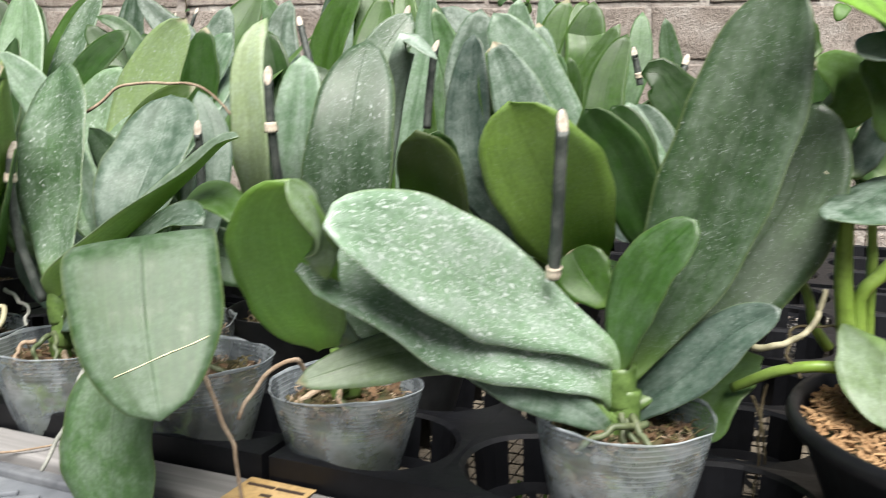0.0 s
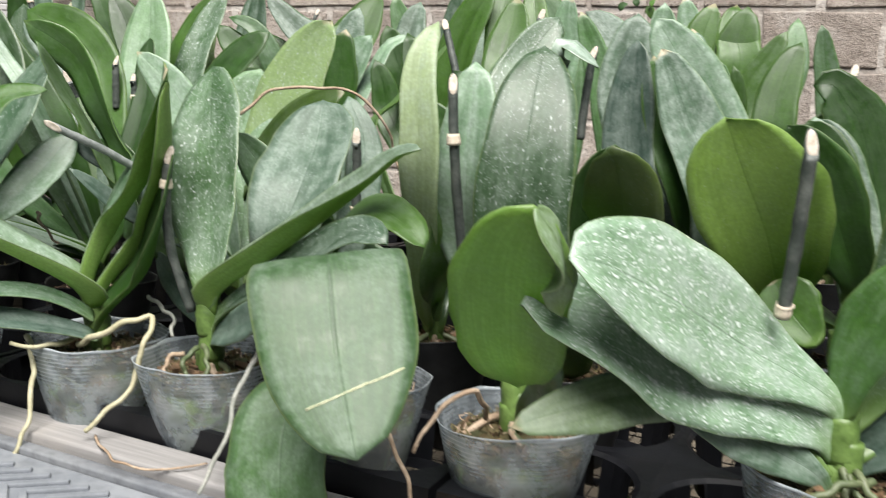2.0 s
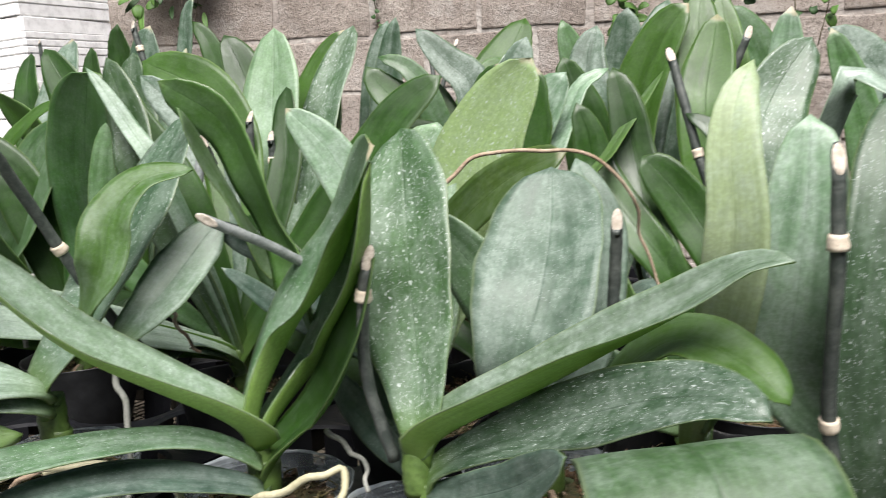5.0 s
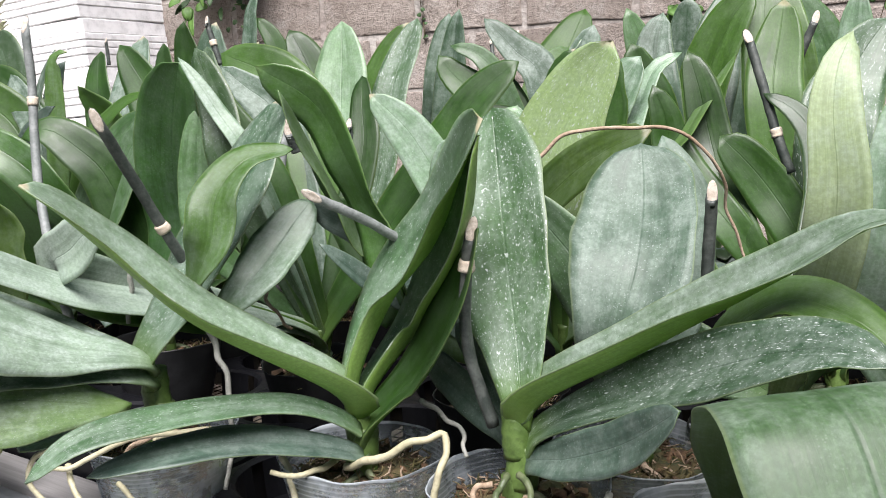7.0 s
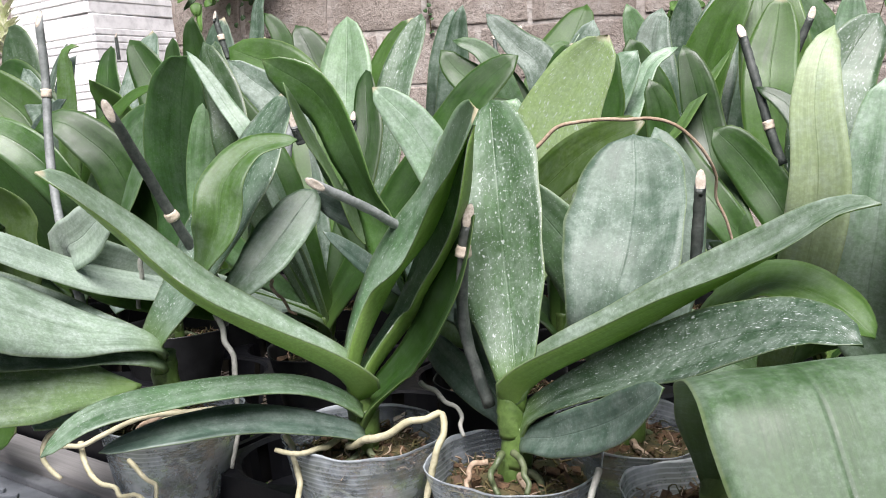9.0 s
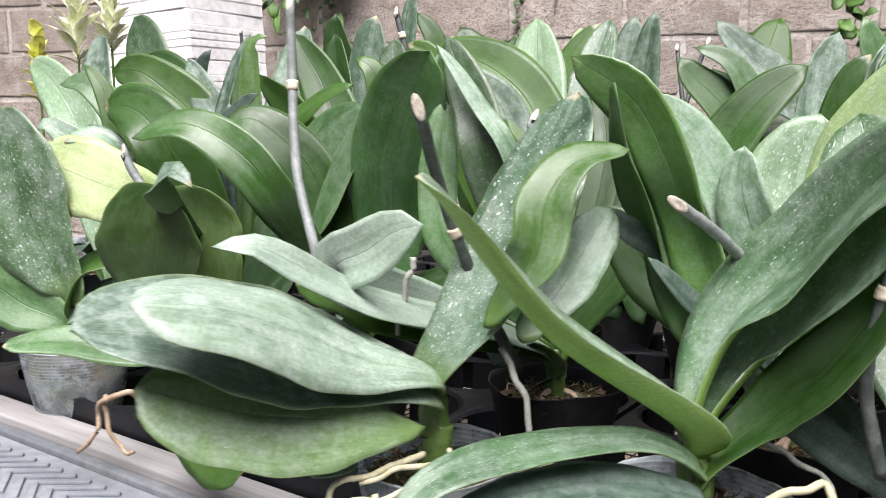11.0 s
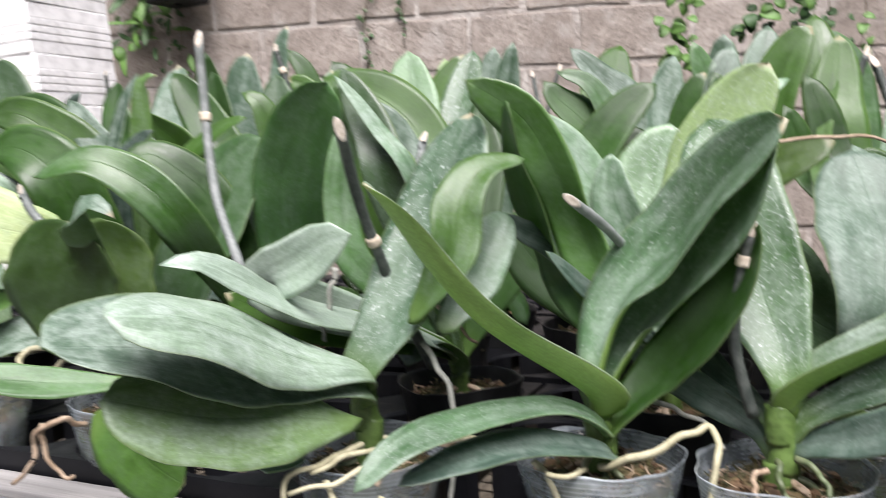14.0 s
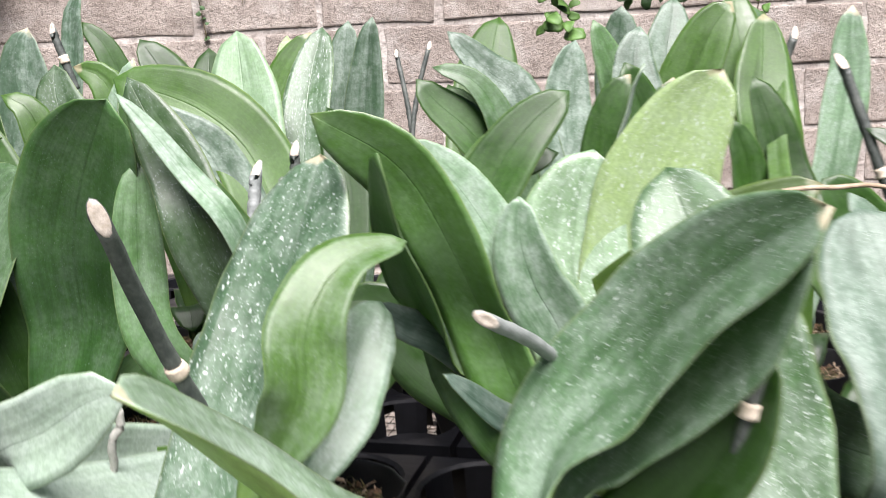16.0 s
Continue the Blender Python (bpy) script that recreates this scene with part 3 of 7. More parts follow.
# plain walls added out of view, to block sky light from the horizon
for n, (lo, hi) in enumerate((((-5.2, -6.2, -0.8), (-5.05, WALL_Y, 1.6)), ((3.45, -6.2, -0.8), (3.6, WALL_Y, 1.6)), ((-5.05, -6.2, -0.8), (3.45, -6.05, 1.6)))):
    bm = bmesh.new()
    box(bm, lo, hi, 0.004)
    tagged(part("wall_side_%d" % (n + 1), bm, M_BLOCK), "plain unseen wall added to block low sky light", "wall", kind="structure")

# ---- the bench: frame of its own, u along the front, v to the rear ----
UX, UY = 0.9675, -0.2525
BENCH = Matrix(((UX, -UY, 0, -0.009), (UY, UX, 0, 1.037), (0, 0, 1, 0), (0, 0, 0, 1)))
DECK = 0.018


def on_bench(u, v, z=0.0):
    return BENCH @ Vector((u, v, z))


bench = new("plant_bench")
tagged(bench, "nursery bench with weathered wooden rail and wire mesh top", "bench")
bench.matrix_world = BENCH
# weathered rail, a dark gap and an embossed zinc strip before it
bm = bmesh.new()
box(bm, (-2.95, -0.044, 0.0), (1.6, 0.0, 0.046), 0.004)
bmesh.ops.subdivide_edges(bm, edges=[e for e in bm.edges if e.calc_length() > 1], cuts=60)
for v in bm.verts:
    v.co.y += 0.0015 * noise.noise(v.co * 6)
    v.co.z += 0.001 * noise.noise(v.co * 8 + Vector((5, 0, 0)))
part("front_rail", bm, M_WOOD, bench, "grey weathered wooden rail")
bm = bmesh.new()
box(bm, (-2.95, -0.06, -0.03), (1.6, -0.045, 0.036), 0.003)
part("zinc_edge", bm, M_ZINC_DK, bench)
bm = bmesh.new()
box(bm, (-2.95, -0.32, 0.012), (1.6, -0.061, 0.03), 0.003)
strip = part("zinc_strip", bm, M_ZINC, bench, "grey zinc strip with embossed chevrons")
bm = bmesh.new()
for sgn in (-1, 1):
    m = Matrix.Rotation(radians(38 * sgn), 4, "Z")
    start = len(bm.verts)
    box(bm, (-0.027, -0.0035, 0), (0.027, 0.0035, 0.0045), 0.0015)
    bm.verts.ensure_lookup_table()
    for v in bm.verts[start:]:
        v.co = m @ v.co + Vector((0, sgn * 0.0185, 0))
ridge = bpy.data.meshes.new("chevron")
bm.to_mesh(ridge)
bm.free()
ridge.materials.append(M_ZINC)
for i in range(90):
    share("chevron", ridge, strip, Matrix.Translation((-1.75 + 0.026 * i, -0.118, 0.0295)))
# wire mesh deck
bm = bmesh.new()
wires = [((-2.85, 0.02 + 0.025 * j, DECK - 0.004), (1.5, 0.02 + 0.025 * j, DECK - 0.004)) for j in range(68)]
wires += [((-2.85 + 0.0125 * i, 0.01, DECK - 0.0015), (-2.85 + 0.0125 * i, 1.72, DECK - 0.0015)) for i in range(348)]
for a, b in wires:
    a, b = Vector(a), Vector(b)
    side = (b - a).cross(Vector((0, 0, 1))).normalized() * 0.0009
    up = Vector((0, 0, 0.0009))
    ra, rb = [[bm.verts.new(p + q) for q in (side, up, -side, -up)] for p in (a, b)]
    for j in range(4):
        bm.faces.new((ra[j], ra[(j + 1) % 4], rb[(j + 1) % 4], rb[j]))
part("wire_mesh", bm, M_WIRE, bench, "rusty welded wire mesh", kind="stuff")
for v0 in (0.04, 0.9, 1.68):
    bm = bmesh.new()
    box(bm, (-2.95, v0, -0.05), (1.6, v0 + 0.05, DECK - 0.006), 0.003)
    part("bearer", bm, M_WOOD, bench)
for u0 in (-2.8, -0.7, 1.4):
    for v0 in (0.05, 1.65):
        bm = bmesh.new()
        box(bm, (u0, v0, -0.8), (u0 + 0.06, v0 + 0.05, -0.05), 0.004)
        part("bench_leg", bm, M_WOOD, bench)

# ---- black carrier trays with round wells ----
CELL = 0.155


TRAY_TOP, WELL, SEG = 0.05, 0.068, 28


def tray_deck(nu, nv):
    """The top plate with its round openings, and the skirt."""
    bm = bmesh.new()
    for i in range(nu):
        for j in range(nv):
            c = Vector((CELL * (i + 0.5), CELL * (j + 0.5), 0))
            sq, lip, rim = [], [], []
            for a in range(SEG):
                q = 2 * math.pi * a / SEG + math.pi / SEG
                d = Vector((math.cos(q), math.sin(q), 0))
                h = CELL / 2 / max(abs(d.x), abs(d.y))
                sq.append(bm.verts.new(c + d * h + Vector((0, 0, TRAY_TOP))))
                lip.append(bm.verts.new(c + d * (WELL + 0.005) + Vector((0, 0, TRAY_TOP + 0.001))))
                rim.append(bm.verts.new(c + d * WELL + Vector((0, 0, TRAY_TOP - 0.002))))
            for a in range(SEG):
                b = (a + 1) % SEG
                bm.faces.new((sq[a], sq[b], lip[b], lip[a]))
                bm.faces.new((lip[a], lip[b], rim[b], rim[a]))
    bmesh.ops.remove_doubles(bm, verts=bm.verts[:], dist=0.0004)
    w, h = CELL * nu, CELL * nv
    outer = [e for e in bm.edges if e.is_boundary and all(min(v.co.x, w - v.co.x, v.co.y, h - v.co.y) < 0.001 for v in e.verts)]
    skirt = bmesh.ops.extrude_edge_only(bm, edges=outer)
    for v in skirt["geom"]:
        if isinstance(v, bmesh.types.BMVert):
            v.co.z = 0.0
    me = bpy.data.meshes.new("deck")
    bm.to_mesh(me)
    bm.free()
    me.materials.append(M_TRAY)
    return me


def tray_well():
    """One slotted well with a spoked floor."""
    bm = bmesh.new()
    rim, low, foot = [], [], []
    for a in range(SEG):
        q = 2 * math.pi * a / SEG + math.pi / SEG
        d = Vector((math.cos(q), math.sin(q), 0))
        rim.append(bm.verts.new(d * WELL + Vector((0, 0, TRAY_TOP - 0.002))))
        low.append(bm.verts.new(d * WELL * 0.93 + Vector((0, 0, 0.006))))
        foot.append(bm.verts.new(d * WELL * 0.62 + Vector((0, 0, 0.004))))
    for a in range(SEG):
        b = (a + 1) % SEG
        if a % 4 != 1:
            bm.faces.new((rim[a], rim[b], low[b], low[a]))
        bm.faces.new((low[a], low[b], foot[b], foot[a]))
    for k in range(3):
        d = Vector((math.cos(math.pi * k / 3), math.sin(math.pi * k / 3), 0))
        s = Vector((-d.y, d.x, 0)) * 0.004
        e = d * WELL * 0.64
        bm.faces.new([bm.verts.new(q + Vector((0, 0, 0.005 + 0.0004 * k))) for q in (e + s, s - e, -e - s, e - s)])
    me = bpy.data.meshes.new("well")
    bm.to_mesh(me)
    bm.free()
    me.materials.append(M_TRAY)
    return me


TRAY, TRAY_WELL = tray_deck(4, 3), tray_well()
for i in range(-4, 3):
    for j in range(2 if i == -4 else 3):
        t = new("carrier_tray")
        t.matrix_world = BENCH @ pose(0.07 + (CELL * 4 + 0.008) * i + 0.02 * (j % 2), 0.004 + (CELL * 3 + 0.03) * j, DECK + 0.001)
        tagged(t, "black plastic carrier tray with round wells", "tray", "carrier trays")
        share("deck", TRAY, t)
        for k in range(12):
            share("well", TRAY_WELL, t, Matrix.Translation((CELL * (k % 4 + 0.5), CELL * (k // 4 + 0.5), 0)))


# ---- potted orchids ----
def pot_mesh(seed=0):
    bm = bmesh.new()
    ridge = []
    for k in range(30):
        h = 0.006 + 0.0034 * k
        r = 0.0465 + 0.026 * (h / 0.105) ** 0.8
        ridge.append((r + (0.0003 if h > 0.068 and k % 2 else 0.0), h))
    outer = [(0.018, 0.0), (0.036, 0.0), (0.043, 0.0022)] + ridge + [(0.0735, 0.1065)]
    inner = [(r - 0.0008, z) for r, z in reversed(outer[2:])] + [(0.036, 0.0012), (0.018, 0.001)]
    p1, p2, p3 = 1 + seed * 2.1, seed * 1.3, seed * 4.2

    def wob(a, z):
        """The thin wall sags into flats and shallow dents towards the rim."""
        k = max(0.0, z - 0.015) / 0.09
        dent = math.exp(-((a - 1.2 - seed) % (2 * math.pi) - 1.5) ** 2 / 0.05) + 0.7 * math.exp(-((a - 3.9 + seed) % (2 * math.pi) - 1.5) ** 2 / 0.03)
        return (0.035 * math.sin(2 * a + p1) + 0.024 * math.sin(3 * a + p2) + 0.016 * math.sin(7 * a + p3) * math.sin(a) + 0.008 * math.sin(13 * a + p2 + 30 * z)) * k - 0.07 * dent * k ** 3

    lathe(bm, outer + inner, 64, wob)
    me = bpy.data.meshes.new("pot")
    bm.to_mesh(me)
    bm.free()
    me.materials.append(M_POT)
    me.shade_smooth()
    return me


def medium_mesh(seed):
    bm = bmesh.new()
    prof = [(0.03, 0.003), (0.0415, 0.006), (0.0485, 0.02), (0.0555, 0.045), (0.0625, 0.076), (0.059, 0.083), (0.046, 0.086), (0.034, 0.088), (0.022, 0.089), (0.011, 0.09)]
    rings = lathe(bm, prof, 36)
    bm.faces.new(rings[-1])
    for v in bm.verts:
        if v.co.z > 0.066:
            v.co.z += 0.007 * noise.noise(v.co * 60 + Vector((seed, 0, 0)))
    me = bpy.data.meshes.new("medium")
    bm.to_mesh(me)
    bm.free()
    me.materials.append(M_MIX)
    me.shade_smooth()
    return me


def chips_mesh(seed):
    """Loose bark, coir threads and moss tufts on the potting mix."""
    bm = bmesh.new()
    r = random.Random(seed)
    for i in range(60):
        a, d = r.uniform(0, 6.28), 0.056 * r.random() ** 0.5
        c = Vector((d * math.cos(a), d * math.sin(a), 0.086 + r.uniform(-0.003, 0.006)))
        start = len(bm.verts)
        sx, sy, sz = r.uniform(0.002, 0.008), r.uniform(0.0015, 0.004), r.uniform(0.001, 0.003)
        box(bm, (-sx, -sy, -sz), (sx, sy, sz))
        m = Matrix.Translation(c) @ Euler((r.uniform(-0.7, 0.7), r.uniform(-0.7, 0.7), r.uniform(0, 6))).to_matrix().to_4x4()
        bm.verts.ensure_lookup_table()
        for v in bm.verts[start:]:
            v.co = m @ (v.co + Vector((r.uniform(-1, 1), r.uniform(-1, 1), r.uniform(-1, 1))) * 0.0012)
    for i in range(300):
        a, d = r.uniform(0, 6.28), 0.056 * r.random() ** 0.5
        c = Vector((d * math.cos(a), d * math.sin(a), 0.085))
        q = [c]
        for _ in range(3):
            q.append(q[-1] + Vector((r.uniform(-1, 1), r.uniform(-1, 1), r.uniform(-0.2, 0.7))) * 0.008)
        tube(bm, q, r.uniform(0.0005, 0.0013), 4, 5, 0.6, mat=(1, 1, 3, 2, 3)[i % 5])
    me = bpy.data.meshes.new("loose_bark")
    bm.to_mesh(me)
    bm.free()
    for x in (M_BARK, M_MOSS, M_ROOT_DRY, M_MOSS_PALE):
        me.materials.append(x)
    return me


POTS = [pot_mesh(k) for k in range(4)]
POT = POTS[0]
POT_DARK = POT.copy()
POT_DARK.materials[0] = M_POT_DARK
MEDIA, CHIPS = [medium_mesh(i) for i in range(3)], [chips_mesh(i) for i in range(4)]
POT_N = [0]


def potted_orchid(x, y, label, stem=0.17, size=1.0, roots=3, z=DECK + 0.006, dark=False):
    """A frosted pot with its mix and the orchid's short stem; leaves are added to it."""
    POT_N[0] += 1
    i = POT_N[0]
    r = random.Random(i)
    o = thing("potted_orchid", (x, y, z), label, "orchid", "orchids on the bench")
    turn = pose(0, 0, 0, 0, 0, r.uniform(0, 360)) @ Matrix.Scale(size, 4)
    share("pot", POT_DARK if dark else POTS[i % 4], o, turn, "dark plastic nursery pot" if dark else "frosted translucent plastic pot with lime stains")
    share("potting_mix", MEDIA[i % 3], o, turn)
    chips = share("loose_bark", CHIPS[i % 4], o, turn)
    tagged(chips, kind="stuff")
    bm = bmesh.new()
    top = stem - z
    tube(bm, [(0, 0, 0.07), (0.002, 0, 0.09), (0, 0.002, top - 0.02), (0.001, 0, top + 0.004)], 0.0115, 14, 14, 0.8, 0.04, i)
    part("stem", bm, M_STEM, o)
    if not dark:
        # old leaf bases clasp the stem on alternate sides
        for k in range(3):
            s, h = (1 if k % 2 else -1), 0.078 + (top - 0.092) * k / 3
            bm = bmesh.new()
            tube(bm, [(0, 0, h), (s * 0.0012, -0.001, h + 0.01), (s * 0.0022, -0.001, h + 0.022), (s * 0.003, 0, h + 0.032)], 0.0146 - 0.0004 * k, 16, 8, 0.86, 0.03, i * 5 + k)
            part("leaf_sheath", bm, M_STEM, o)
    for k in range(roots):
        a = r.uniform(0, 6.28)
        bm = bmesh.new()
        d = Vector((math.cos(a), math.sin(a), 0))
        s = Vector((-d.y, d.x, 0)) * r.uniform(-0.02, 0.02)
        tube(bm, [d * 0.006 + Vector((0, 0, 0.097)), d * 0.022 + Vector((0, 0, 0.093)), d * 0.036 + s + Vector((0, 0, 0.084)), d * 0.05 + s * 2 + Vector((0, 0, 0.074))], 0.0034, 8, 12, 0.85, 0.08, i * 7 + k)
        part("root", bm, M_ROOT_GREEN if r.random() < 0.6 else M_ROOT_DRY, o)
    return o


def spike(plant, radius, *pts, mat=None, nodes=(0.45,), tip=0.014, label="cut flower spike, dark stem with pale cut tip"):
    """A cut flower stem with dry sheaths at its nodes and a pale slanting cut."""
    o = plant.matrix_world.translation
    q = [Vector(p) - o for p in pts]
    bm = bmesh.new()
    line = tube(bm, q, radius, 10, 24, 0.9, 0.05, len(bpy.data.objects))
    # the end is cut at a slant
    t = (line[-1] - line[-2]).normalized()
    r = random.Random(int(1e4 * abs(line[-1].x)))
    away = Vector((r.uniform(-0.6, 0.6), 1, 0))
    away = (away - t * away.dot(t)).normalized()
    bm.verts.ensure_lookup_table()
    for v in bm.verts[-10:]:
        v.co += t * (v.co - line[-1]).dot(away) * 2.3
    rod = part("flower_spike", bm, mat or M_SPIKE, plant, label)
    t = (line[-1] - line[-2]).normalized()
    r = random.Random(int(1e4 * abs(line[-1].x)))
    away = Vector((r.uniform(-0.6, 0.6), 1, 0))
    away = (away - t * away.dot(t)).normalized()
    side = t.cross(away)
    # slanting cut: a pale oval in a dark rind
    slope = (away * radius + t * radius * 2.3).normalized()
    half = radius * 2.5
    bm = bmesh.new()
    for f, lift in ((0.8, 0.0), (0.72, 0.0007), (0.4, 0.0002)):
        for a in range(12):
            q = 2 * math.pi * a / 12
            bm.verts.new(line[-1] + t * 0.0006 + side * (radius * f * math.sin(q)) + slope * (half * f * math.cos(q)) + side.cross(slope) * lift * (1 if side.cross(slope).dot(t) > 0 else -1))
    bm.verts.ensure_lookup_table()
    v = bm.verts[:]
    for k in range(2):
        for a in range(12):
            b = (a + 1) % 12
            bm.faces.new((v[12 * k + a], v[12 * k + b], v[12 * k + 12 + b], v[12 * k + 12 + a]))
    bm.faces.new(v[24:])
    bmesh.ops.recalc_face_normals(bm, faces=bm.faces[:])
    part("cut_tip", bm, M_CUT, rod)
    for f in nodes:
        i = min(22, int(f * 24))
        d = (line[i + 1] - line[i]).normalized()
        bm = bmesh.new()
        tube(bm, [line[i] - d * 0.004, line[i], line[i] + d * 0.005], radius * 1.2, 10, 4, 1.0, 0.08, i)
        part("node_sheath", bm, M_NODE, rod)
    return rod


def root(plant, radius, *pts, mat=None, label=""):
    o = plant.matrix_world.translation
    bm = bmesh.new()
    q = [Vector(p) - o for p in pts]
    r = random.Random(len(bpy.data.objects))
    # roots run in short kinked stretches
    q = [p + Vector((r.uniform(-1, 1), r.uniform(-1, 1), r.uniform(-1, 1))) * (0.0022 if 0 < i < 2 * len(pts) else 0.0) for i, p in enumerate(spline(q, 2 * len(pts)))]
    tube(bm, q, radius * 0.84, 8, 8 * len(pts), 0.7, 0.05, len(bpy.data.objects))
    return part("air_root", bm, mat or M_ROOT, plant, label)


def scar(plant, radius, *pts, label="pale dry scar"):
    """A dried graze or speck, laid on the nearest leaf of its plant."""
    o = plant.matrix_world.translation
    verts, polys = [], []
    for ob in plant.children:
        if ob.name.startswith("leaf"):
            n = len(verts)
            verts += [v.co.copy() for v in ob.data.vertices]
            polys += [[n + i for i in p.vertices] for p in ob.data.polygons]
    tree = BVHTree.FromPolygons(verts, polys)
    line = []
    for p in spline([Vector(p) - o for p in pts], 4 * len(pts)):
        hit = tree.find_nearest(p)
        line.append(hit[0] + (p - hit[0]).normalized() * radius * 0.25)
    bm = bmesh.new()
    tube(bm, line, radius, 6, 4 * len(pts), 0.8, 0.3, 3)
    return part("scar", bm, M_SCAR, plant, label)


def low_leaves(plant, count):
    """Short lower leaves that fill the gaps between the pots; their dark tones put the shade there into colour."""
    o = plant.matrix_world.translation
    r = random.Random(int(1000 * (o.x + 3) + 7 * o.y))
    a0 = r.uniform(0, 6.28)
    for i in range(count):
        a = a0 + math.pi * i + r.uniform(-0.5, 0.5)
        d = Vector((math.cos(a), math.sin(a), 0))
        l = r.uniform(0.09, 0.15)
        p = o + Vector((0, 0, 0.115))
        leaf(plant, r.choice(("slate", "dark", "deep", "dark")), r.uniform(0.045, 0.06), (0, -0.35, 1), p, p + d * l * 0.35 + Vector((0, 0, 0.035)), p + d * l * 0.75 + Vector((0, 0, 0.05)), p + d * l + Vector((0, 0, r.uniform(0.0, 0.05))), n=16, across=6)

# ---- orchids along the front of the bench ----

orchid = potted_orchid(-0.358, 1.172, "potted orchid with upright folded grey-green leaves and a looping root", 0.170, 1)
leaf(orchid, "greythin", 0.062, (0.5, 0.38, 0.78), (-0.363, 1.150, 0.186), (-0.448, 1.065, 0.268), (-0.485, 1.030, 0.323), (-0.503, 0.990, 0.369), (-0.510, 0.975, 0.382), fold=0.5, wave=0.01, base=0.72, widest=0.6, point=3.0, under="limestalk", face_tip=(0.45, -0.05, 0.85))
leaf(orchid, "foldgrey", 0.088, (-0.84, -0.5, 0.2), (-0.361, 1.165, 0.186), (-0.335, 1.196, 0.261), (-0.288, 1.185, 0.318), (-0.253, 1.144, 0.374), (-0.219, 1.091, 0.416), under="limestalk", fold=0.45, wave=0.03, point=1.5, widest=0.58, base=0.2, face_tip=(-0.94, -0.28, 0.2))
leaf(orchid, "foldgrey", 0.080, (-0.84, -0.5, 0.2), (-0.355, 1.172, 0.172), (-0.310, 1.204, 0.240), (-0.270, 1.170, 0.296), (-0.237, 1.128, 0.348), (-0.219, 1.095, 0.402), under="limestalk", fold=0.45, wave=0.03, point=1.5, widest=0.58, base=0.22, face_tip=(-0.94, -0.28, 0.2))
leaf(orchid, "dark", 0.062, (-0.8, -0.55, 0.3), (-0.349, 1.168, 0.150), (-0.302, 1.175, 0.201), (-0.269, 1.147, 0.244), (-0.246, 1.132, 0.288), (-0.230, 1.123, 0.334), under="lime", fold=0.4, base=0.35, point=1.8)
leaf(orchid, "foldgrey", 0.032, (0, -0.5, 0.85), (-0.353, 1.155, 0.152), (-0.385, 1.120, 0.182), (-0.453, 1.050, 0.193), (-0.502, 0.990, 0.191), (-0.526, 0.965, 0.170), fold=0.3, base=0.4)
leaf(orchid, "slate", 0.035, (-0.1, -0.6, 0.8), (-0.347, 1.150, 0.131), (-0.415, 1.085, 0.163), (-0.461, 1.035, 0.168), (-0.503, 1.000, 0.161))
root(orchid, 0.0042, (-0.359, 1.140, 0.127), (-0.314, 1.120, 0.149), (-0.285, 1.125, 0.164), (-0.266, 1.133, 0.166), (-0.267, 1.115, 0.142), (-0.277, 1.100, 0.100), (-0.297, 1.088, 0.075), (-0.315, 1.082, 0.057), label="thick pale looping air root")
root(orchid, 0.0036, (-0.415, 1.130, 0.135), (-0.402, 1.120, 0.124), (-0.391, 1.105, 0.102), (-0.384, 1.090, 0.068), (-0.387, 1.075, 0.037), (-0.390, 1.060, 0.018))
root(orchid, 0.0036, (-0.368, 1.150, 0.133), (-0.383, 1.100, 0.132), (-0.402, 1.090, 0.139))

orchid = potted_orchid(-0.209, 1.146, "potted orchid with long arching green leaves in frosted pot", 0.190, 1)
leaf(orchid, "greydot", 0.092, (-0.12, -1, 0.1), (-0.206, 1.139, 0.200), (-0.218, 1.174, 0.271), (-0.233, 1.208, 0.344), (-0.256, 1.252, 0.421), base=0.22)
leaf(orchid, "greythin", 0.042, (0, -0.15, 1), (-0.197, 1.135, 0.194), (-0.109, 1.105, 0.253), (-0.023, 1.065, 0.315), (0.020, 1.045, 0.348), (0.039, 1.032, 0.354), fold=0.85, base=0.6, widest=0.5, under="limestalk", face_tip=(0, -0.5, 0.8))
leaf(orchid, "dewgrey", 0.056, (-0.1, -0.6, 0.75), (-0.196, 1.140, 0.167), (-0.103, 1.090, 0.228), (-0.023, 1.020, 0.280), (0.011, 0.990, 0.290), (0.027, 0.979, 0.284), fold=0.35, wave=0.04)
leaf(orchid, "slate", 0.036, (0, -0.8, 0.5), (-0.204, 1.140, 0.144), (-0.162, 1.100, 0.170), (-0.115, 1.060, 0.203), (-0.079, 1.020, 0.240))
leaf(orchid, "limegreen", 0.040, (0.1, -0.5, 0.8), (-0.076, 1.120, 0.226), (-0.046, 1.100, 0.273), (-0.014, 1.080, 0.296), (0.020, 1.055, 0.289), (0.040, 1.041, 0.273), under="lime")
leaf(orchid, "slate", 0.032, (-0.5, -0.7, 0.4), (-0.221, 1.170, 0.151), (-0.262, 1.197, 0.175), (-0.297, 1.223, 0.191), (-0.329, 1.250, 0.209))
leaf(orchid, "slate", 0.024, (-0.5, -0.7, 0.4), (-0.224, 1.170, 0.176), (-0.246, 1.197, 0.192), (-0.269, 1.223, 0.215), (-0.294, 1.250, 0.228))
spike(orchid, 0.0052, (-0.232, 1.150, 0.171), (-0.248, 1.140, 0.240), (-0.242, 1.126, 0.306), (-0.237, 1.124, 0.332), nodes=(0.84,))
root(orchid, 0.0036, (-0.216, 1.130, 0.139), (-0.218, 1.110, 0.133), (-0.211, 1.100, 0.117), mat=M_ROOT_GREEN)
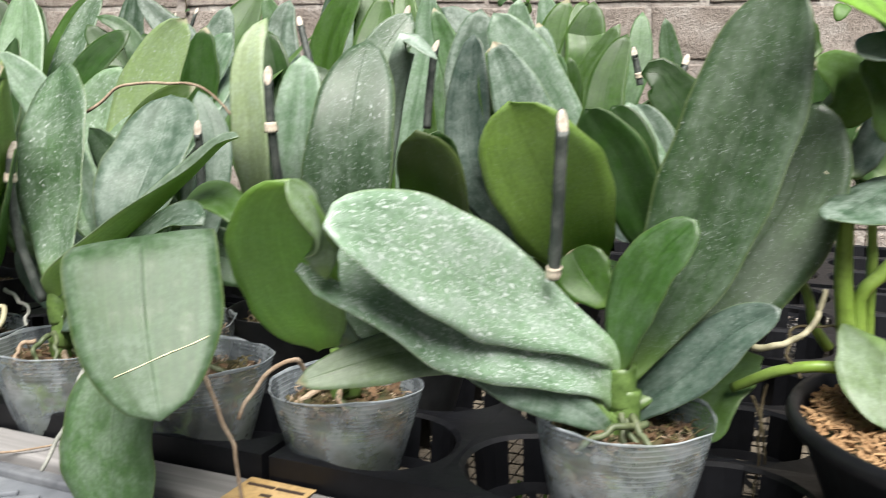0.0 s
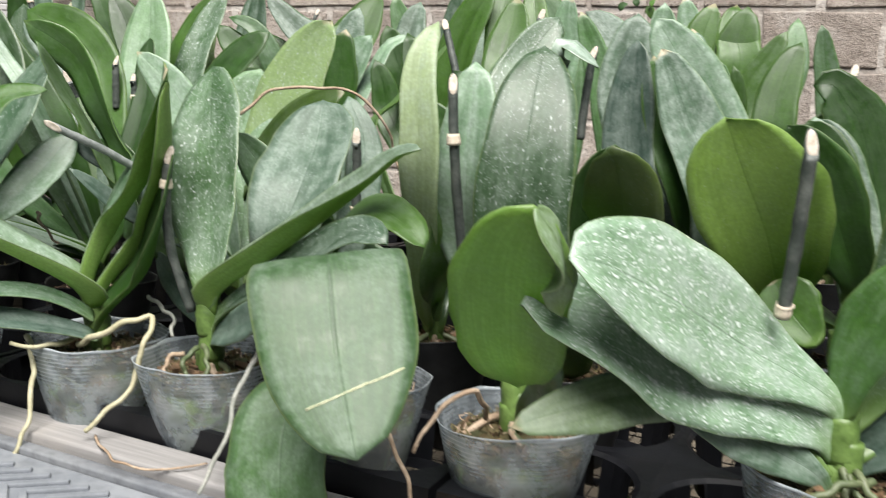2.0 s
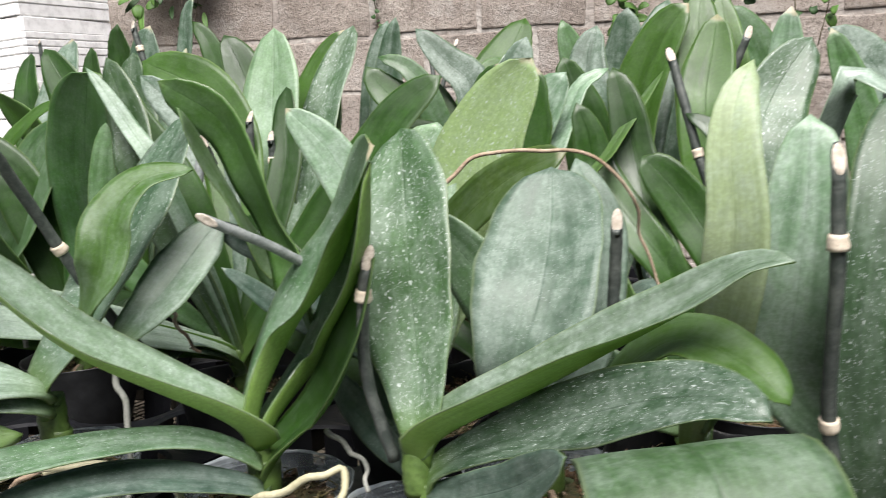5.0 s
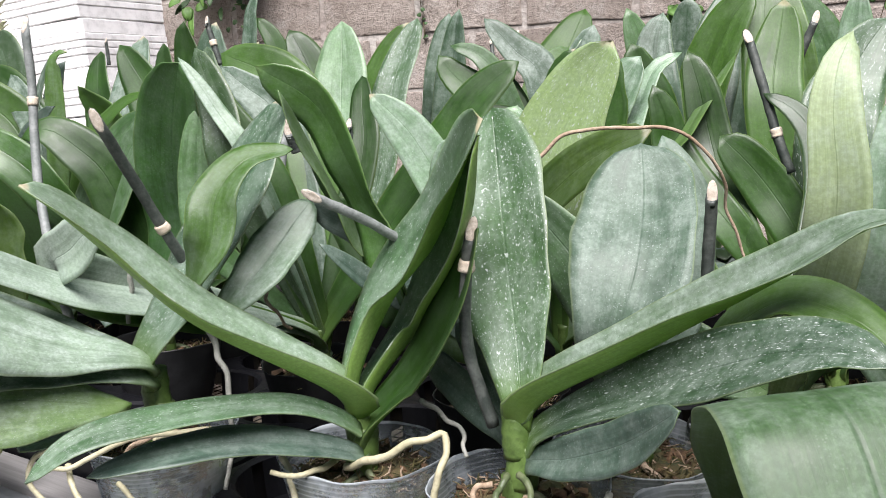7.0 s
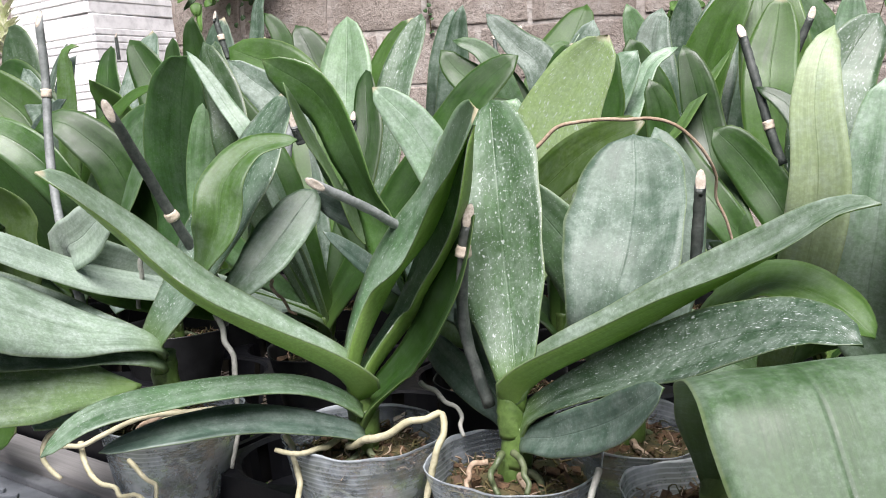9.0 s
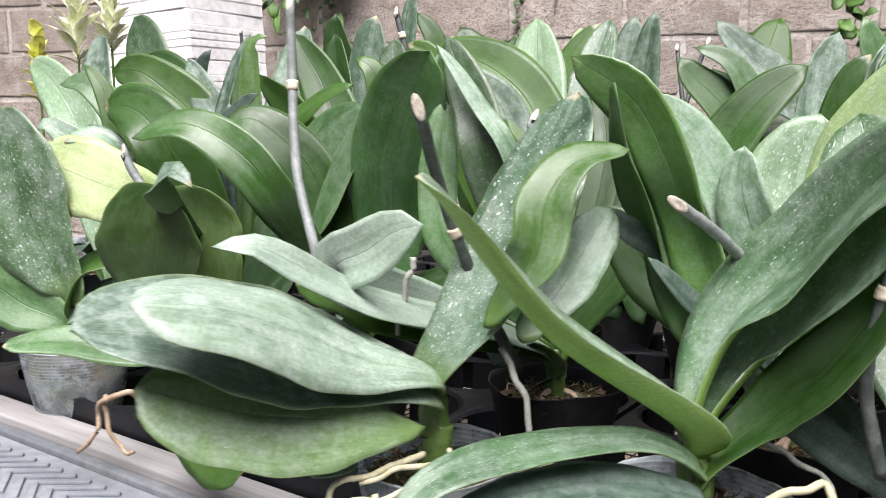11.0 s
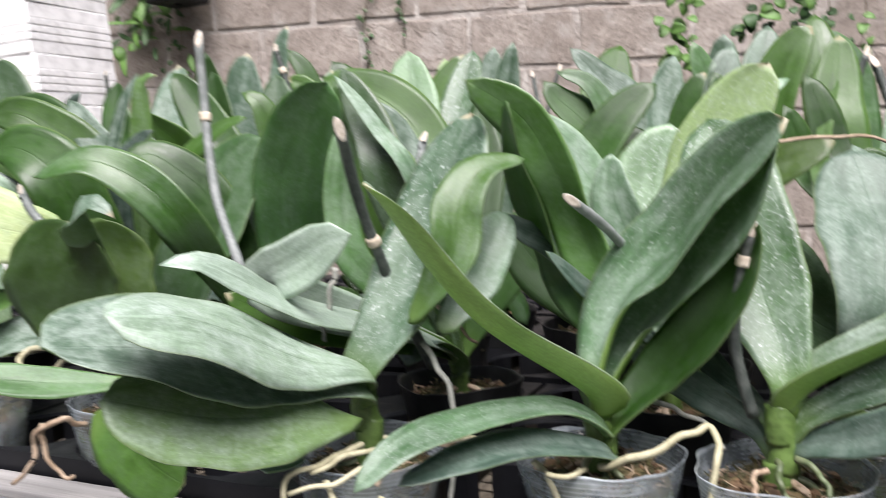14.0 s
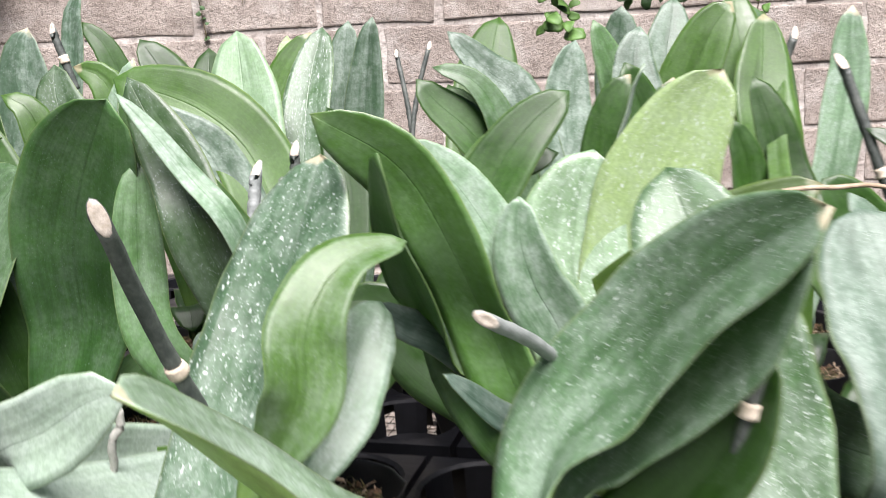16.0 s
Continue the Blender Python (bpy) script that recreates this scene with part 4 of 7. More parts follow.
root(orchid, 0.0036, (-0.204, 1.120, 0.145), (-0.190, 1.100, 0.138), (-0.186, 1.090, 0.125), mat=M_ROOT_GREEN)
root(orchid, 0.0032, (-0.225, 1.120, 0.135), (-0.237, 1.110, 0.131), (-0.236, 1.100, 0.118), mat=M_ROOT_DRY)
root(orchid, 0.003, (-0.312, 1.200, 0.169), (-0.284, 1.180, 0.162), (-0.265, 1.170, 0.154), (-0.255, 1.150, 0.142), mat=M_ROOT_GREY)

orchid = potted_orchid(-0.573, 1.178, "potted orchid with dusty pale leaves spreading low", 0.185, 1)
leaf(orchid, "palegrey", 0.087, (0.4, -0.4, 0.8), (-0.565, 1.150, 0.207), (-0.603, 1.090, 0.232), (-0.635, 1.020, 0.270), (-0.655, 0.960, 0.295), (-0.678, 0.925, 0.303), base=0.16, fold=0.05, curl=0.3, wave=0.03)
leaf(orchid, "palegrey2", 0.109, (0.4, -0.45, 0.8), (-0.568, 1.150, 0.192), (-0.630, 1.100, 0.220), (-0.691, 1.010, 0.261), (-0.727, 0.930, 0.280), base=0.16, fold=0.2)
leaf(orchid, "limedust", 0.093, (0.45, -0.55, 0.7), (-0.569, 1.130, 0.166), (-0.610, 1.070, 0.189), (-0.660, 1.020, 0.201), (-0.715, 0.970, 0.231), base=0.16, fold=0.1)
leaf(orchid, "dewgrey", 0.098, (-0.45, -0.9, 0.1), (-0.574, 1.170, 0.200), (-0.536, 1.200, 0.268), (-0.506, 1.240, 0.350), (-0.480, 1.285, 0.441))
leaf(orchid, "pale", 0.050, (0.35, -0.7, 0.6), (-0.498, 1.175, 0.237), (-0.477, 1.200, 0.270), (-0.461, 1.240, 0.307), (-0.444, 1.270, 0.338), fold=0.2, base=0.4)
leaf(orchid, "lime", 0.046, (0.2, -0.6, 0.75), (-0.520, 1.160, 0.250), (-0.482, 1.145, 0.313), (-0.478, 1.155, 0.354), (-0.457, 1.175, 0.383), (-0.420, 1.193, 0.391), fold=0.3, widest=0.5, point=1.6)
leaf(orchid, "pale", 0.039, (0, -0.3, 0.9), (-0.586, 1.120, 0.165), (-0.619, 1.100, 0.146), (-0.623, 1.080, 0.144), (-0.628, 1.060, 0.147))
root(orchid, 0.0036, (-0.566, 1.130, 0.147), (-0.586, 1.080, 0.147), (-0.602, 1.060, 0.147), (-0.610, 1.050, 0.134), (-0.593, 1.050, 0.108))
root(orchid, 0.0034, (-0.526, 1.150, 0.134), (-0.544, 1.100, 0.155), (-0.565, 1.080, 0.154), (-0.594, 1.070, 0.142))
root(orchid, 0.0036, (-0.520, 1.190, 0.226), (-0.501, 1.180, 0.200), (-0.487, 1.170, 0.159), (-0.490, 1.170, 0.114), (-0.494, 1.160, 0.083), mat=M_ROOT_GREY)
root(orchid, 0.003, (-0.544, 1.130, 0.154), (-0.524, 1.110, 0.148), (-0.504, 1.110, 0.153))
root(orchid, 0.0034, (-0.445, 1.130, 0.153), (-0.478, 1.100, 0.162), (-0.533, 1.070, 0.158), (-0.568, 1.050, 0.142), (-0.606, 1.050, 0.132))
root(orchid, 0.003, (-0.577, 1.060, 0.140), (-0.559, 1.050, 0.118), (-0.525, 1.040, 0.108), (-0.473, 1.030, 0.110))
root(orchid, 0.0032, (-0.467, 1.110, 0.156), (-0.514, 1.100, 0.155), (-0.532, 1.080, 0.148), (-0.538, 1.070, 0.133), mat=M_ROOT_DRY)
root(orchid, 0.0028, (-0.536, 1.070, 0.123), (-0.506, 1.060, 0.110), (-0.494, 1.050, 0.095))

orchid = potted_orchid(0.369, 1.018, "potted orchid with large water-spotted leaves in frosted pot", 0.170, 1.04)
leaf(orchid, "heavydot", 0.086, (-0.1, -0.85, 0.52), (0.361, 1.012, 0.178), (0.279, 0.945, 0.235), (0.220, 0.868, 0.286), (0.193, 0.830, 0.308), (0.177, 0.809, 0.316), fold=0.12, point=2.0, base=0.12, widest=0.66)
leaf(orchid, "heavydot", 0.090, (0.0, -0.84, 0.54), (0.357, 1.012, 0.150), (0.286, 0.955, 0.209), (0.232, 0.905, 0.248), (0.193, 0.868, 0.271), (0.150, 0.838, 0.279), fold=0.2, point=2.1, base=0.16)
leaf(orchid, "grey", 0.036, (-0.1, -0.85, 0.5), (0.351, 1.000, 0.126), (0.314, 0.970, 0.156), (0.276, 0.940, 0.183), (0.239, 0.915, 0.207), fold=0.15, base=0.2)
leaf(orchid, "midlime", 0.036, (0.1, -0.9, 0.45), (0.338, 1.000, 0.147), (0.268, 0.950, 0.194), (0.219, 0.900, 0.213), (0.179, 0.870, 0.210), (0.143, 0.853, 0.200), fold=0.1, base=0.3, widest=0.72, point=1.7)
leaf(orchid, "speck", 0.094, (-0.35, -0.9, 0.1), (0.377, 1.030, 0.174), (0.419, 1.037, 0.258), (0.455, 1.043, 0.356), (0.485, 1.050, 0.479))
leaf(orchid, "speck", 0.092, (-0.2, -0.95, 0.1), (0.381, 1.040, 0.151), (0.446, 1.060, 0.225), (0.500, 1.080, 0.303), (0.527, 1.100, 0.386))
leaf(orchid, "slate", 0.045, (-0.3, -0.85, 0.4), (0.380, 1.030, 0.127), (0.414, 1.020, 0.163), (0.450, 1.010, 0.204), (0.485, 1.000, 0.228))
leaf(orchid, "freshgreen", 0.049, (-0.5, -0.8, 0.2), (0.367, 1.010, 0.192), (0.374, 1.007, 0.224), (0.391, 1.003, 0.263), (0.417, 1.000, 0.297))
root(orchid, 0.0036, (0.369, 1.010, 0.136), (0.369, 0.990, 0.119), (0.374, 0.980, 0.100), mat=M_ROOT_GREEN)
root(orchid, 0.0038, (0.376, 1.000, 0.135), (0.387, 0.980, 0.122), (0.405, 0.970, 0.112), mat=M_ROOT_GREEN)
root(orchid, 0.0032, (0.371, 1.000, 0.132), (0.379, 0.980, 0.115), (0.386, 0.970, 0.098), mat=M_ROOT_GREEN)
root(orchid, 0.0040, (0.388, 1.000, 0.129), (0.364, 0.980, 0.132), (0.343, 0.970, 0.125), (0.332, 0.970, 0.112), mat=M_ROOT_GREEN)
scar(orchid, 0.0010, (0.430, 1.052, 0.393), (0.433, 1.052, 0.391), label="pale dry speck on the leaf")
scar(orchid, 0.0010, (0.530, 1.078, 0.329), (0.533, 1.078, 0.327), label="pale dry speck on the leaf edge")

orchid = potted_orchid(0.118, 1.077, "potted orchid with cupped green leaf beside the rail", 0.150, 0.95)
leaf(orchid, "q", 0.072, (0.05, 0.6, 0.75), (0.139, 0.930, 0.206), (0.135, 0.885, 0.243), (0.141, 0.845, 0.289), (0.149, 0.820, 0.321), (0.158, 0.808, 0.342), under="q", fold=-0.22, point=3.0, base=0.12, widest=0.55, grow=0.5)
leaf(orchid, "limedust", 0.030, (0.2, -0.55, 0.8), (0.168, 0.835, 0.280), (0.171, 0.822, 0.304), (0.169, 0.808, 0.324), (0.159, 0.797, 0.341), name="folded_lobe", fold=0.1, base=0.4, widest=0.5, point=2.6)
leaf(orchid, "deep", 0.025, (0.1, -0.8, 0.4), (0.130, 1.040, 0.144), (0.146, 0.980, 0.178), (0.159, 0.920, 0.215), (0.158, 0.900, 0.237))
root(orchid, 0.003, (0.094, 1.060, 0.123), (0.097, 1.020, 0.155), (0.089, 1.000, 0.168), (0.067, 0.990, 0.149), (0.050, 0.980, 0.120), mat=M_ROOT_DRY)

orchid = potted_orchid(-0.047, 1.114, "potted orchid with pale folded leaf hanging over the rail", 0.150, 1)
leaf(orchid, "palegreen", 0.112, (0, 0.3, 0.95), (-0.049, 1.120, 0.122), (-0.046, 1.040, 0.217), (-0.016, 0.953, 0.277), (-0.001, 0.923, 0.277), (0.019, 0.888, 0.232), (0.048, 0.848, 0.170), seed=30, face_tip=(0.2, -0.85, 0.5), fold=0.06, widest=0.74, base=0.1, wave=0.0, n=40, point=2.1, curl=0.12)
leaf(orchid, "palegreen", 0.091, (-0.1, -0.95, 0.3), (-0.042, 1.020, 0.158), (-0.051, 0.980, 0.139), (-0.043, 0.950, 0.100), (-0.040, 0.930, 0.038), fold=0.1, widest=0.5, base=0.5, point=2.6)
spike(orchid, 0.005, (-0.072, 1.200, 0.266), (-0.071, 1.200, 0.300), (-0.069, 1.195, 0.334), (-0.068, 1.190, 0.352), nodes=(0.15,))
root(orchid, 0.0028, (-0.012, 1.060, 0.137), (0.017, 1.000, 0.142), (0.035, 0.980, 0.125), (0.050, 0.970, 0.100), (0.055, 0.970, 0.049), mat=M_ROOT_DRY)
root(orchid, 0.0022, (-0.227, 1.250, 0.368), (-0.194, 1.265, 0.396), (-0.125, 1.270, 0.401), (-0.091, 1.270, 0.394), (-0.067, 1.280, 0.365), (-0.056, 1.300, 0.321), (-0.038, 1.300, 0.271), mat=M_ROOT_DRY)
root(orchid, 0.0032, (-0.131, 1.090, 0.152), (-0.138, 1.060, 0.127), (-0.135, 1.035, 0.098), (-0.136, 1.010, 0.077), (-0.142, 0.990, 0.055), mat=M_ROOT_GREY)
root(orchid, 0.0018, (-0.311, 1.092, 0.049), (-0.280, 1.061, 0.049), (-0.249, 1.042, 0.049), (-0.215, 1.039, 0.049), (-0.183, 1.048, 0.049), (-0.172, 1.062, 0.049), mat=M_ROOT_DRY, label="thin dry root lying on the rail")
scar(orchid, 0.0007, (0.009, 0.853, 0.198), (0.023, 0.862, 0.203), (0.037, 0.872, 0.208), (0.052, 0.882, 0.213), (0.066, 0.892, 0.219), label="pale straight graze across the folded leaf")

orchid = potted_orchid(0.405, 1.200, "potted orchid with olive speckled leaf and cut spike", 0.200, 1)
leaf(orchid, "speckgreen", 0.100, (-0.2, -0.85, 0.4), (0.346, 1.160, 0.214), (0.315, 1.090, 0.284), (0.290, 1.050, 0.337), (0.271, 1.030, 0.385), point=2.0, base=0.25)
leaf(orchid, "dark", 0.057, (-0.3, -0.9, 0.15), (0.406, 1.180, 0.235), (0.387, 1.173, 0.275), (0.362, 1.167, 0.336), (0.333, 1.160, 0.378))
leaf(orchid, "dark", 0.053, (-0.2, -0.95, 0.1), (0.405, 1.220, 0.251), (0.394, 1.227, 0.297), (0.380, 1.233, 0.343), (0.361, 1.240, 0.380))
leaf(orchid, "green", 0.051, (-0.3, -0.8, 0.4), (0.357, 1.080, 0.205), (0.346, 1.087, 0.218), (0.336, 1.093, 0.232), (0.322, 1.100, 0.251))
spike(orchid, 0.005, (0.310, 0.965, 0.254), (0.312, 0.955, 0.295), (0.313, 0.945, 0.337), (0.314, 0.939, 0.371), nodes=(0.05,))

orchid = potted_orchid(-1.145, 1.375, "potted orchid with broad grey-green leaves in frosted pot", 0.165, 1)
leaf(orchid, "greydot", 0.126, (0.15, -0.95, 0.2), (-1.140, 1.360, 0.202), (-1.171, 1.357, 0.263), (-1.201, 1.353, 0.339), (-1.231, 1.350, 0.428))
leaf(orchid, "green", 0.058, (-0.5, -0.7, 0.5), (-1.140, 1.360, 0.186), (-1.127, 1.373, 0.220), (-1.110, 1.387, 0.234), (-1.088, 1.400, 0.245))
leaf(orchid, "grey", 0.058, (-0.2, -0.7, 0.6), (-1.137, 1.360, 0.163), (-1.111, 1.373, 0.178), (-1.076, 1.387, 0.193), (-1.032, 1.400, 0.194))
leaf(orchid, "mid", 0.075, (0.1, -0.9, 0.4), (-1.150, 1.360, 0.155), (-1.191, 1.340, 0.179), (-1.226, 1.320, 0.208), (-1.261, 1.300, 0.228))
leaf(orchid, "slate", 0.056, (0.3, -0.9, 0.3), (-1.164, 1.380, 0.166), (-1.209, 1.387, 0.203), (-1.259, 1.393, 0.240), (-1.320, 1.400, 0.294))
leaf(orchid, "slate", 0.050, (0.3, -0.9, 0.3), (-1.176, 1.400, 0.170), (-1.223, 1.417, 0.214), (-1.263, 1.433, 0.244), (-1.314, 1.450, 0.291))

orchid = potted_orchid(-0.905, 1.335, "potted orchid with broad olive-brown leaves and dry roots", 0.155, 1)
leaf(orchid, "brown", 0.138, (0, -0.95, 0.25), (-0.930, 1.280, 0.204), (-0.927, 1.272, 0.246), (-0.918, 1.262, 0.295), (-0.902, 1.250, 0.339), fold=0.1, point=2.8, base=0.5, widest=0.5)
leaf(orchid, "greenb", 0.120, (0.1, -0.95, 0.25), (-0.899, 1.320, 0.205), (-0.903, 1.315, 0.255), (-0.906, 1.310, 0.304), (-0.904, 1.300, 0.344), fold=0.1, point=2.8, base=0.5, widest=0.5)
leaf(orchid, "paleyellow", 0.100, (0.1, -0.95, 0.3), (-1.006, 1.375, 0.316), (-1.070, 1.375, 0.329), (-1.135, 1.375, 0.344), (-1.207, 1.380, 0.363), fold=0.02, base=0.5, widest=0.5)
leaf(orchid, "mid", 0.040, (-0.1, -0.7, 0.6), (-0.848, 1.250, 0.168), (-0.911, 1.210, 0.179), (-0.970, 1.170, 0.192), (-1.005, 1.130, 0.193))
leaf(orchid, "green", 0.080, (-0.1, -0.95, 0.2), (-0.861, 1.200, 0.149), (-0.828, 1.183, 0.131), (-0.794, 1.167, 0.113), (-0.748, 1.150, 0.099), fold=0.1, point=2.8, base=0.5, widest=0.5)
root(orchid, 0.0034, (-0.832, 1.130, 0.162), (-0.840, 1.100, 0.175), (-0.862, 1.100, 0.162), (-0.867, 1.100, 0.139), (-0.891, 1.100, 0.114), mat=M_ROOT_DRY)
root(orchid, 0.003, (-0.855, 1.100, 0.171), (-0.856, 1.100, 0.145), (-0.841, 1.100, 0.123), (-0.828, 1.100, 0.123), mat=M_ROOT_DRY)
root(orchid, 0.0045, (-0.988, 1.340, 0.189), (-1.023, 1.330, 0.189), (-1.030, 1.310, 0.178), (-1.003, 1.310, 0.165), (-0.973, 1.320, 0.179), (-0.978, 1.330, 0.192))

orchid = potted_orchid(-0.130, 1.245, "potted orchid with broad dusty blue-grey leaf", 0.160, 1)
leaf(orchid, "greyblue", 0.096, (0, -1, 0.15), (-0.140, 1.200, 0.185), (-0.127, 1.158, 0.250), (-0.118, 1.175, 0.300), (-0.121, 1.220, 0.345), (-0.127, 1.257, 0.388), point=2.6, base=0.2)
leaf(orchid, "greyblue", 0.044, (0.5, -0.8, 0.1), (-0.141, 1.220, 0.178), (-0.099, 1.250, 0.236), (-0.089, 1.267, 0.297), (-0.092, 1.283, 0.343), (-0.115, 1.300, 0.392))
root(orchid, 0.0026, (-0.525, 1.300, 0.240), (-0.504, 1.280, 0.227), (-0.491, 1.280, 0.215), (-0.481, 1.280, 0.206), mat=M_ROOT_DRY)


# ---- orchids in the rows behind ----

orchid = potted_orchid(0.147, 1.223, "potted orchid with upright dusty grey-green strap leaves", 0.165, dark=True)
leaf(orchid, "bigspeck", 0.088, (0, -1, 0.15), (0.147, 1.205, 0.140), (0.118, 1.150, 0.185), (0.108, 1.128, 0.255), (0.107, 1.122, 0.330), (0.112, 1.142, 0.390), (0.118, 1.185, 0.443), base=0.62, widest=0.55, fold=0.15)
leaf(orchid, "brownlobe", 0.084, (-0.3, -0.85, 0.4), (0.147, 1.223, 0.155), (0.188, 1.190, 0.215), (0.203, 1.130, 0.275), (0.198, 1.090, 0.318), (0.185, 1.060, 0.358))
leaf(orchid, "dark", 0.071, (0.3, -0.9, 0.2), (0.147, 1.223, 0.155), (0.172, 1.233, 0.259), (0.177, 1.217, 0.313), (0.186, 1.200, 0.355))
leaf(orchid, "pale", 0.062, (-0.1, -1, 0.1), (0.147, 1.223, 0.155), (0.060, 1.190, 0.240), (0.054, 1.155, 0.320), (0.056, 1.155, 0.380), (0.056, 1.165, 0.427))
spike(orchid, 0.0046, (0.083, 1.110, 0.152), (0.066, 1.088, 0.246), (0.062, 1.052, 0.350), (0.060, 1.050, 0.405), nodes=(0.38, 0.85,))
low_leaves(orchid, 2)

orchid = potted_orchid(-0.014, 1.315, "potted orchid with upright bright yellow-green strap leaves", 0.165, dark=True)
leaf(orchid, "limepale", 0.042, (-0.15, -0.95, 0.2), (-0.014, 1.280, 0.155), (0.011, 1.140, 0.323), (0.012, 1.130, 0.370), (0.009, 1.135, 0.408), (0.012, 1.145, 0.440), (0.022, 1.160, 0.463), wave=0.05, point=1.8)
leaf(orchid, "deep", 0.036, (0, -0.8, 0.55), (-0.014, 1.315, 0.155), (0.027, 1.420, 0.332), (0.019, 1.440, 0.381), (-0.002, 1.450, 0.410), (-0.029, 1.460, 0.426), base=0.2, widest=0.6, point=1.7)
leaf(orchid, "lime", 0.044, (0.5, -0.8, 0.1), (-0.014, 1.315, 0.155), (0.014, 1.200, 0.220), (0.030, 1.175, 0.270), (0.034, 1.170, 0.330))
leaf(orchid, "limegreen", 0.020, (-0.5, -0.8, 0.2), (-0.014, 1.315, 0.155), (-0.117, 1.400, 0.353), (-0.103, 1.460, 0.387), (-0.080, 1.530, 0.432), (-0.056, 1.575, 0.472))
leaf(orchid, "speckmid", 0.072, (-0.2, -0.9, 0.3), (-0.014, 1.315, 0.155), (-0.152, 1.300, 0.222), (-0.183, 1.285, 0.273), (-0.213, 1.280, 0.313), (-0.243, 1.280, 0.350), base=0.3, widest=0.5)
spike(orchid, 0.0052, (-0.001, 1.450, 0.347), (-0.014, 1.455, 0.382), (-0.028, 1.465, 0.431), (-0.044, 1.475, 0.484), nodes=(0.3,))
spike(orchid, 0.006, (0.444, 1.600, 0.308), (0.458, 1.610, 0.357), (0.471, 1.615, 0.405), (0.479, 1.620, 0.438), nodes=(0.8,))
spike(orchid, 0.0055, (0.423, 1.700, 0.405), (0.417, 1.700, 0.431), (0.412, 1.700, 0.452), nodes=(0.3,), label="short dark cut flower spike")
low_leaves(orchid, 1)

orchid = potted_orchid(0.445, 1.329, "potted orchid with upright dusty grey-green strap leaves", 0.165, dark=True)
leaf(orchid, "pale", 0.048, (0.2, -0.95, 0.1), (0.445, 1.329, 0.155), (0.426, 1.300, 0.246), (0.411, 1.307, 0.296), (0.396, 1.313, 0.339), (0.381, 1.320, 0.383))
leaf(orchid, "greydk", 0.061, (0, -1, 0.1), (0.445, 1.329, 0.155), (0.436, 1.360, 0.251), (0.421, 1.373, 0.303), (0.413, 1.387, 0.349), (0.398, 1.400, 0.379))
low_leaves(orchid, 3)

orchid = potted_orchid(-0.282, 1.360, "potted orchid with upright bright yellow-green strap leaves", 0.165, dark=True)
leaf(orchid, "limespeck", 0.096, (-0.1, -0.95, 0.3), (-0.282, 1.360, 0.155), (-0.250, 1.400, 0.303), (-0.224, 1.405, 0.385), (-0.201, 1.405, 0.436), (-0.172, 1.400, 0.484))
leaf(orchid, "pale", 0.036, (-0.4, -0.9, 0.2), (-0.282, 1.360, 0.155), (-0.171, 1.500, 0.385), (-0.158, 1.540, 0.429), (-0.143, 1.560, 0.464), (-0.116, 1.570, 0.478))
leaf(orchid, "greenb", 0.058, (0.0, -0.8, 0.6), (-0.282, 1.360, 0.155), (-0.305, 1.400, 0.248), (-0.234, 1.360, 0.325), (-0.179, 1.335, 0.371), (-0.125, 1.320, 0.397), base=0.2, widest=0.65)
leaf(orchid, "freshgreen", 0.058, (-0.6, -0.6, 0.4), (-0.282, 1.360, 0.155), (-0.348, 1.252, 0.255), (-0.372, 1.265, 0.314), (-0.396, 1.252, 0.375), (-0.426, 1.252, 0.431), (-0.476, 1.234, 0.469), fold=0.3)
leaf(orchid, "freshgreen", 0.066, (-0.75, -0.6, 0.25), (-0.282, 1.360, 0.155), (-0.348, 1.251, 0.238), (-0.386, 1.305, 0.275), (-0.413, 1.272, 0.332), (-0.430, 1.245, 0.388), (-0.436, 1.197, 0.443), fold=0.3)
leaf(orchid, "slate", 0.035, (0.5, -0.8, 0.2), (-0.282, 1.360, 0.155), (-0.383, 1.300, 0.283), (-0.410, 1.290, 0.308), (-0.430, 1.280, 0.320), (-0.450, 1.270, 0.338))
leaf(orchid, "slate", 0.025, (0.2, -0.7, 0.6), (-0.282, 1.360, 0.155), (-0.349, 1.250, 0.247), (-0.370, 1.233, 0.266), (-0.387, 1.217, 0.287), (-0.403, 1.200, 0.308))
leaf(orchid, "pale", 0.053, (0.3, -0.9, 0.3), (-0.282, 1.360, 0.155), (-0.335, 1.400, 0.299), (-0.363, 1.393, 0.358), (-0.390, 1.387, 0.404), (-0.426, 1.380, 0.442))
leaf(orchid, "palespeck", 0.099, (0, -1, 0.15), (-0.282, 1.360, 0.155), (-0.279, 1.380, 0.263), (-0.292, 1.393, 0.314), (-0.289, 1.407, 0.366), (-0.274, 1.420, 0.424))
leaf(orchid, "pale", 0.058, (-0.3, -0.95, 0.15), (-0.282, 1.360, 0.155), (-0.311, 1.370, 0.283), (-0.331, 1.373, 0.321), (-0.341, 1.377, 0.359), (-0.339, 1.380, 0.393))
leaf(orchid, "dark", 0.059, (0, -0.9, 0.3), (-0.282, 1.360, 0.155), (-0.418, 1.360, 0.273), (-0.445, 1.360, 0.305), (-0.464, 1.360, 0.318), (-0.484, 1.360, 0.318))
spike(orchid, 0.0048, (-0.296, 1.320, 0.258), (-0.321, 1.245, 0.293), (-0.352, 1.185, 0.332), (-0.377, 1.142, 0.356), mat=M_SPIKE_GREY, nodes=(), label="bent grey cut flower spike")
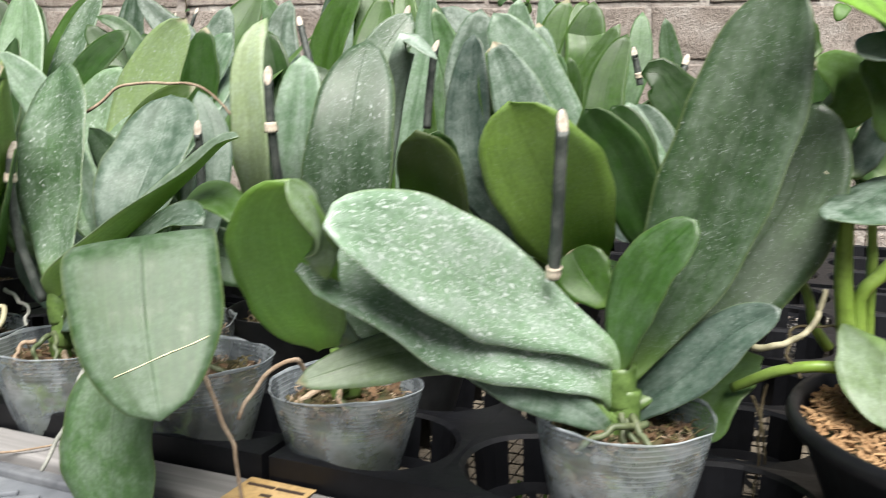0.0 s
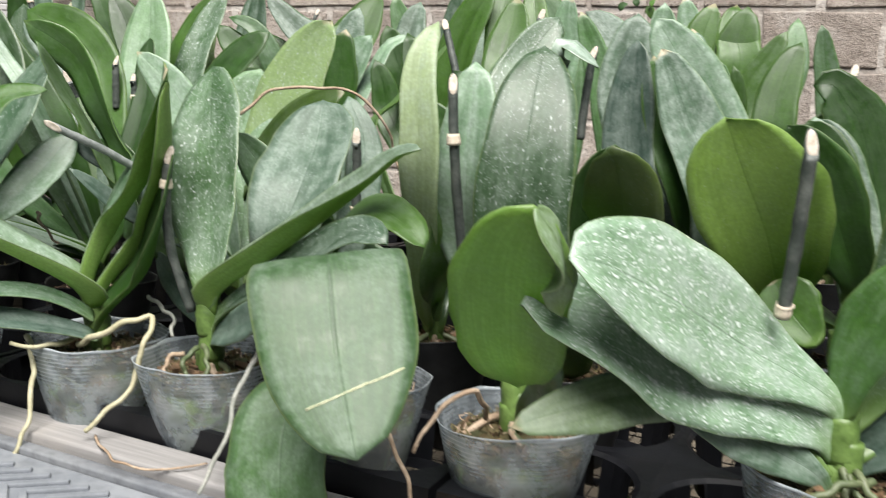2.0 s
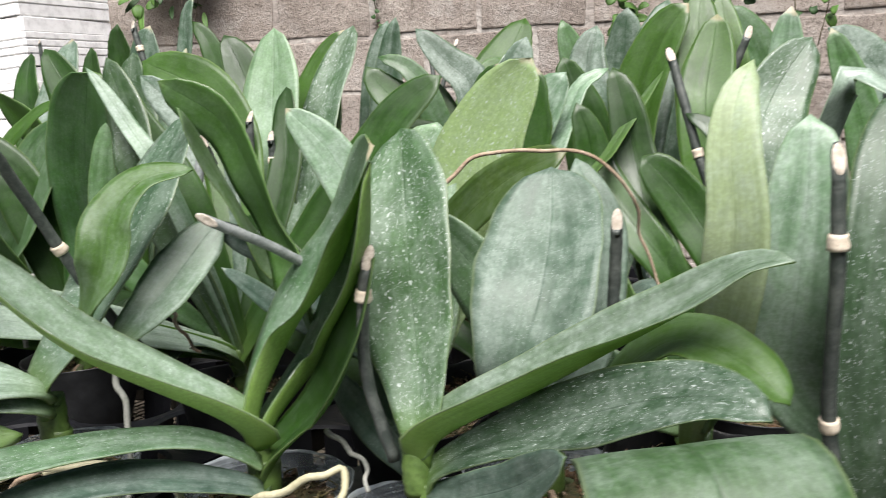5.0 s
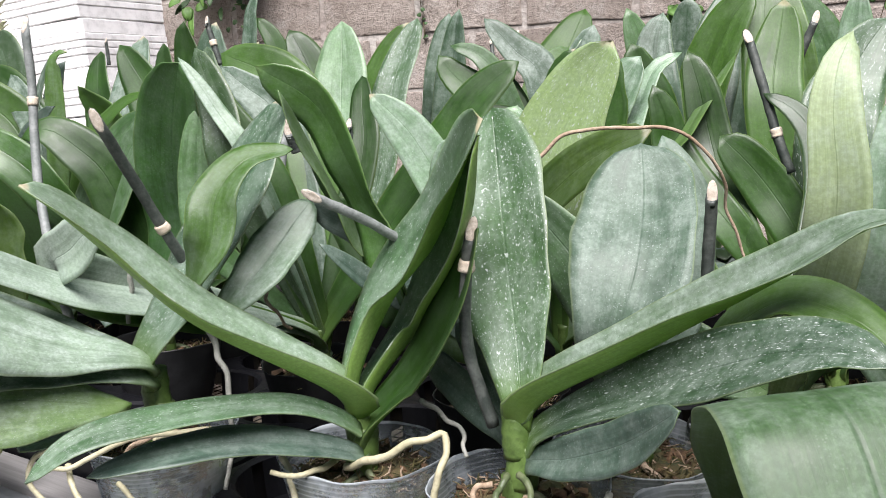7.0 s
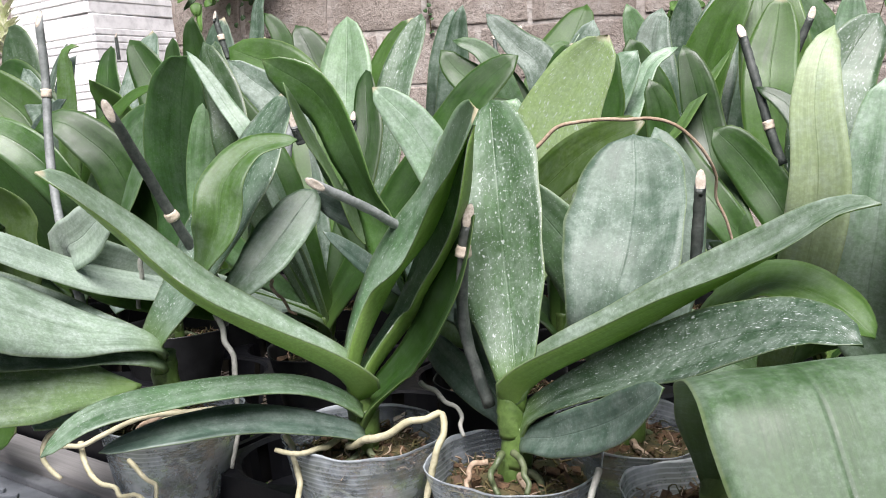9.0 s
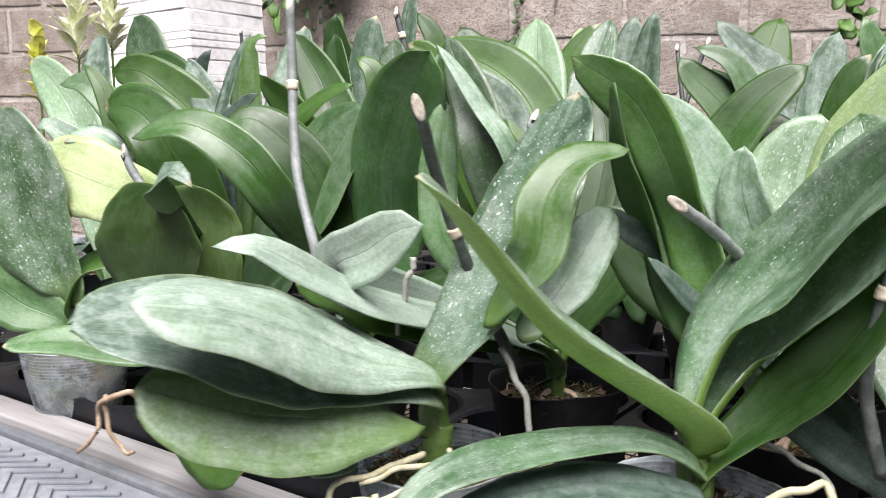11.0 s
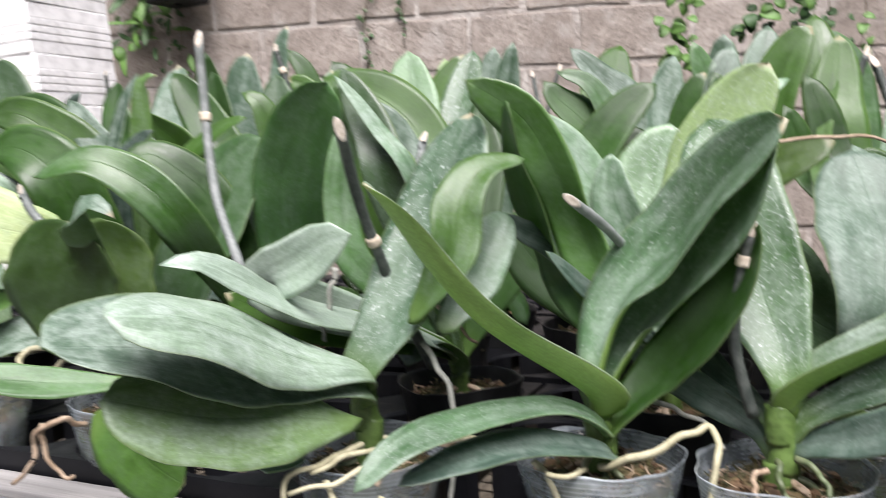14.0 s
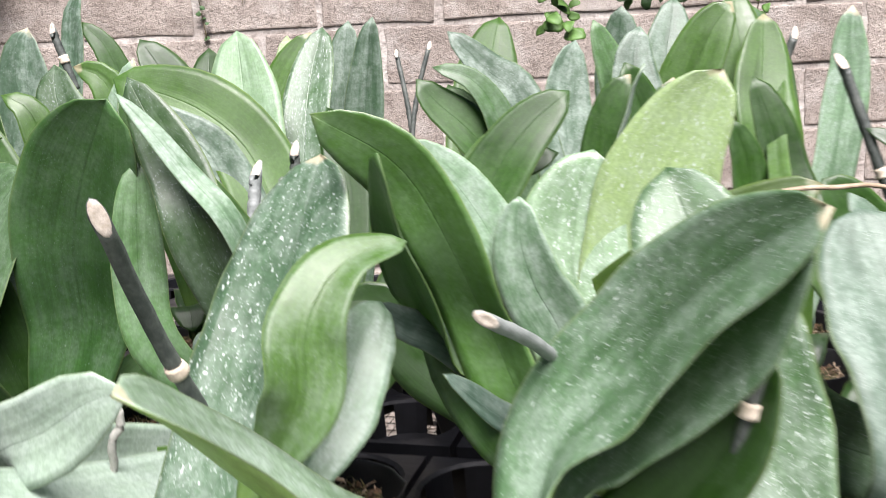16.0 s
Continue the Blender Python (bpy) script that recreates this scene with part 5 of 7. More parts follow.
spike(orchid, 0.005, (-0.508, 1.500, 0.376), (-0.508, 1.500, 0.394), (-0.509, 1.500, 0.407), nodes=(0.2,))
spike(orchid, 0.005, (-0.816, 1.700, 0.505), (-0.824, 1.700, 0.536), (-0.834, 1.700, 0.571), nodes=(0.5,))
spike(orchid, 0.0055, (-0.538, 1.500, 0.366), (-0.537, 1.500, 0.404), (-0.536, 1.500, 0.431), nodes=(), label="dark cut flower spike")
low_leaves(orchid, 1)

orchid = potted_orchid(-0.525, 1.426, "potted orchid with upright bright yellow-green strap leaves", 0.165, dark=True)
leaf(orchid, "green", 0.043, (0.4, -0.85, 0.3), (-0.525, 1.426, 0.155), (-0.649, 1.200, 0.247), (-0.663, 1.183, 0.261), (-0.681, 1.167, 0.268), (-0.693, 1.150, 0.281))
leaf(orchid, "mid", 0.041, (0.3, -0.9, 0.1), (-0.525, 1.426, 0.155), (-0.634, 1.360, 0.293), (-0.643, 1.367, 0.348), (-0.641, 1.373, 0.403), (-0.640, 1.380, 0.437), base=0.15, widest=0.7, point=2.8, fold=0.1)
leaf(orchid, "green", 0.076, (0.3, -0.9, 0.2), (-0.525, 1.426, 0.155), (-0.579, 1.517, 0.416), (-0.627, 1.533, 0.469), (-0.714, 1.550, 0.509))
leaf(orchid, "grey", 0.063, (0.4, -0.9, 0.2), (-0.525, 1.426, 0.155), (-0.604, 1.500, 0.409), (-0.619, 1.500, 0.439), (-0.651, 1.500, 0.462), (-0.684, 1.500, 0.488))
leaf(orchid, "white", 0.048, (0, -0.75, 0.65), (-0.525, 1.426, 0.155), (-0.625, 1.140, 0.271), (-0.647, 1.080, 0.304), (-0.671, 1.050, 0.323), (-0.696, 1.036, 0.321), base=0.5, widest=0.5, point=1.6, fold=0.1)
leaf(orchid, "speck", 0.053, (0, -1, 0.1), (-0.525, 1.426, 0.155), (-0.589, 1.350, 0.387), (-0.601, 1.360, 0.425), (-0.620, 1.370, 0.465), (-0.639, 1.380, 0.503))
leaf(orchid, "dark", 0.056, (0.6, -0.75, 0.1), (-0.525, 1.426, 0.155), (-0.565, 1.400, 0.338), (-0.594, 1.400, 0.390), (-0.623, 1.400, 0.431), (-0.656, 1.400, 0.491))
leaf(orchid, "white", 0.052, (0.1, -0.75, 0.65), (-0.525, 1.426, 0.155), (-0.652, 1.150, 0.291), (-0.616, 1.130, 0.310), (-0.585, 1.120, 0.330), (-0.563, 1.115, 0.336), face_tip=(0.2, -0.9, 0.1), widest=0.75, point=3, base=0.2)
leaf(orchid, "pale", 0.022, (0.6, -0.7, 0.2), (-0.525, 1.426, 0.155), (-0.561, 1.340, 0.387), (-0.588, 1.340, 0.425), (-0.615, 1.340, 0.464), (-0.636, 1.340, 0.490))
leaf(orchid, "lime", 0.036, (-0.5, -0.8, 0.3), (-0.525, 1.426, 0.155), (-0.395, 1.500, 0.355), (-0.382, 1.500, 0.385), (-0.369, 1.500, 0.414), (-0.352, 1.500, 0.441))
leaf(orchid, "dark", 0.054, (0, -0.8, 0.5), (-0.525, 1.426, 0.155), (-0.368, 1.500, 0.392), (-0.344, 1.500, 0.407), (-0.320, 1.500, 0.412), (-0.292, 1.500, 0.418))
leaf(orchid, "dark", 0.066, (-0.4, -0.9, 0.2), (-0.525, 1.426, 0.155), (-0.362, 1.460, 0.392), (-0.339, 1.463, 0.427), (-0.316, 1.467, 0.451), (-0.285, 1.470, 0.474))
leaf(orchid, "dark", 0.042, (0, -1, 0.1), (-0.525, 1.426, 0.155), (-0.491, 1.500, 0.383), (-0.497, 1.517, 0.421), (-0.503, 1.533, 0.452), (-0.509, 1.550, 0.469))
spike(orchid, 0.0056, (-0.530, 1.285, 0.180), (-0.548, 1.235, 0.250), (-0.559, 1.202, 0.304), (-0.567, 1.181, 0.345), (-0.570, 1.155, 0.385), (-0.570, 1.126, 0.423), nodes=(0.62,))
spike(orchid, 0.0048, (-0.672, 1.180, 0.230), (-0.697, 1.190, 0.308), (-0.722, 1.211, 0.358), (-0.735, 1.226, 0.412), (-0.742, 1.237, 0.468), (-0.744, 1.238, 0.523), mat=M_SPIKE_GREY, nodes=(0.76,), label="tall grey cut flower spike")
root(orchid, 0.0036, (-0.604, 1.200, 0.296), (-0.609, 1.200, 0.267), (-0.619, 1.200, 0.243), (-0.618, 1.200, 0.225), mat=M_ROOT_GREY)
spike(orchid, 0.006, (-0.566, 1.420, 0.340), (-0.563, 1.430, 0.383), (-0.560, 1.440, 0.419), nodes=(0.05,), mat=M_SPIKE_GREY, label="grey cut flower spike")
spike(orchid, 0.007, (-0.517, 1.380, 0.383), (-0.519, 1.375, 0.395), (-0.520, 1.370, 0.405), nodes=(), label="short cut flower spike beside leaf")
spike(orchid, 0.004, (-0.449, 1.960, 0.400), (-0.441, 1.972, 0.455), (-0.429, 1.982, 0.503), (-0.415, 1.990, 0.547), nodes=(), label="thin dark cut flower spike")
spike(orchid, 0.004, (-0.445, 1.965, 0.400), (-0.450, 1.980, 0.455), (-0.457, 1.990, 0.500), (-0.464, 2.000, 0.539), nodes=(), label="thin dark cut flower spike")
spike(orchid, 0.006, (-0.002, 1.800, 0.415), (0.020, 1.800, 0.470), (0.041, 1.800, 0.525), nodes=(), label="dark cut flower spike")
low_leaves(orchid, 1)

orchid = potted_orchid(0.296, 1.461, "potted orchid with upright bright yellow-green strap leaves", 0.165, dark=True)
leaf(orchid, "grey", 0.074, (0.2, -1, 0.15), (0.296, 1.461, 0.155), (0.294, 1.363, 0.294), (0.257, 1.367, 0.380), (0.224, 1.370, 0.451))
leaf(orchid, "dark", 0.051, (0.3, -1, 0.1), (0.296, 1.461, 0.155), (0.260, 1.380, 0.306), (0.241, 1.387, 0.355), (0.225, 1.393, 0.405), (0.219, 1.400, 0.446))
leaf(orchid, "slate", 0.063, (-0.3, -1, 0.1), (0.296, 1.461, 0.155), (0.202, 1.380, 0.296), (0.194, 1.387, 0.341), (0.196, 1.393, 0.398), (0.200, 1.400, 0.463))
leaf(orchid, "grey", 0.075, (0, -1, 0.2), (0.296, 1.461, 0.155), (0.191, 1.480, 0.380), (0.188, 1.487, 0.424), (0.194, 1.493, 0.467), (0.198, 1.500, 0.501))
leaf(orchid, "pale", 0.089, (0.2, -1, 0.15), (0.296, 1.461, 0.155), (0.315, 1.450, 0.279), (0.286, 1.450, 0.362), (0.252, 1.450, 0.438), (0.218, 1.450, 0.491))
leaf(orchid, "green", 0.054, (-0.2, -0.95, 0.1), (0.296, 1.461, 0.155), (0.359, 1.450, 0.359), (0.364, 1.460, 0.402), (0.374, 1.470, 0.438), (0.387, 1.480, 0.467))
leaf(orchid, "dark", 0.052, (0.2, -0.9, 0.3), (0.296, 1.461, 0.155), (0.419, 1.500, 0.359), (0.433, 1.500, 0.371), (0.447, 1.500, 0.382), (0.461, 1.500, 0.390))
leaf(orchid, "mid", 0.034, (0, -1, 0.1), (0.296, 1.461, 0.155), (0.303, 1.500, 0.379), (0.302, 1.500, 0.409), (0.301, 1.500, 0.431), (0.296, 1.500, 0.446))
leaf(orchid, "green", 0.030, (0, -1, 0.1), (0.296, 1.461, 0.155), (0.321, 1.500, 0.387), (0.322, 1.500, 0.405), (0.320, 1.500, 0.424), (0.315, 1.500, 0.440))
leaf(orchid, "greydk", 0.058, (0, -1, 0.1), (0.296, 1.461, 0.155), (0.282, 1.600, 0.410), (0.276, 1.607, 0.442), (0.273, 1.613, 0.470), (0.269, 1.620, 0.493))
leaf(orchid, "limegreen", 0.047, (-0.4, -0.9, 0.2), (0.296, 1.461, 0.155), (0.328, 1.550, 0.387), (0.342, 1.550, 0.418), (0.360, 1.550, 0.449), (0.381, 1.550, 0.485))
spike(orchid, 0.0055, (0.138, 1.420, 0.347), (0.142, 1.420, 0.398), (0.148, 1.420, 0.447), nodes=())
low_leaves(orchid, 1)

orchid = potted_orchid(-0.782, 1.469, "potted orchid with upright dusty grey-green strap leaves", 0.165, dark=True)
leaf(orchid, "deepgrad", 0.112, (0, -1, 0.1), (-0.782, 1.469, 0.155), (-0.735, 1.466, 0.282), (-0.719, 1.437, 0.356), (-0.688, 1.399, 0.425), (-0.652, 1.362, 0.486))
leaf(orchid, "greydk", 0.056, (0, -1, 0.2), (-0.782, 1.469, 0.155), (-0.815, 1.500, 0.380), (-0.815, 1.500, 0.404), (-0.819, 1.500, 0.424), (-0.817, 1.500, 0.434))
leaf(orchid, "freshgreen", 0.055, (-0.2, -0.8, 0.6), (-0.782, 1.469, 0.155), (-0.827, 1.350, 0.331), (-0.867, 1.337, 0.380), (-0.928, 1.323, 0.411), (-0.991, 1.310, 0.394))
leaf(orchid, "dark", 0.065, (0.1, -0.8, 0.6), (-0.782, 1.469, 0.155), (-0.842, 1.450, 0.349), (-0.874, 1.440, 0.387), (-0.911, 1.430, 0.414), (-0.943, 1.420, 0.406))
spike(orchid, 0.0055, (-1.004, 1.350, 0.327), (-1.024, 1.350, 0.353), (-1.036, 1.350, 0.375), mat=M_SPIKE_GREY, nodes=(), label="grey cut flower spike")
low_leaves(orchid, 3)

orchid = potted_orchid(0.048, 1.472, "potted orchid with upright dusty grey-green strap leaves", 0.165, dark=True)
leaf(orchid, "greydot", 0.082, (0, -1, 0.15), (0.048, 1.472, 0.155), (0.044, 1.490, 0.387), (0.057, 1.520, 0.435), (0.076, 1.535, 0.472), (0.095, 1.549, 0.501))
leaf(orchid, "white", 0.040, (0.6, -0.6, 0.6), (0.048, 1.472, 0.155), (0.115, 1.407, 0.456), (0.138, 1.393, 0.445), (0.158, 1.380, 0.431))
leaf(orchid, "dark", 0.046, (0, -1, 0.2), (0.048, 1.472, 0.155), (-0.047, 1.440, 0.278), (-0.081, 1.500, 0.376), (-0.094, 1.510, 0.432), (-0.107, 1.520, 0.477), base=0.15, widest=0.75)
leaf(orchid, "dark", 0.050, (-0.1, -0.9, 0.35), (0.048, 1.472, 0.155), (0.008, 1.440, 0.278), (-0.022, 1.450, 0.330), (-0.048, 1.450, 0.364), (-0.069, 1.450, 0.386), base=0.15, widest=0.78, point=3)
leaf(orchid, "dark", 0.044, (0.2, -0.9, 0.3), (0.048, 1.472, 0.155), (-0.052, 1.440, 0.290), (-0.119, 1.480, 0.372), (-0.128, 1.480, 0.409), (-0.141, 1.480, 0.440), base=0.15, widest=0.75)
low_leaves(orchid, 2)

orchid = potted_orchid(-0.244, 1.499, "potted orchid with upright dusty grey-green strap leaves", 0.165, dark=True)
leaf(orchid, "pale", 0.078, (-0.3, -0.95, 0.1), (-0.244, 1.499, 0.155), (-0.227, 1.500, 0.308), (-0.216, 1.507, 0.379), (-0.190, 1.513, 0.429), (-0.158, 1.520, 0.475))
leaf(orchid, "dark", 0.049, (-0.4, -0.9, 0.1), (-0.244, 1.499, 0.155), (-0.251, 1.500, 0.407), (-0.246, 1.500, 0.442), (-0.237, 1.500, 0.467), (-0.224, 1.500, 0.484))
leaf(orchid, "white", 0.011, (0.8, -0.5, 0.1), (-0.244, 1.499, 0.155), (-0.240, 1.490, 0.421), (-0.231, 1.487, 0.449), (-0.226, 1.483, 0.473), (-0.216, 1.480, 0.493))
leaf(orchid, "dark", 0.064, (0, -1, 0.2), (-0.244, 1.499, 0.155), (-0.194, 1.500, 0.415), (-0.194, 1.500, 0.439), (-0.190, 1.500, 0.459), (-0.187, 1.500, 0.480))
low_leaves(orchid, 2)

orchid = potted_orchid(0.526, 1.500, "potted orchid with upright dark green strap leaves", 0.165, dark=True)
leaf(orchid, "dark", 0.082, (0.2, -0.9, 0.3), (0.526, 1.500, 0.155), (0.462, 1.500, 0.375), (0.446, 1.500, 0.397), (0.430, 1.500, 0.418), (0.408, 1.500, 0.418))
low_leaves(orchid, 4)

orchid = potted_orchid(-0.985, 1.512, "potted orchid with upright bright yellow-green strap leaves", 0.165, dark=True)
leaf(orchid, "mid", 0.135, (-0.5, -0.9, 0.15), (-0.985, 1.512, 0.155), (-0.892, 1.460, 0.238), (-0.858, 1.460, 0.302), (-0.813, 1.460, 0.380), (-0.768, 1.460, 0.430))
leaf(orchid, "dark", 0.086, (0.3, -0.9, 0.3), (-0.985, 1.512, 0.155), (-1.033, 1.407, 0.394), (-1.080, 1.413, 0.428), (-1.124, 1.420, 0.429))
leaf(orchid, "grey", 0.036, (0.3, -0.7, 0.6), (-0.985, 1.512, 0.155), (-0.865, 1.193, 0.356), (-0.841, 1.187, 0.367), (-0.817, 1.180, 0.351))
leaf(orchid, "grey", 0.048, (0.3, -0.9, 0.2), (-0.985, 1.512, 0.155), (-1.042, 1.550, 0.421), (-1.067, 1.560, 0.447), (-1.091, 1.570, 0.478), (-1.111, 1.580, 0.501))
leaf(orchid, "lime", 0.032, (0.2, -0.6, 0.7), (-0.985, 1.512, 0.155), (-0.953, 1.500, 0.460), (-0.952, 1.500, 0.492), (-0.948, 1.500, 0.516), (-0.928, 1.500, 0.520))
leaf(orchid, "green", 0.040, (0, -0.7, 0.6), (-0.985, 1.512, 0.155), (-0.901, 1.500, 0.396), (-0.866, 1.500, 0.428), (-0.836, 1.500, 0.448), (-0.805, 1.500, 0.458))
leaf(orchid, "pale", 0.043, (0.2, -0.8, 0.5), (-0.985, 1.512, 0.155), (-1.107, 1.400, 0.378), (-1.128, 1.393, 0.393), (-1.141, 1.387, 0.391), (-1.154, 1.380, 0.385))
leaf(orchid, "grey", 0.037, (-0.5, -0.8, 0.2), (-0.985, 1.512, 0.155), (-0.998, 1.500, 0.411), (-0.992, 1.507, 0.452), (-0.981, 1.513, 0.494), (-0.966, 1.520, 0.527))
leaf(orchid, "slate", 0.051, (0.5, -0.8, 0.2), (-0.985, 1.512, 0.155), (-1.077, 1.420, 0.331), (-1.103, 1.413, 0.370), (-1.129, 1.407, 0.393), (-1.146, 1.400, 0.401))
leaf(orchid, "slate", 0.031, (0.3, -0.9, 0.2), (-0.985, 1.512, 0.155), (-0.963, 1.450, 0.402), (-0.946, 1.450, 0.422), (-0.929, 1.450, 0.438), (-0.912, 1.450, 0.447))
leaf(orchid, "pale", 0.047, (0, -0.8, 0.5), (-0.985, 1.512, 0.155), (-1.151, 1.400, 0.385), (-1.173, 1.393, 0.400), (-1.185, 1.387, 0.408), (-1.198, 1.380, 0.400))
leaf(orchid, "green", 0.088, (0.3, -0.9, 0.3), (-0.985, 1.512, 0.155), (-1.081, 1.550, 0.412), (-1.128, 1.550, 0.455), (-1.171, 1.550, 0.482), (-1.216, 1.550, 0.484))
leaf(orchid, "mid", 0.051, (0.3, -0.8, 0.4), (-0.985, 1.512, 0.155), (-1.155, 1.500, 0.402), (-1.192, 1.500, 0.444), (-1.230, 1.500, 0.466), (-1.270, 1.500, 0.463))
leaf(orchid, "green", 0.032, (0.6, -0.7, 0.2), (-0.985, 1.512, 0.155), (-1.127, 1.450, 0.393), (-1.140, 1.450, 0.434), (-1.157, 1.450, 0.466), (-1.180, 1.450, 0.486))
leaf(orchid, "brown", 0.035, (0, -1, 0.1), (-0.985, 1.512, 0.155), (-0.940, 1.600, 0.427), (-0.940, 1.600, 0.440), (-0.940, 1.600, 0.447), (-0.940, 1.600, 0.453))
spike(orchid, 0.004, (-1.353, 2.100, 0.548), (-1.354, 2.100, 0.576), (-1.356, 2.100, 0.598), nodes=())
low_leaves(orchid, 1)

orchid = potted_orchid(-1.254, 1.581, "potted orchid with upright dusty grey-green strap leaves", 0.165, dark=True)
leaf(orchid, "palespeck", 0.081, (0.3, -0.95, 0.1), (-1.254, 1.581, 0.155), (-1.336, 1.600, 0.412), (-1.367, 1.607, 0.450), (-1.404, 1.613, 0.483), (-1.442, 1.620, 0.508))
low_leaves(orchid, 4)

orchid = potted_orchid(0.188, 1.600, "potted orchid with upright dusty grey-green strap leaves", 0.165, dark=True)
leaf(orchid, "mid", 0.042, (0, -0.9, 0.1), (0.188, 1.600, 0.155), (0.155, 1.600, 0.398), (0.138, 1.600, 0.454), (0.126, 1.600, 0.488), (0.118, 1.600, 0.513))
low_leaves(orchid, 4)

orchid = potted_orchid(-0.806, 1.638, "potted orchid with upright dark green strap leaves", 0.165, dark=True)
leaf(orchid, "pale", 0.063, (-0.2, -0.9, 0.2), (-0.806, 1.638, 0.155), (-0.772, 1.700, 0.435), (-0.763, 1.700, 0.480), (-0.754, 1.700, 0.512), (-0.747, 1.700, 0.536))
leaf(orchid, "dark", 0.081, (0.3, -0.95, 0.1), (-0.806, 1.638, 0.155), (-0.961, 1.707, 0.473), (-0.989, 1.713, 0.511), (-1.017, 1.720, 0.548))
leaf(orchid, "speck", 0.073, (0, -1, 0.1), (-0.806, 1.638, 0.155), (-0.800, 1.650, 0.416), (-0.814, 1.667, 0.461), (-0.829, 1.683, 0.498), (-0.835, 1.700, 0.533))
leaf(orchid, "green", 0.047, (0.4, -0.8, 0.3), (-0.806, 1.638, 0.155), (-0.806, 1.600, 0.423), (-0.816, 1.600, 0.457), (-0.829, 1.600, 0.487), (-0.852, 1.600, 0.500))
leaf(orchid, "green", 0.057, (-0.4, -0.8, 0.2), (-0.806, 1.638, 0.155), (-0.944, 1.600, 0.423), (-0.973, 1.600, 0.449), (-0.991, 1.600, 0.466), (-1.001, 1.600, 0.480))
low_leaves(orchid, 2)

orchid = potted_orchid(-0.264, 1.652, "potted orchid with upright dusty grey-green strap leaves", 0.165, dark=True)
leaf(orchid, "dark", 0.069, (0.3, -0.95, 0.1), (-0.264, 1.652, 0.155), (-0.348, 1.700, 0.402), (-0.365, 1.707, 0.436), (-0.383, 1.713, 0.470), (-0.391, 1.720, 0.488))
leaf(orchid, "grey", 0.071, (0.1, -1, 0.1), (-0.264, 1.652, 0.155), (-0.255, 1.700, 0.419), (-0.256, 1.707, 0.461), (-0.251, 1.713, 0.499), (-0.241, 1.720, 0.530))
leaf(orchid, "grey", 0.059, (0.3, -0.9, 0.2), (-0.264, 1.652, 0.155), (-0.316, 1.700, 0.471), (-0.343, 1.700, 0.496), (-0.365, 1.700, 0.521), (-0.388, 1.700, 0.546))
leaf(orchid, "dark", 0.056, (0.4, -0.9, 0.2), (-0.264, 1.652, 0.155), (-0.355, 1.600, 0.414), (-0.381, 1.600, 0.445), (-0.406, 1.600, 0.468), (-0.424, 1.600, 0.492))
leaf(orchid, "mid", 0.039, (0.4, -0.9, 0.2), (-0.264, 1.652, 0.155), (-0.338, 1.600, 0.438), (-0.351, 1.600, 0.469), (-0.372, 1.600, 0.492), (-0.406, 1.600, 0.504))
low_leaves(orchid, 2)

orchid = potted_orchid(-1.062, 1.680, "potted orchid with upright dusty grey-green strap leaves", 0.165, dark=True)
leaf(orchid, "dark", 0.073, (0.3, -0.9, 0.3), (-1.062, 1.680, 0.155), (-1.188, 1.667, 0.462), (-1.241, 1.683, 0.502), (-1.290, 1.700, 0.511))
leaf(orchid, "grey", 0.078, (0, -1, 0.1), (-1.062, 1.680, 0.155), (-1.067, 1.817, 0.511), (-1.068, 1.833, 0.548), (-1.070, 1.850, 0.576))
low_leaves(orchid, 3)

orchid = potted_orchid(-0.590, 1.692, "potted orchid with upright dusty grey-green strap leaves", 0.165, dark=True)
leaf(orchid, "greydot", 0.072, (-0.2, -1, 0.1), (-0.590, 1.692, 0.155), (-0.574, 1.793, 0.439), (-0.566, 1.837, 0.508), (-0.552, 1.880, 0.572))
low_leaves(orchid, 4)

orchid = potted_orchid(0.310, 1.699, "potted orchid with upright dusty grey-green strap leaves", 0.165, dark=True)
leaf(orchid, "pale", 0.073, (0, -1, 0.1), (0.310, 1.699, 0.155), (0.241, 1.750, 0.456), (0.235, 1.750, 0.491), (0.230, 1.750, 0.518), (0.231, 1.750, 0.540))
leaf(orchid, "green", 0.075, (0, -1, 0.1), (0.310, 1.699, 0.155), (0.290, 1.800, 0.459), (0.292, 1.807, 0.496), (0.300, 1.813, 0.524), (0.308, 1.820, 0.547))
leaf(orchid, "green", 0.083, (-0.2, -1, 0.1), (0.310, 1.699, 0.155), (0.325, 1.700, 0.420), (0.332, 1.707, 0.455), (0.343, 1.713, 0.499), (0.350, 1.720, 0.532))
leaf(orchid, "grey", 0.062, (0.3, -0.9, 0.2), (0.310, 1.699, 0.155), (0.196, 1.650, 0.434), (0.173, 1.650, 0.469), (0.150, 1.650, 0.497), (0.121, 1.650, 0.517))
leaf(orchid, "green", 0.071, (0, -1, 0.2), (0.310, 1.699, 0.155), (0.342, 1.700, 0.458), (0.336, 1.717, 0.487), (0.333, 1.733, 0.509), (0.337, 1.750, 0.536))
leaf(orchid, "mid", 0.054, (0, -1, 0.1), (0.310, 1.699, 0.155), (0.409, 1.750, 0.423), (0.421, 1.760, 0.459), (0.424, 1.770, 0.495), (0.427, 1.780, 0.520))
low_leaves(orchid, 1)

orchid = potted_orchid(-0.919, 1.718, "potted orchid with upright dark green strap leaves", 0.165, dark=True)
leaf(orchid, "dark", 0.074, (-0.3, -0.95, 0.1), (-0.919, 1.718, 0.155), (-0.948, 1.750, 0.437), (-0.957, 1.760, 0.476), (-0.966, 1.770, 0.516), (-0.972, 1.780, 0.551))
low_leaves(orchid, 4)

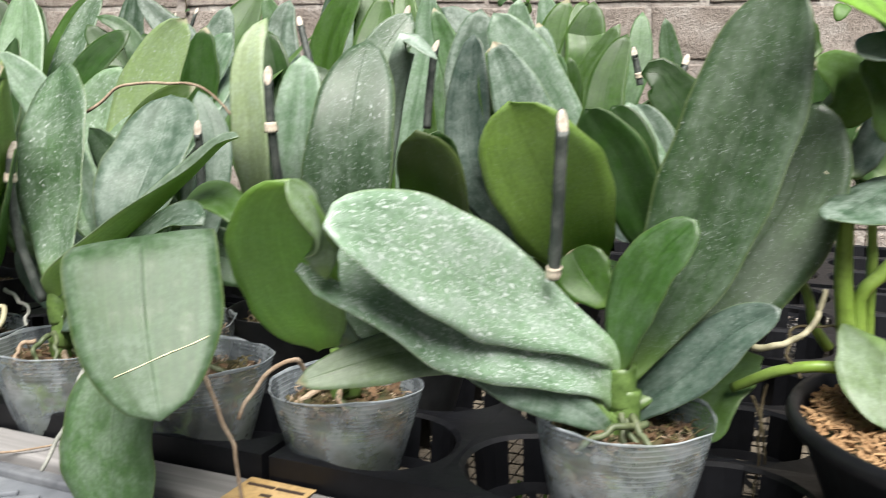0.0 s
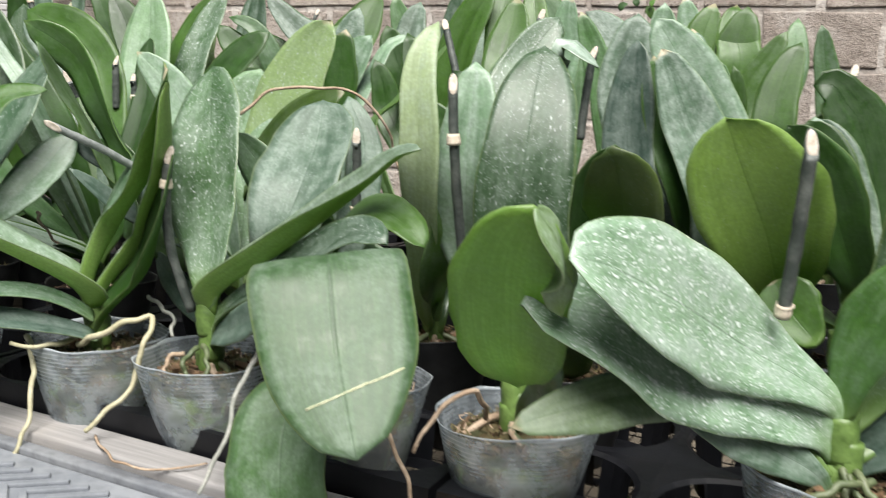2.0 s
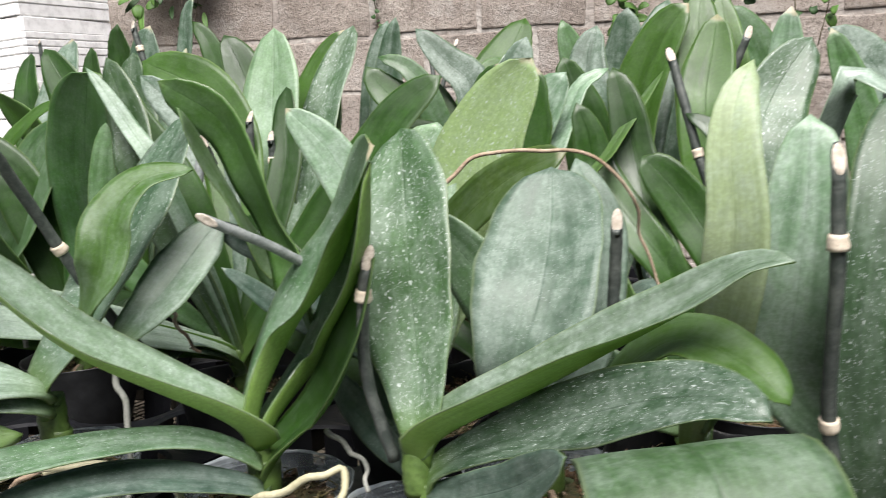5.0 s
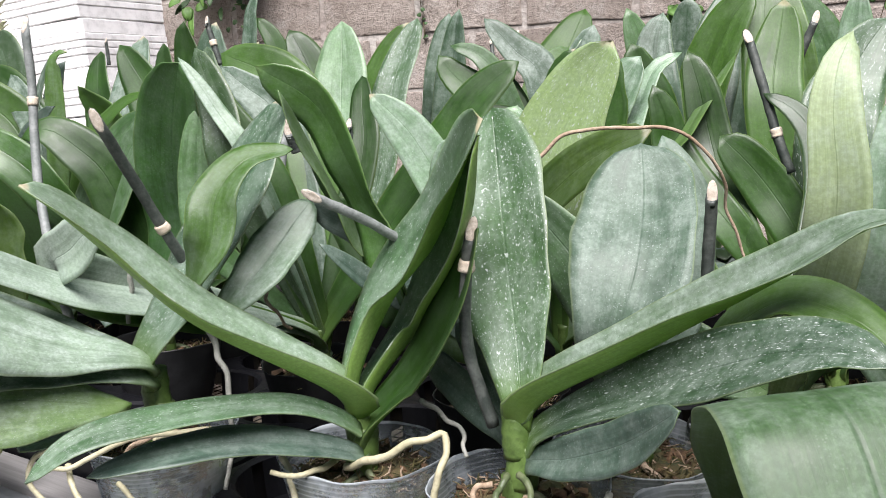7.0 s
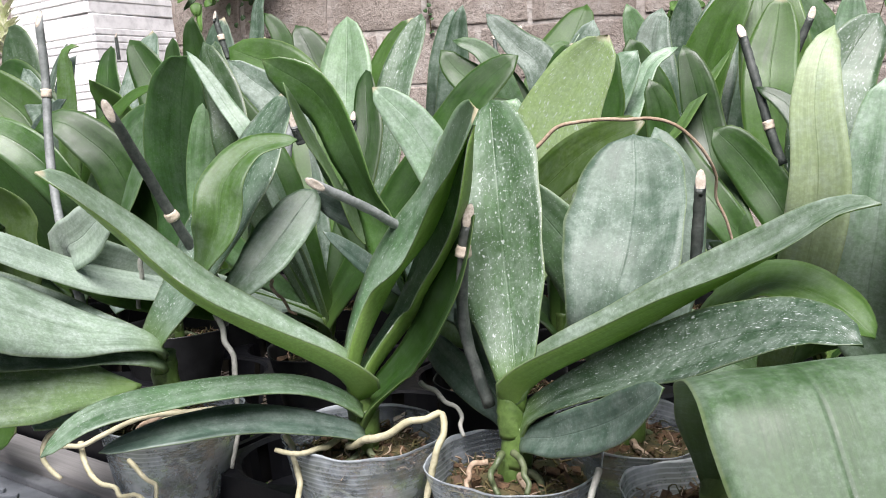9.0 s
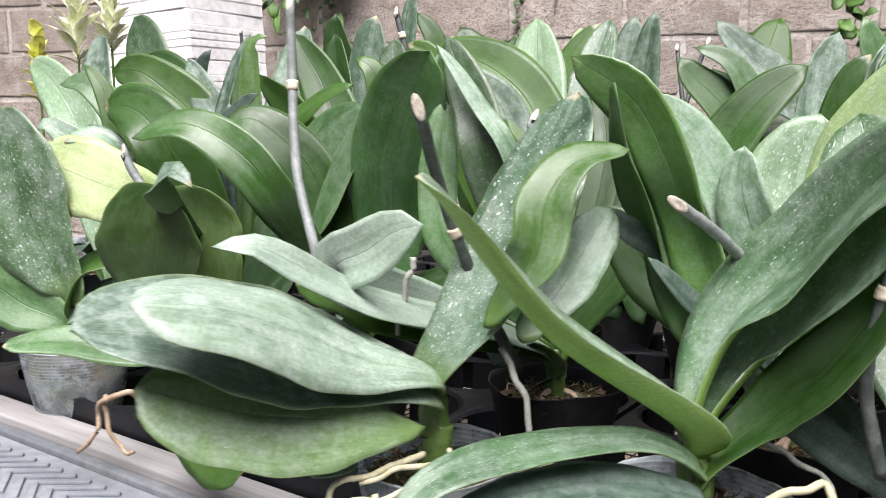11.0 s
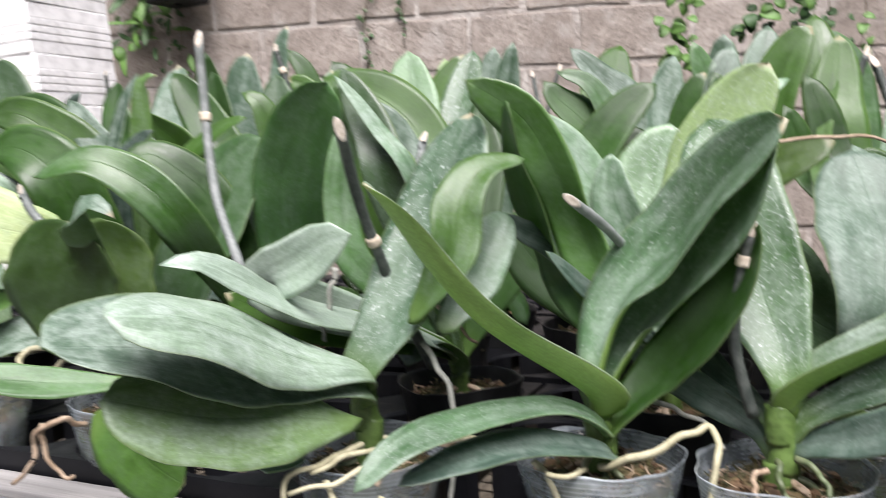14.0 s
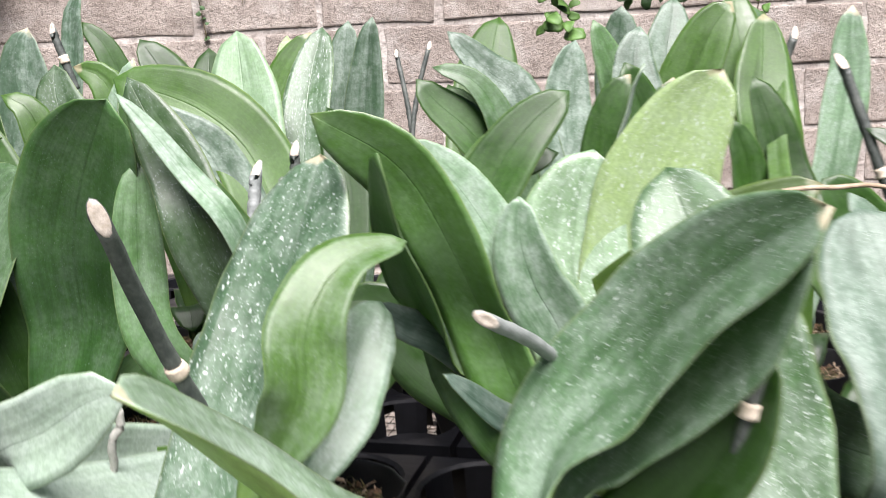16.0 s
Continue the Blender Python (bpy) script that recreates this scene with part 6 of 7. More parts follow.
orchid = potted_orchid(0.018, 1.722, "potted orchid with upright dark green strap leaves", 0.165, dark=True)
leaf(orchid, "pale", 0.055, (0, -1, 0.1), (0.018, 1.722, 0.155), (0.088, 1.750, 0.481), (0.087, 1.750, 0.508), (0.087, 1.750, 0.530), (0.089, 1.750, 0.553))
leaf(orchid, "green", 0.074, (0, -1, 0.1), (0.018, 1.722, 0.155), (-0.024, 1.817, 0.531), (-0.023, 1.833, 0.562), (-0.022, 1.850, 0.592))
leaf(orchid, "green", 0.075, (0, -1, 0.1), (0.018, 1.722, 0.155), (-0.009, 1.750, 0.419), (-0.009, 1.767, 0.460), (-0.004, 1.783, 0.502), (0.000, 1.800, 0.552))
low_leaves(orchid, 3)

orchid = potted_orchid(-0.371, 1.772, "potted orchid with upright bright yellow-green strap leaves", 0.165, dark=True)
leaf(orchid, "green", 0.098, (0, -1, 0.1), (-0.371, 1.772, 0.155), (-0.342, 1.950, 0.475), (-0.327, 2.000, 0.529), (-0.309, 2.050, 0.585))
leaf(orchid, "lime", 0.065, (0.1, -1, 0.2), (-0.371, 1.772, 0.155), (-0.328, 1.800, 0.448), (-0.320, 1.817, 0.476), (-0.310, 1.833, 0.496), (-0.296, 1.850, 0.509))
low_leaves(orchid, 3)

orchid = potted_orchid(-0.135, 1.774, "potted orchid with upright dusty grey-green strap leaves", 0.165, dark=True)
leaf(orchid, "dark", 0.070, (0.3, -0.9, 0.2), (-0.135, 1.774, 0.155), (-0.165, 1.700, 0.428), (-0.174, 1.700, 0.452), (-0.183, 1.700, 0.477), (-0.191, 1.700, 0.500))
leaf(orchid, "grey", 0.068, (0, -1, 0.1), (-0.135, 1.774, 0.155), (-0.162, 1.750, 0.432), (-0.165, 1.760, 0.474), (-0.164, 1.770, 0.508), (-0.154, 1.780, 0.544))
leaf(orchid, "green", 0.078, (-0.4, -0.9, 0.1), (-0.135, 1.774, 0.155), (-0.093, 1.800, 0.474), (-0.079, 1.800, 0.509), (-0.060, 1.800, 0.543), (-0.037, 1.800, 0.570))
leaf(orchid, "mid", 0.059, (0.3, -0.9, 0.2), (-0.135, 1.774, 0.155), (-0.177, 1.800, 0.462), (-0.186, 1.800, 0.500), (-0.196, 1.800, 0.529), (-0.206, 1.800, 0.557))
leaf(orchid, "greydk", 0.080, (0, -1, 0.1), (-0.135, 1.774, 0.155), (-0.087, 1.917, 0.515), (-0.077, 1.933, 0.553), (-0.069, 1.950, 0.593))
low_leaves(orchid, 2)

orchid = potted_orchid(0.507, 1.800, "potted orchid with upright dusty grey-green strap leaves", 0.165, dark=True)
leaf(orchid, "mid", 0.041, (0, -1, 0.1), (0.507, 1.800, 0.155), (0.478, 1.800, 0.443), (0.472, 1.800, 0.470), (0.469, 1.800, 0.493), (0.465, 1.800, 0.513))
low_leaves(orchid, 4)

orchid = potted_orchid(-1.504, 1.832, "potted orchid with upright dusty grey-green strap leaves", 0.165, dark=True)
leaf(orchid, "grey", 0.088, (0, -1, 0.1), (-1.504, 1.832, 0.155), (-1.564, 1.917, 0.535), (-1.575, 1.933, 0.560), (-1.587, 1.950, 0.585))
low_leaves(orchid, 4)

orchid = potted_orchid(-0.684, 1.847, "potted orchid with upright dark green strap leaves", 0.165, dark=True)
leaf(orchid, "palestripe", 0.100, (0, -1, 0.1), (-0.684, 1.847, 0.155), (-0.632, 1.730, 0.370), (-0.637, 1.750, 0.448), (-0.642, 1.770, 0.505), (-0.648, 1.790, 0.566))
leaf(orchid, "limespeck", 0.062, (0.1, -1, 0.1), (-0.684, 1.847, 0.155), (-0.622, 1.900, 0.412), (-0.620, 1.917, 0.474), (-0.615, 1.933, 0.526), (-0.614, 1.950, 0.569))
leaf(orchid, "dark", 0.079, (0, -1, 0.1), (-0.684, 1.847, 0.155), (-0.711, 1.900, 0.412), (-0.720, 1.917, 0.474), (-0.724, 1.933, 0.517), (-0.725, 1.950, 0.558))
leaf(orchid, "dark", 0.084, (0.4, -0.9, 0.1), (-0.684, 1.847, 0.155), (-0.743, 1.900, 0.453), (-0.766, 1.907, 0.494), (-0.789, 1.913, 0.537), (-0.813, 1.920, 0.574))
leaf(orchid, "green", 0.074, (-0.3, -0.95, 0.1), (-0.684, 1.847, 0.155), (-0.622, 1.850, 0.451), (-0.610, 1.860, 0.491), (-0.593, 1.870, 0.530), (-0.570, 1.880, 0.568))
leaf(orchid, "green", 0.064, (0.3, -0.9, 0.2), (-0.684, 1.847, 0.155), (-0.801, 1.800, 0.458), (-0.811, 1.800, 0.497), (-0.826, 1.800, 0.522), (-0.857, 1.800, 0.535))
low_leaves(orchid, 2)

orchid = potted_orchid(-1.175, 1.852, "potted orchid with upright dark green strap leaves", 0.165, dark=True)
leaf(orchid, "dark", 0.068, (0, -1, 0.1), (-1.175, 1.852, 0.155), (-1.218, 1.900, 0.453), (-1.233, 1.917, 0.498), (-1.241, 1.933, 0.533), (-1.246, 1.950, 0.562))
low_leaves(orchid, 4)

orchid = potted_orchid(-1.369, 1.875, "potted orchid with upright dusty grey-green strap leaves", 0.165, dark=True)
leaf(orchid, "speck", 0.110, (0, -1, 0.1), (-1.369, 1.875, 0.155), (-1.446, 1.917, 0.534), (-1.476, 1.933, 0.581), (-1.506, 1.950, 0.616))
leaf(orchid, "slate", 0.045, (0.5, -0.8, 0.2), (-1.369, 1.875, 0.155), (-1.329, 1.900, 0.475), (-1.316, 1.900, 0.509), (-1.303, 1.900, 0.531), (-1.290, 1.900, 0.544))
low_leaves(orchid, 3)

orchid = potted_orchid(0.317, 1.900, "potted orchid with upright dusty grey-green strap leaves", 0.165, dark=True)
leaf(orchid, "pale", 0.069, (0, -1, 0.1), (0.317, 1.900, 0.155), (0.288, 1.900, 0.474), (0.281, 1.900, 0.508), (0.273, 1.900, 0.542), (0.265, 1.900, 0.565))
low_leaves(orchid, 4)

orchid = potted_orchid(0.078, 1.904, "potted orchid with upright bright yellow-green strap leaves", 0.165, dark=True)
leaf(orchid, "limegreen", 0.060, (0, -1, 0.1), (0.078, 1.904, 0.155), (0.023, 1.917, 0.507), (0.015, 1.933, 0.553), (0.007, 1.950, 0.598))
leaf(orchid, "mid", 0.065, (0.4, -0.9, 0.1), (0.078, 1.904, 0.155), (0.068, 1.950, 0.472), (0.056, 1.950, 0.518), (0.036, 1.950, 0.554), (0.017, 1.950, 0.579))
low_leaves(orchid, 3)

orchid = potted_orchid(-0.536, 1.916, "potted orchid with upright dusty grey-green strap leaves", 0.165, dark=True)
leaf(orchid, "greydk", 0.064, (0, -1, 0.1), (-0.536, 1.916, 0.155), (-0.542, 1.950, 0.455), (-0.538, 1.957, 0.507), (-0.534, 1.963, 0.548), (-0.528, 1.970, 0.587))
leaf(orchid, "greydk", 0.059, (0, -1, 0.1), (-0.536, 1.916, 0.155), (-0.499, 1.900, 0.503), (-0.495, 1.900, 0.532), (-0.493, 1.900, 0.556), (-0.488, 1.900, 0.585))
low_leaves(orchid, 3)

orchid = potted_orchid(-0.999, 1.983, "potted orchid with upright dusty grey-green strap leaves", 0.165, dark=True)
leaf(orchid, "grey", 0.093, (0, -1, 0.1), (-0.999, 1.983, 0.155), (-0.991, 1.950, 0.532), (-0.989, 1.950, 0.575), (-0.980, 1.950, 0.602))
leaf(orchid, "grey", 0.050, (-0.3, -0.9, 0.1), (-0.999, 1.983, 0.155), (-0.936, 2.000, 0.580), (-0.932, 2.000, 0.624), (-0.918, 2.000, 0.654))
leaf(orchid, "dark", 0.080, (0, -1, 0.1), (-0.999, 1.983, 0.155), (-1.083, 2.000, 0.571), (-1.085, 2.000, 0.593), (-1.082, 2.000, 0.614))
low_leaves(orchid, 3)

orchid = potted_orchid(-0.801, 2.000, "potted orchid with upright dark green strap leaves", 0.165, dark=True)
leaf(orchid, "dark", 0.050, (0.4, -0.9, 0.1), (-0.801, 2.000, 0.155), (-0.886, 2.000, 0.562), (-0.904, 2.000, 0.590), (-0.925, 2.000, 0.610))
low_leaves(orchid, 4)

orchid = potted_orchid(-0.100, 2.025, "potted orchid with upright dusty grey-green strap leaves", 0.165, dark=True)
leaf(orchid, "greydk", 0.085, (0, -1, 0.1), (-0.100, 2.025, 0.155), (-0.142, 2.000, 0.497), (-0.140, 2.000, 0.527), (-0.137, 2.000, 0.556), (-0.133, 2.000, 0.589))
leaf(orchid, "greydk", 0.082, (0, -1, 0.1), (-0.100, 2.025, 0.155), (-0.053, 2.050, 0.500), (-0.054, 2.050, 0.530), (-0.055, 2.050, 0.560), (-0.054, 2.050, 0.587))
low_leaves(orchid, 3)


# ---- big black pot with a lime-stemmed foliage plant and wood-chip mulch ----
fol = thing("foliage_plant", (0.66, 0.99, DECK), "lime-stemmed foliage plant with heart leaves in black pot", "potted plant")
bm = bmesh.new()
prof = [(0.05, 0.002), (0.105, 0.0), (0.112, 0.01), (0.132, 0.06), (0.153, 0.112), (0.161, 0.115), (0.164, 0.122), (0.161, 0.129), (0.155, 0.128), (0.15, 0.112), (0.128, 0.058), (0.108, 0.012), (0.05, 0.008)]
lathe(bm, prof, 56)
part("black_pot", bm, M_TRAY, fol, "black plastic nursery pot")
bm = bmesh.new()
rings = lathe(bm, [(0.13, 0.07), (0.15, 0.111), (0.11, 0.116), (0.06, 0.118), (0.016, 0.12)], 40)
bm.faces.new(rings[-1])
part("potting_mix", bm, M_MOSS, fol)
bm = bmesh.new()
r = random.Random(3)
for i in range(4600):
    a, d = r.uniform(0, 6.28), 0.148 * r.random() ** 0.5
    c = Vector((d * math.cos(a), d * math.sin(a), 0.117 + r.uniform(-0.001, 0.007)))
    t = Euler((r.uniform(-0.5, 0.5), r.uniform(-0.5, 0.5), r.uniform(0, 6.28)))
    q = [Vector((x * r.uniform(0.002, 0.0065), y * r.uniform(0.0005, 0.0015), z * 0.0006)) for x in (-1, 1) for y in (-1, 1) for z in (-1, 1)]
    vs = []
    for p in q:
        p = p.copy()
        p.rotate(t)
        vs.append(bm.verts.new(c + p))
    for f in ((0, 1, 3, 2), (4, 6, 7, 5), (0, 4, 5, 1), (2, 3, 7, 6), (0, 2, 6, 4), (1, 5, 7, 3)):
        bm.faces.new([vs[k] for k in f])
part("mulch", bm, M_MULCH, fol, "shredded light-brown wood chips", smooth=False, kind="stuff")


def petiole(plant, radius, *pts):
    o = plant.matrix_world.translation
    bm = bmesh.new()
    tube(bm, [Vector(p) - o for p in pts], radius, 10, 20, 0.8, 0.02, 5)
    return part("petiole", bm, M_PETIOLE, plant, "smooth lime-green leaf stalk")


petiole(fol, 0.0085, (0.565, 1.080, 0.167), (0.555, 1.070, 0.199), (0.549, 1.070, 0.248), (0.548, 1.070, 0.292))
petiole(fol, 0.005, (0.558, 1.120, 0.165), (0.544, 1.120, 0.185), (0.535, 1.120, 0.216), (0.514, 1.120, 0.248))
petiole(fol, 0.007, (0.570, 1.080, 0.178), (0.568, 1.080, 0.225), (0.583, 1.080, 0.243), (0.610, 1.080, 0.279))
petiole(fol, 0.005, (0.584, 1.100, 0.167), (0.582, 1.100, 0.214), (0.581, 1.100, 0.254), (0.577, 1.100, 0.294))
petiole(fol, 0.0055, (0.568, 1.050, 0.162), (0.538, 1.040, 0.172), (0.500, 1.050, 0.164), (0.466, 1.070, 0.140))
leaf(fol, "grey", 0.06, (0.0, -0.4, 0.9), (0.615, 1.120, 0.320), (0.580, 1.080, 0.313), (0.545, 1.030, 0.306), (0.511, 0.990, 0.301), base=0.8, widest=0.35, point=1.7, fold=-0.2, label="grey-green heart leaf")
leaf(fol, "midlime", 0.075, (0.1, -0.85, 0.5), (0.582, 1.060, 0.184), (0.567, 1.020, 0.177), (0.560, 0.990, 0.163), (0.558, 0.970, 0.147), base=0.75, widest=0.3, point=1.4, fold=0.05, label="dusty heart leaf hanging over the mulch")
leaf(fol, "brightlime", 0.06, (-0.2, -0.8, 0.55), (0.612, 1.100, 0.414), (0.558, 1.050, 0.445), (0.514, 1.000, 0.463), (0.476, 0.980, 0.471), base=0.8, widest=0.4, point=1.5, fold=0.1, label="bright yellow-green leaf blade")
leaf(fol, "sunyellow", 0.03, (0, -0.6, 0.8), (0.607, 1.120, 0.438), (0.586, 1.100, 0.450), (0.566, 1.080, 0.458), (0.547, 1.060, 0.461), base=0.6, widest=0.4, label="yellow leaf edge")
leaf(fol, "white", 0.034, (0, -0.85, 0.5), (0.599, 1.080, 0.427), (0.576, 1.060, 0.427), (0.553, 1.040, 0.427), (0.531, 1.020, 0.423), base=0.8, widest=0.4, fold=0.0, label="pale curled leaf tip")
leaf(fol, "limegreen", 0.06, (-0.3, -0.9, 0.4), (0.574, 1.160, 0.369), (0.562, 1.140, 0.389), (0.546, 1.120, 0.408), (0.520, 1.100, 0.417), base=0.8, widest=0.4, fold=0.1, point=1.6)
leaf(fol, "limegreen", 0.06, (0.2, -0.9, 0.4), (0.605, 1.100, 0.353), (0.585, 1.090, 0.381), (0.567, 1.080, 0.404), (0.550, 1.070, 0.417), base=0.8, widest=0.4, fold=0.1, point=1.6)
leaf(fol, "dark", 0.05, (0, -0.9, 0.4), (0.616, 1.200, 0.314), (0.593, 1.200, 0.335), (0.576, 1.200, 0.351), (0.560, 1.200, 0.361), base=0.6)
leaf(fol, "dark", 0.06, (0, -0.9, 0.4), (0.630, 1.200, 0.271), (0.615, 1.200, 0.320), (0.605, 1.200, 0.347), (0.591, 1.200, 0.362), base=0.6)
leaf(fol, "slate", 0.03, (0, -0.9, 0.4), (0.574, 1.160, 0.317), (0.587, 1.160, 0.338), (0.595, 1.160, 0.359), (0.602, 1.160, 0.380), base=0.6)
leaf(fol, "limegreen", 0.06, (-0.5, -0.8, 0.2), (0.486, 1.130, 0.151), (0.467, 1.100, 0.138), (0.454, 1.080, 0.122), (0.444, 1.060, 0.092), base=0.6, widest=0.4, point=1.6, label="yellow-green leaf hanging by the pot")
leaf(fol, "green", 0.05, (0.2, -0.9, 0.3), (0.619, 1.500, 0.436), (0.607, 1.500, 0.457), (0.599, 1.500, 0.471), (0.591, 1.500, 0.485), base=0.6)
leaf(fol, "dark", 0.07, (0.1, -0.9, 0.3), (0.634, 1.500, 0.343), (0.621, 1.500, 0.372), (0.615, 1.500, 0.400), (0.610, 1.500, 0.422), base=0.6)
root(fol, 0.0035, (0.474, 1.040, 0.186), (0.494, 1.030, 0.191), (0.513, 1.030, 0.205), (0.520, 1.030, 0.222), (0.525, 1.030, 0.239), mat=M_ROOT)
root(fol, 0.0018, (0.514, 1.040, 0.161), (0.506, 1.050, 0.177), (0.509, 1.060, 0.194), (0.546, 1.080, 0.196), (0.565, 1.080, 0.187), mat=M_TWIG)
root(fol, 0.0016, (0.492, 1.060, 0.148), (0.487, 1.060, 0.117), (0.493, 1.070, 0.076), (0.490, 1.070, 0.038), mat=M_TWIG)
root(fol, 0.0016, (0.481, 1.060, 0.137), (0.491, 1.060, 0.112), (0.498, 1.070, 0.071), mat=M_TWIG)
for k in range(9):
    a = 0.7 * k
    root(fol, 0.003, Vector((0.62, 1.05, 0.15)) + Vector((0.02 * math.cos(a), 0.02 * math.sin(a), 0.05)), Vector((0.62, 1.05, 0.15)) + Vector((0.035 * math.cos(a + 0.5), 0.035 * math.sin(a + 0.5), 0.02)), Vector((0.62, 1.05, 0.14)) + Vector((0.05 * math.cos(a + 0.8), 0.05 * math.sin(a + 0.8), 0.0)), mat=M_BARK)
# ---- stack of white ribbed planters behind the orchids ----
def square_mesh(name, rows):
    """A square tube from rows of (half side, height), with cut corners."""
    bm = bmesh.new()
    rings = []
    for h, z in rows:
        h, c = h * 1.36, 0.008
        rings.append([bm.verts.new((x, y, z)) for x, y in ((h - c, -h), (h, c - h), (h, h - c), (h - c, h), (c - h, h), (-h, h - c), (-h, c - h), (c - h, -h))])
    for a, b in zip(rings, rings[1:]):
        for i in range(8):
            bm.faces.new((a[i], a[(i + 1) % 8], b[(i + 1) % 8], b[i]))
    bm.faces.new(rings[-1])
    bm.faces.new(rings[0][::-1])
    me = bpy.data.meshes.new(name)
    bm.to_mesh(me)
    bm.free()
    me.materials.append(M_WHITE)
    return me


PLANTER = square_mesh("body", [(0.1262, 0.0), (0.1275, 0.003), (0.1278, 0.034), (0.1262, 0.0345), (0.1262, 0.1), (0.1278, 0.1005), (0.1275, 0.1385), (0.1262, 0.1405)])
LIP = square_mesh("rim", [(0.1265, 0.0), (0.1284, 0.0008), (0.1288, 0.003), (0.1288, 0.0165), (0.1284, 0.0187), (0.1265, 0.0195)])
STACK = pose(-1.999, 2.85, DECK, 0.8, -3.2, 0)
for i in range(8):
    p = thing("planter", (0, 0, 0), "white ribbed square plastic planter in a leaning stack", "planter", "stacked planters")
    p.matrix_world = STACK @ pose(0, 0, 0.1425 * i, 0, 0, 81 + (i * 37 % 5) * 0.5)
    share("body", PLANTER, p)
    for z in (0.0365, 0.058, 0.0795):
        share("rim", LIP, p, Matrix.Translation((0, 0, z)))


# ---- climbing and hanging plants before the wall ----
def small_leaf(mat, w, l, round_=2.2, base=0.55, widest=0.42):
    bm = bmesh.new()
    blade(bm, [(0, 0, 0), (0, l * 0.4, 0.006), (0, l * 0.75, 0.004), (0, l, -0.004)], w, (0, 0, 1), fold=0.18, base=base, widest=widest, thick=0.0006, n=8, across=4, point=round_, mats=(0, 0))
    me = bpy.data.meshes.new("vine_leaf")
    bm.to_mesh(me)
    bm.free()
    me.materials.append(mat)
    me.shade_smooth()
    return me


VINE = [small_leaf(M_VINE, 0.042, 0.056, 1.5, 0.4, 0.36), small_leaf(M_VINE, 0.034, 0.046, 1.6, 0.4, 0.4)]
VINE_DK = [small_leaf(M_VINE_DARK, 0.034, 0.04), small_leaf(M_VINE_DARK, 0.026, 0.03)]
STRAP = [small_leaf(M_VINE, 0.028, 0.11, 1.6, 0.3), small_leaf(M_VINE_DARK, 0.026, 0.1, 1.6, 0.3)]
VARIEG = [small_leaf(M_VARIEG, 0.026, 0.085, 1.3, 0.3), small_leaf(M_VARIEG_Y, 0.04, 0.062, 1.5, 0.4)]


def vine(label, pts, count, leaves, spread, seed, size=1.0, twig=0.0016):
    """A strand with leaves that turn to the light."""
    o = thing("hanging_vine", pts[0], label, "vine", "vines on the wall")
    r = random.Random(seed)
    bm = bmesh.new()
    line = tube(bm, [Vector(p) - Vector(pts[0]) for p in pts], twig, 6, 30, 0.6, 0.3, seed)
    part("twig", bm, M_TWIG, o)
    for i in range(count):
        p = line[r.randrange(2, 31)] + Vector((r.uniform(-1, 1) * spread, r.uniform(-1, 0.3) * spread * 0.5, r.uniform(-0.015, 0.015)))
        turn = Matrix.Rotation(radians(r.uniform(-45, 45)), 4, "Z") @ Matrix.Rotation(radians(r.uniform(35, 85)), 4, "X") @ Matrix.Rotation(radians(r.uniform(90, 270)), 4, "Z")
        m = Matrix.Translation(p) @ turn @ Matrix.Scale(size * r.uniform(0.6, 1.2), 4)
        share("vine_leaf", r.choice(leaves), o, m)
    return o


vine("hanging vine with rounded bright green leaves", [(-0.200, 2.44, 1.25), (-0.185, 2.43, 0.9), (-0.160, 2.42, 0.72), (-0.172, 2.42, 0.58)], 96, VINE, 0.05, 1, 0.72)
vine("tangled dark green vine hanging before the wall", [(0.080, 2.44, 1.25), (0.075, 2.43, 0.95), (0.062, 2.42, 0.8), (0.030, 2.42, 0.65)], 170, VINE + VINE_DK + VINE_DK, 0.075, 3, 0.75)
vine("tangled dark green vine hanging before the wall", [(0.15, 2.44, 1.25), (0.17, 2.43, 0.9), (0.14, 2.42, 0.75), (0.15, 2.42, 0.6)], 40, VINE_DK, 0.05, 4, 0.8)
vine("thin pale vine with small leaves", [(0.225, 2.44, 1.25), (0.195, 2.4, 0.8), (0.21, 2.4, 0.65), (0.19, 2.4, 0.54)], 26, VINE, 0.025, 5, 0.5)
vine("thin pale vine with small leaves", [(0.33, 2.44, 1.25), (0.32, 2.4, 0.85), (0.34, 2.4, 0.62)], 20, VINE, 0.03, 6, 0.55)
vine("thin dark vine creeping down the block wall", [(-1.15, 3.652, 1.5), (-1.162, 3.642, 1.06), (-1.196, 3.642, 0.92), (-1.179, 3.642, 0.7)], 40, VINE_DK, 0.02, 7, 0.6, 0.003)
vine("thin dark vine creeping down the block wall", [(-1.03, 3.652, 1.5), (-1.037, 3.642, 1.07), (-1.046, 3.642, 0.92), (-1.05, 3.642, 0.8)], 18, VINE_DK, 0.016, 8, 0.55, 0.002)
vine("leafy green climber beside the white planters", [(-2.09, 3.652, 1.5), (-2.085, 3.6, 1.17), (-2.065, 3.59, 1.04), (-2.1, 3.6, 0.88)], 110, STRAP + VINE, 0.09, 9, 1.1)
vine("leafy green climber beside the white planters", [(-1.95, 3.652, 1.4), (-1.93, 3.62, 1.1), (-1.914, 3.62, 0.93), (-1.94, 3.62, 0.78)], 34, VINE_DK + STRAP, 0.07, 10, 0.7)
vine("dark green climber beside the white planters", [(-2.98, 3.652, 1.5), (-2.97, 3.6, 1.23), (-2.945, 3.6, 1.05), (-2.9, 3.6, 0.86)], 90, VINE_DK + VINE, 0.06, 11, 1.2)
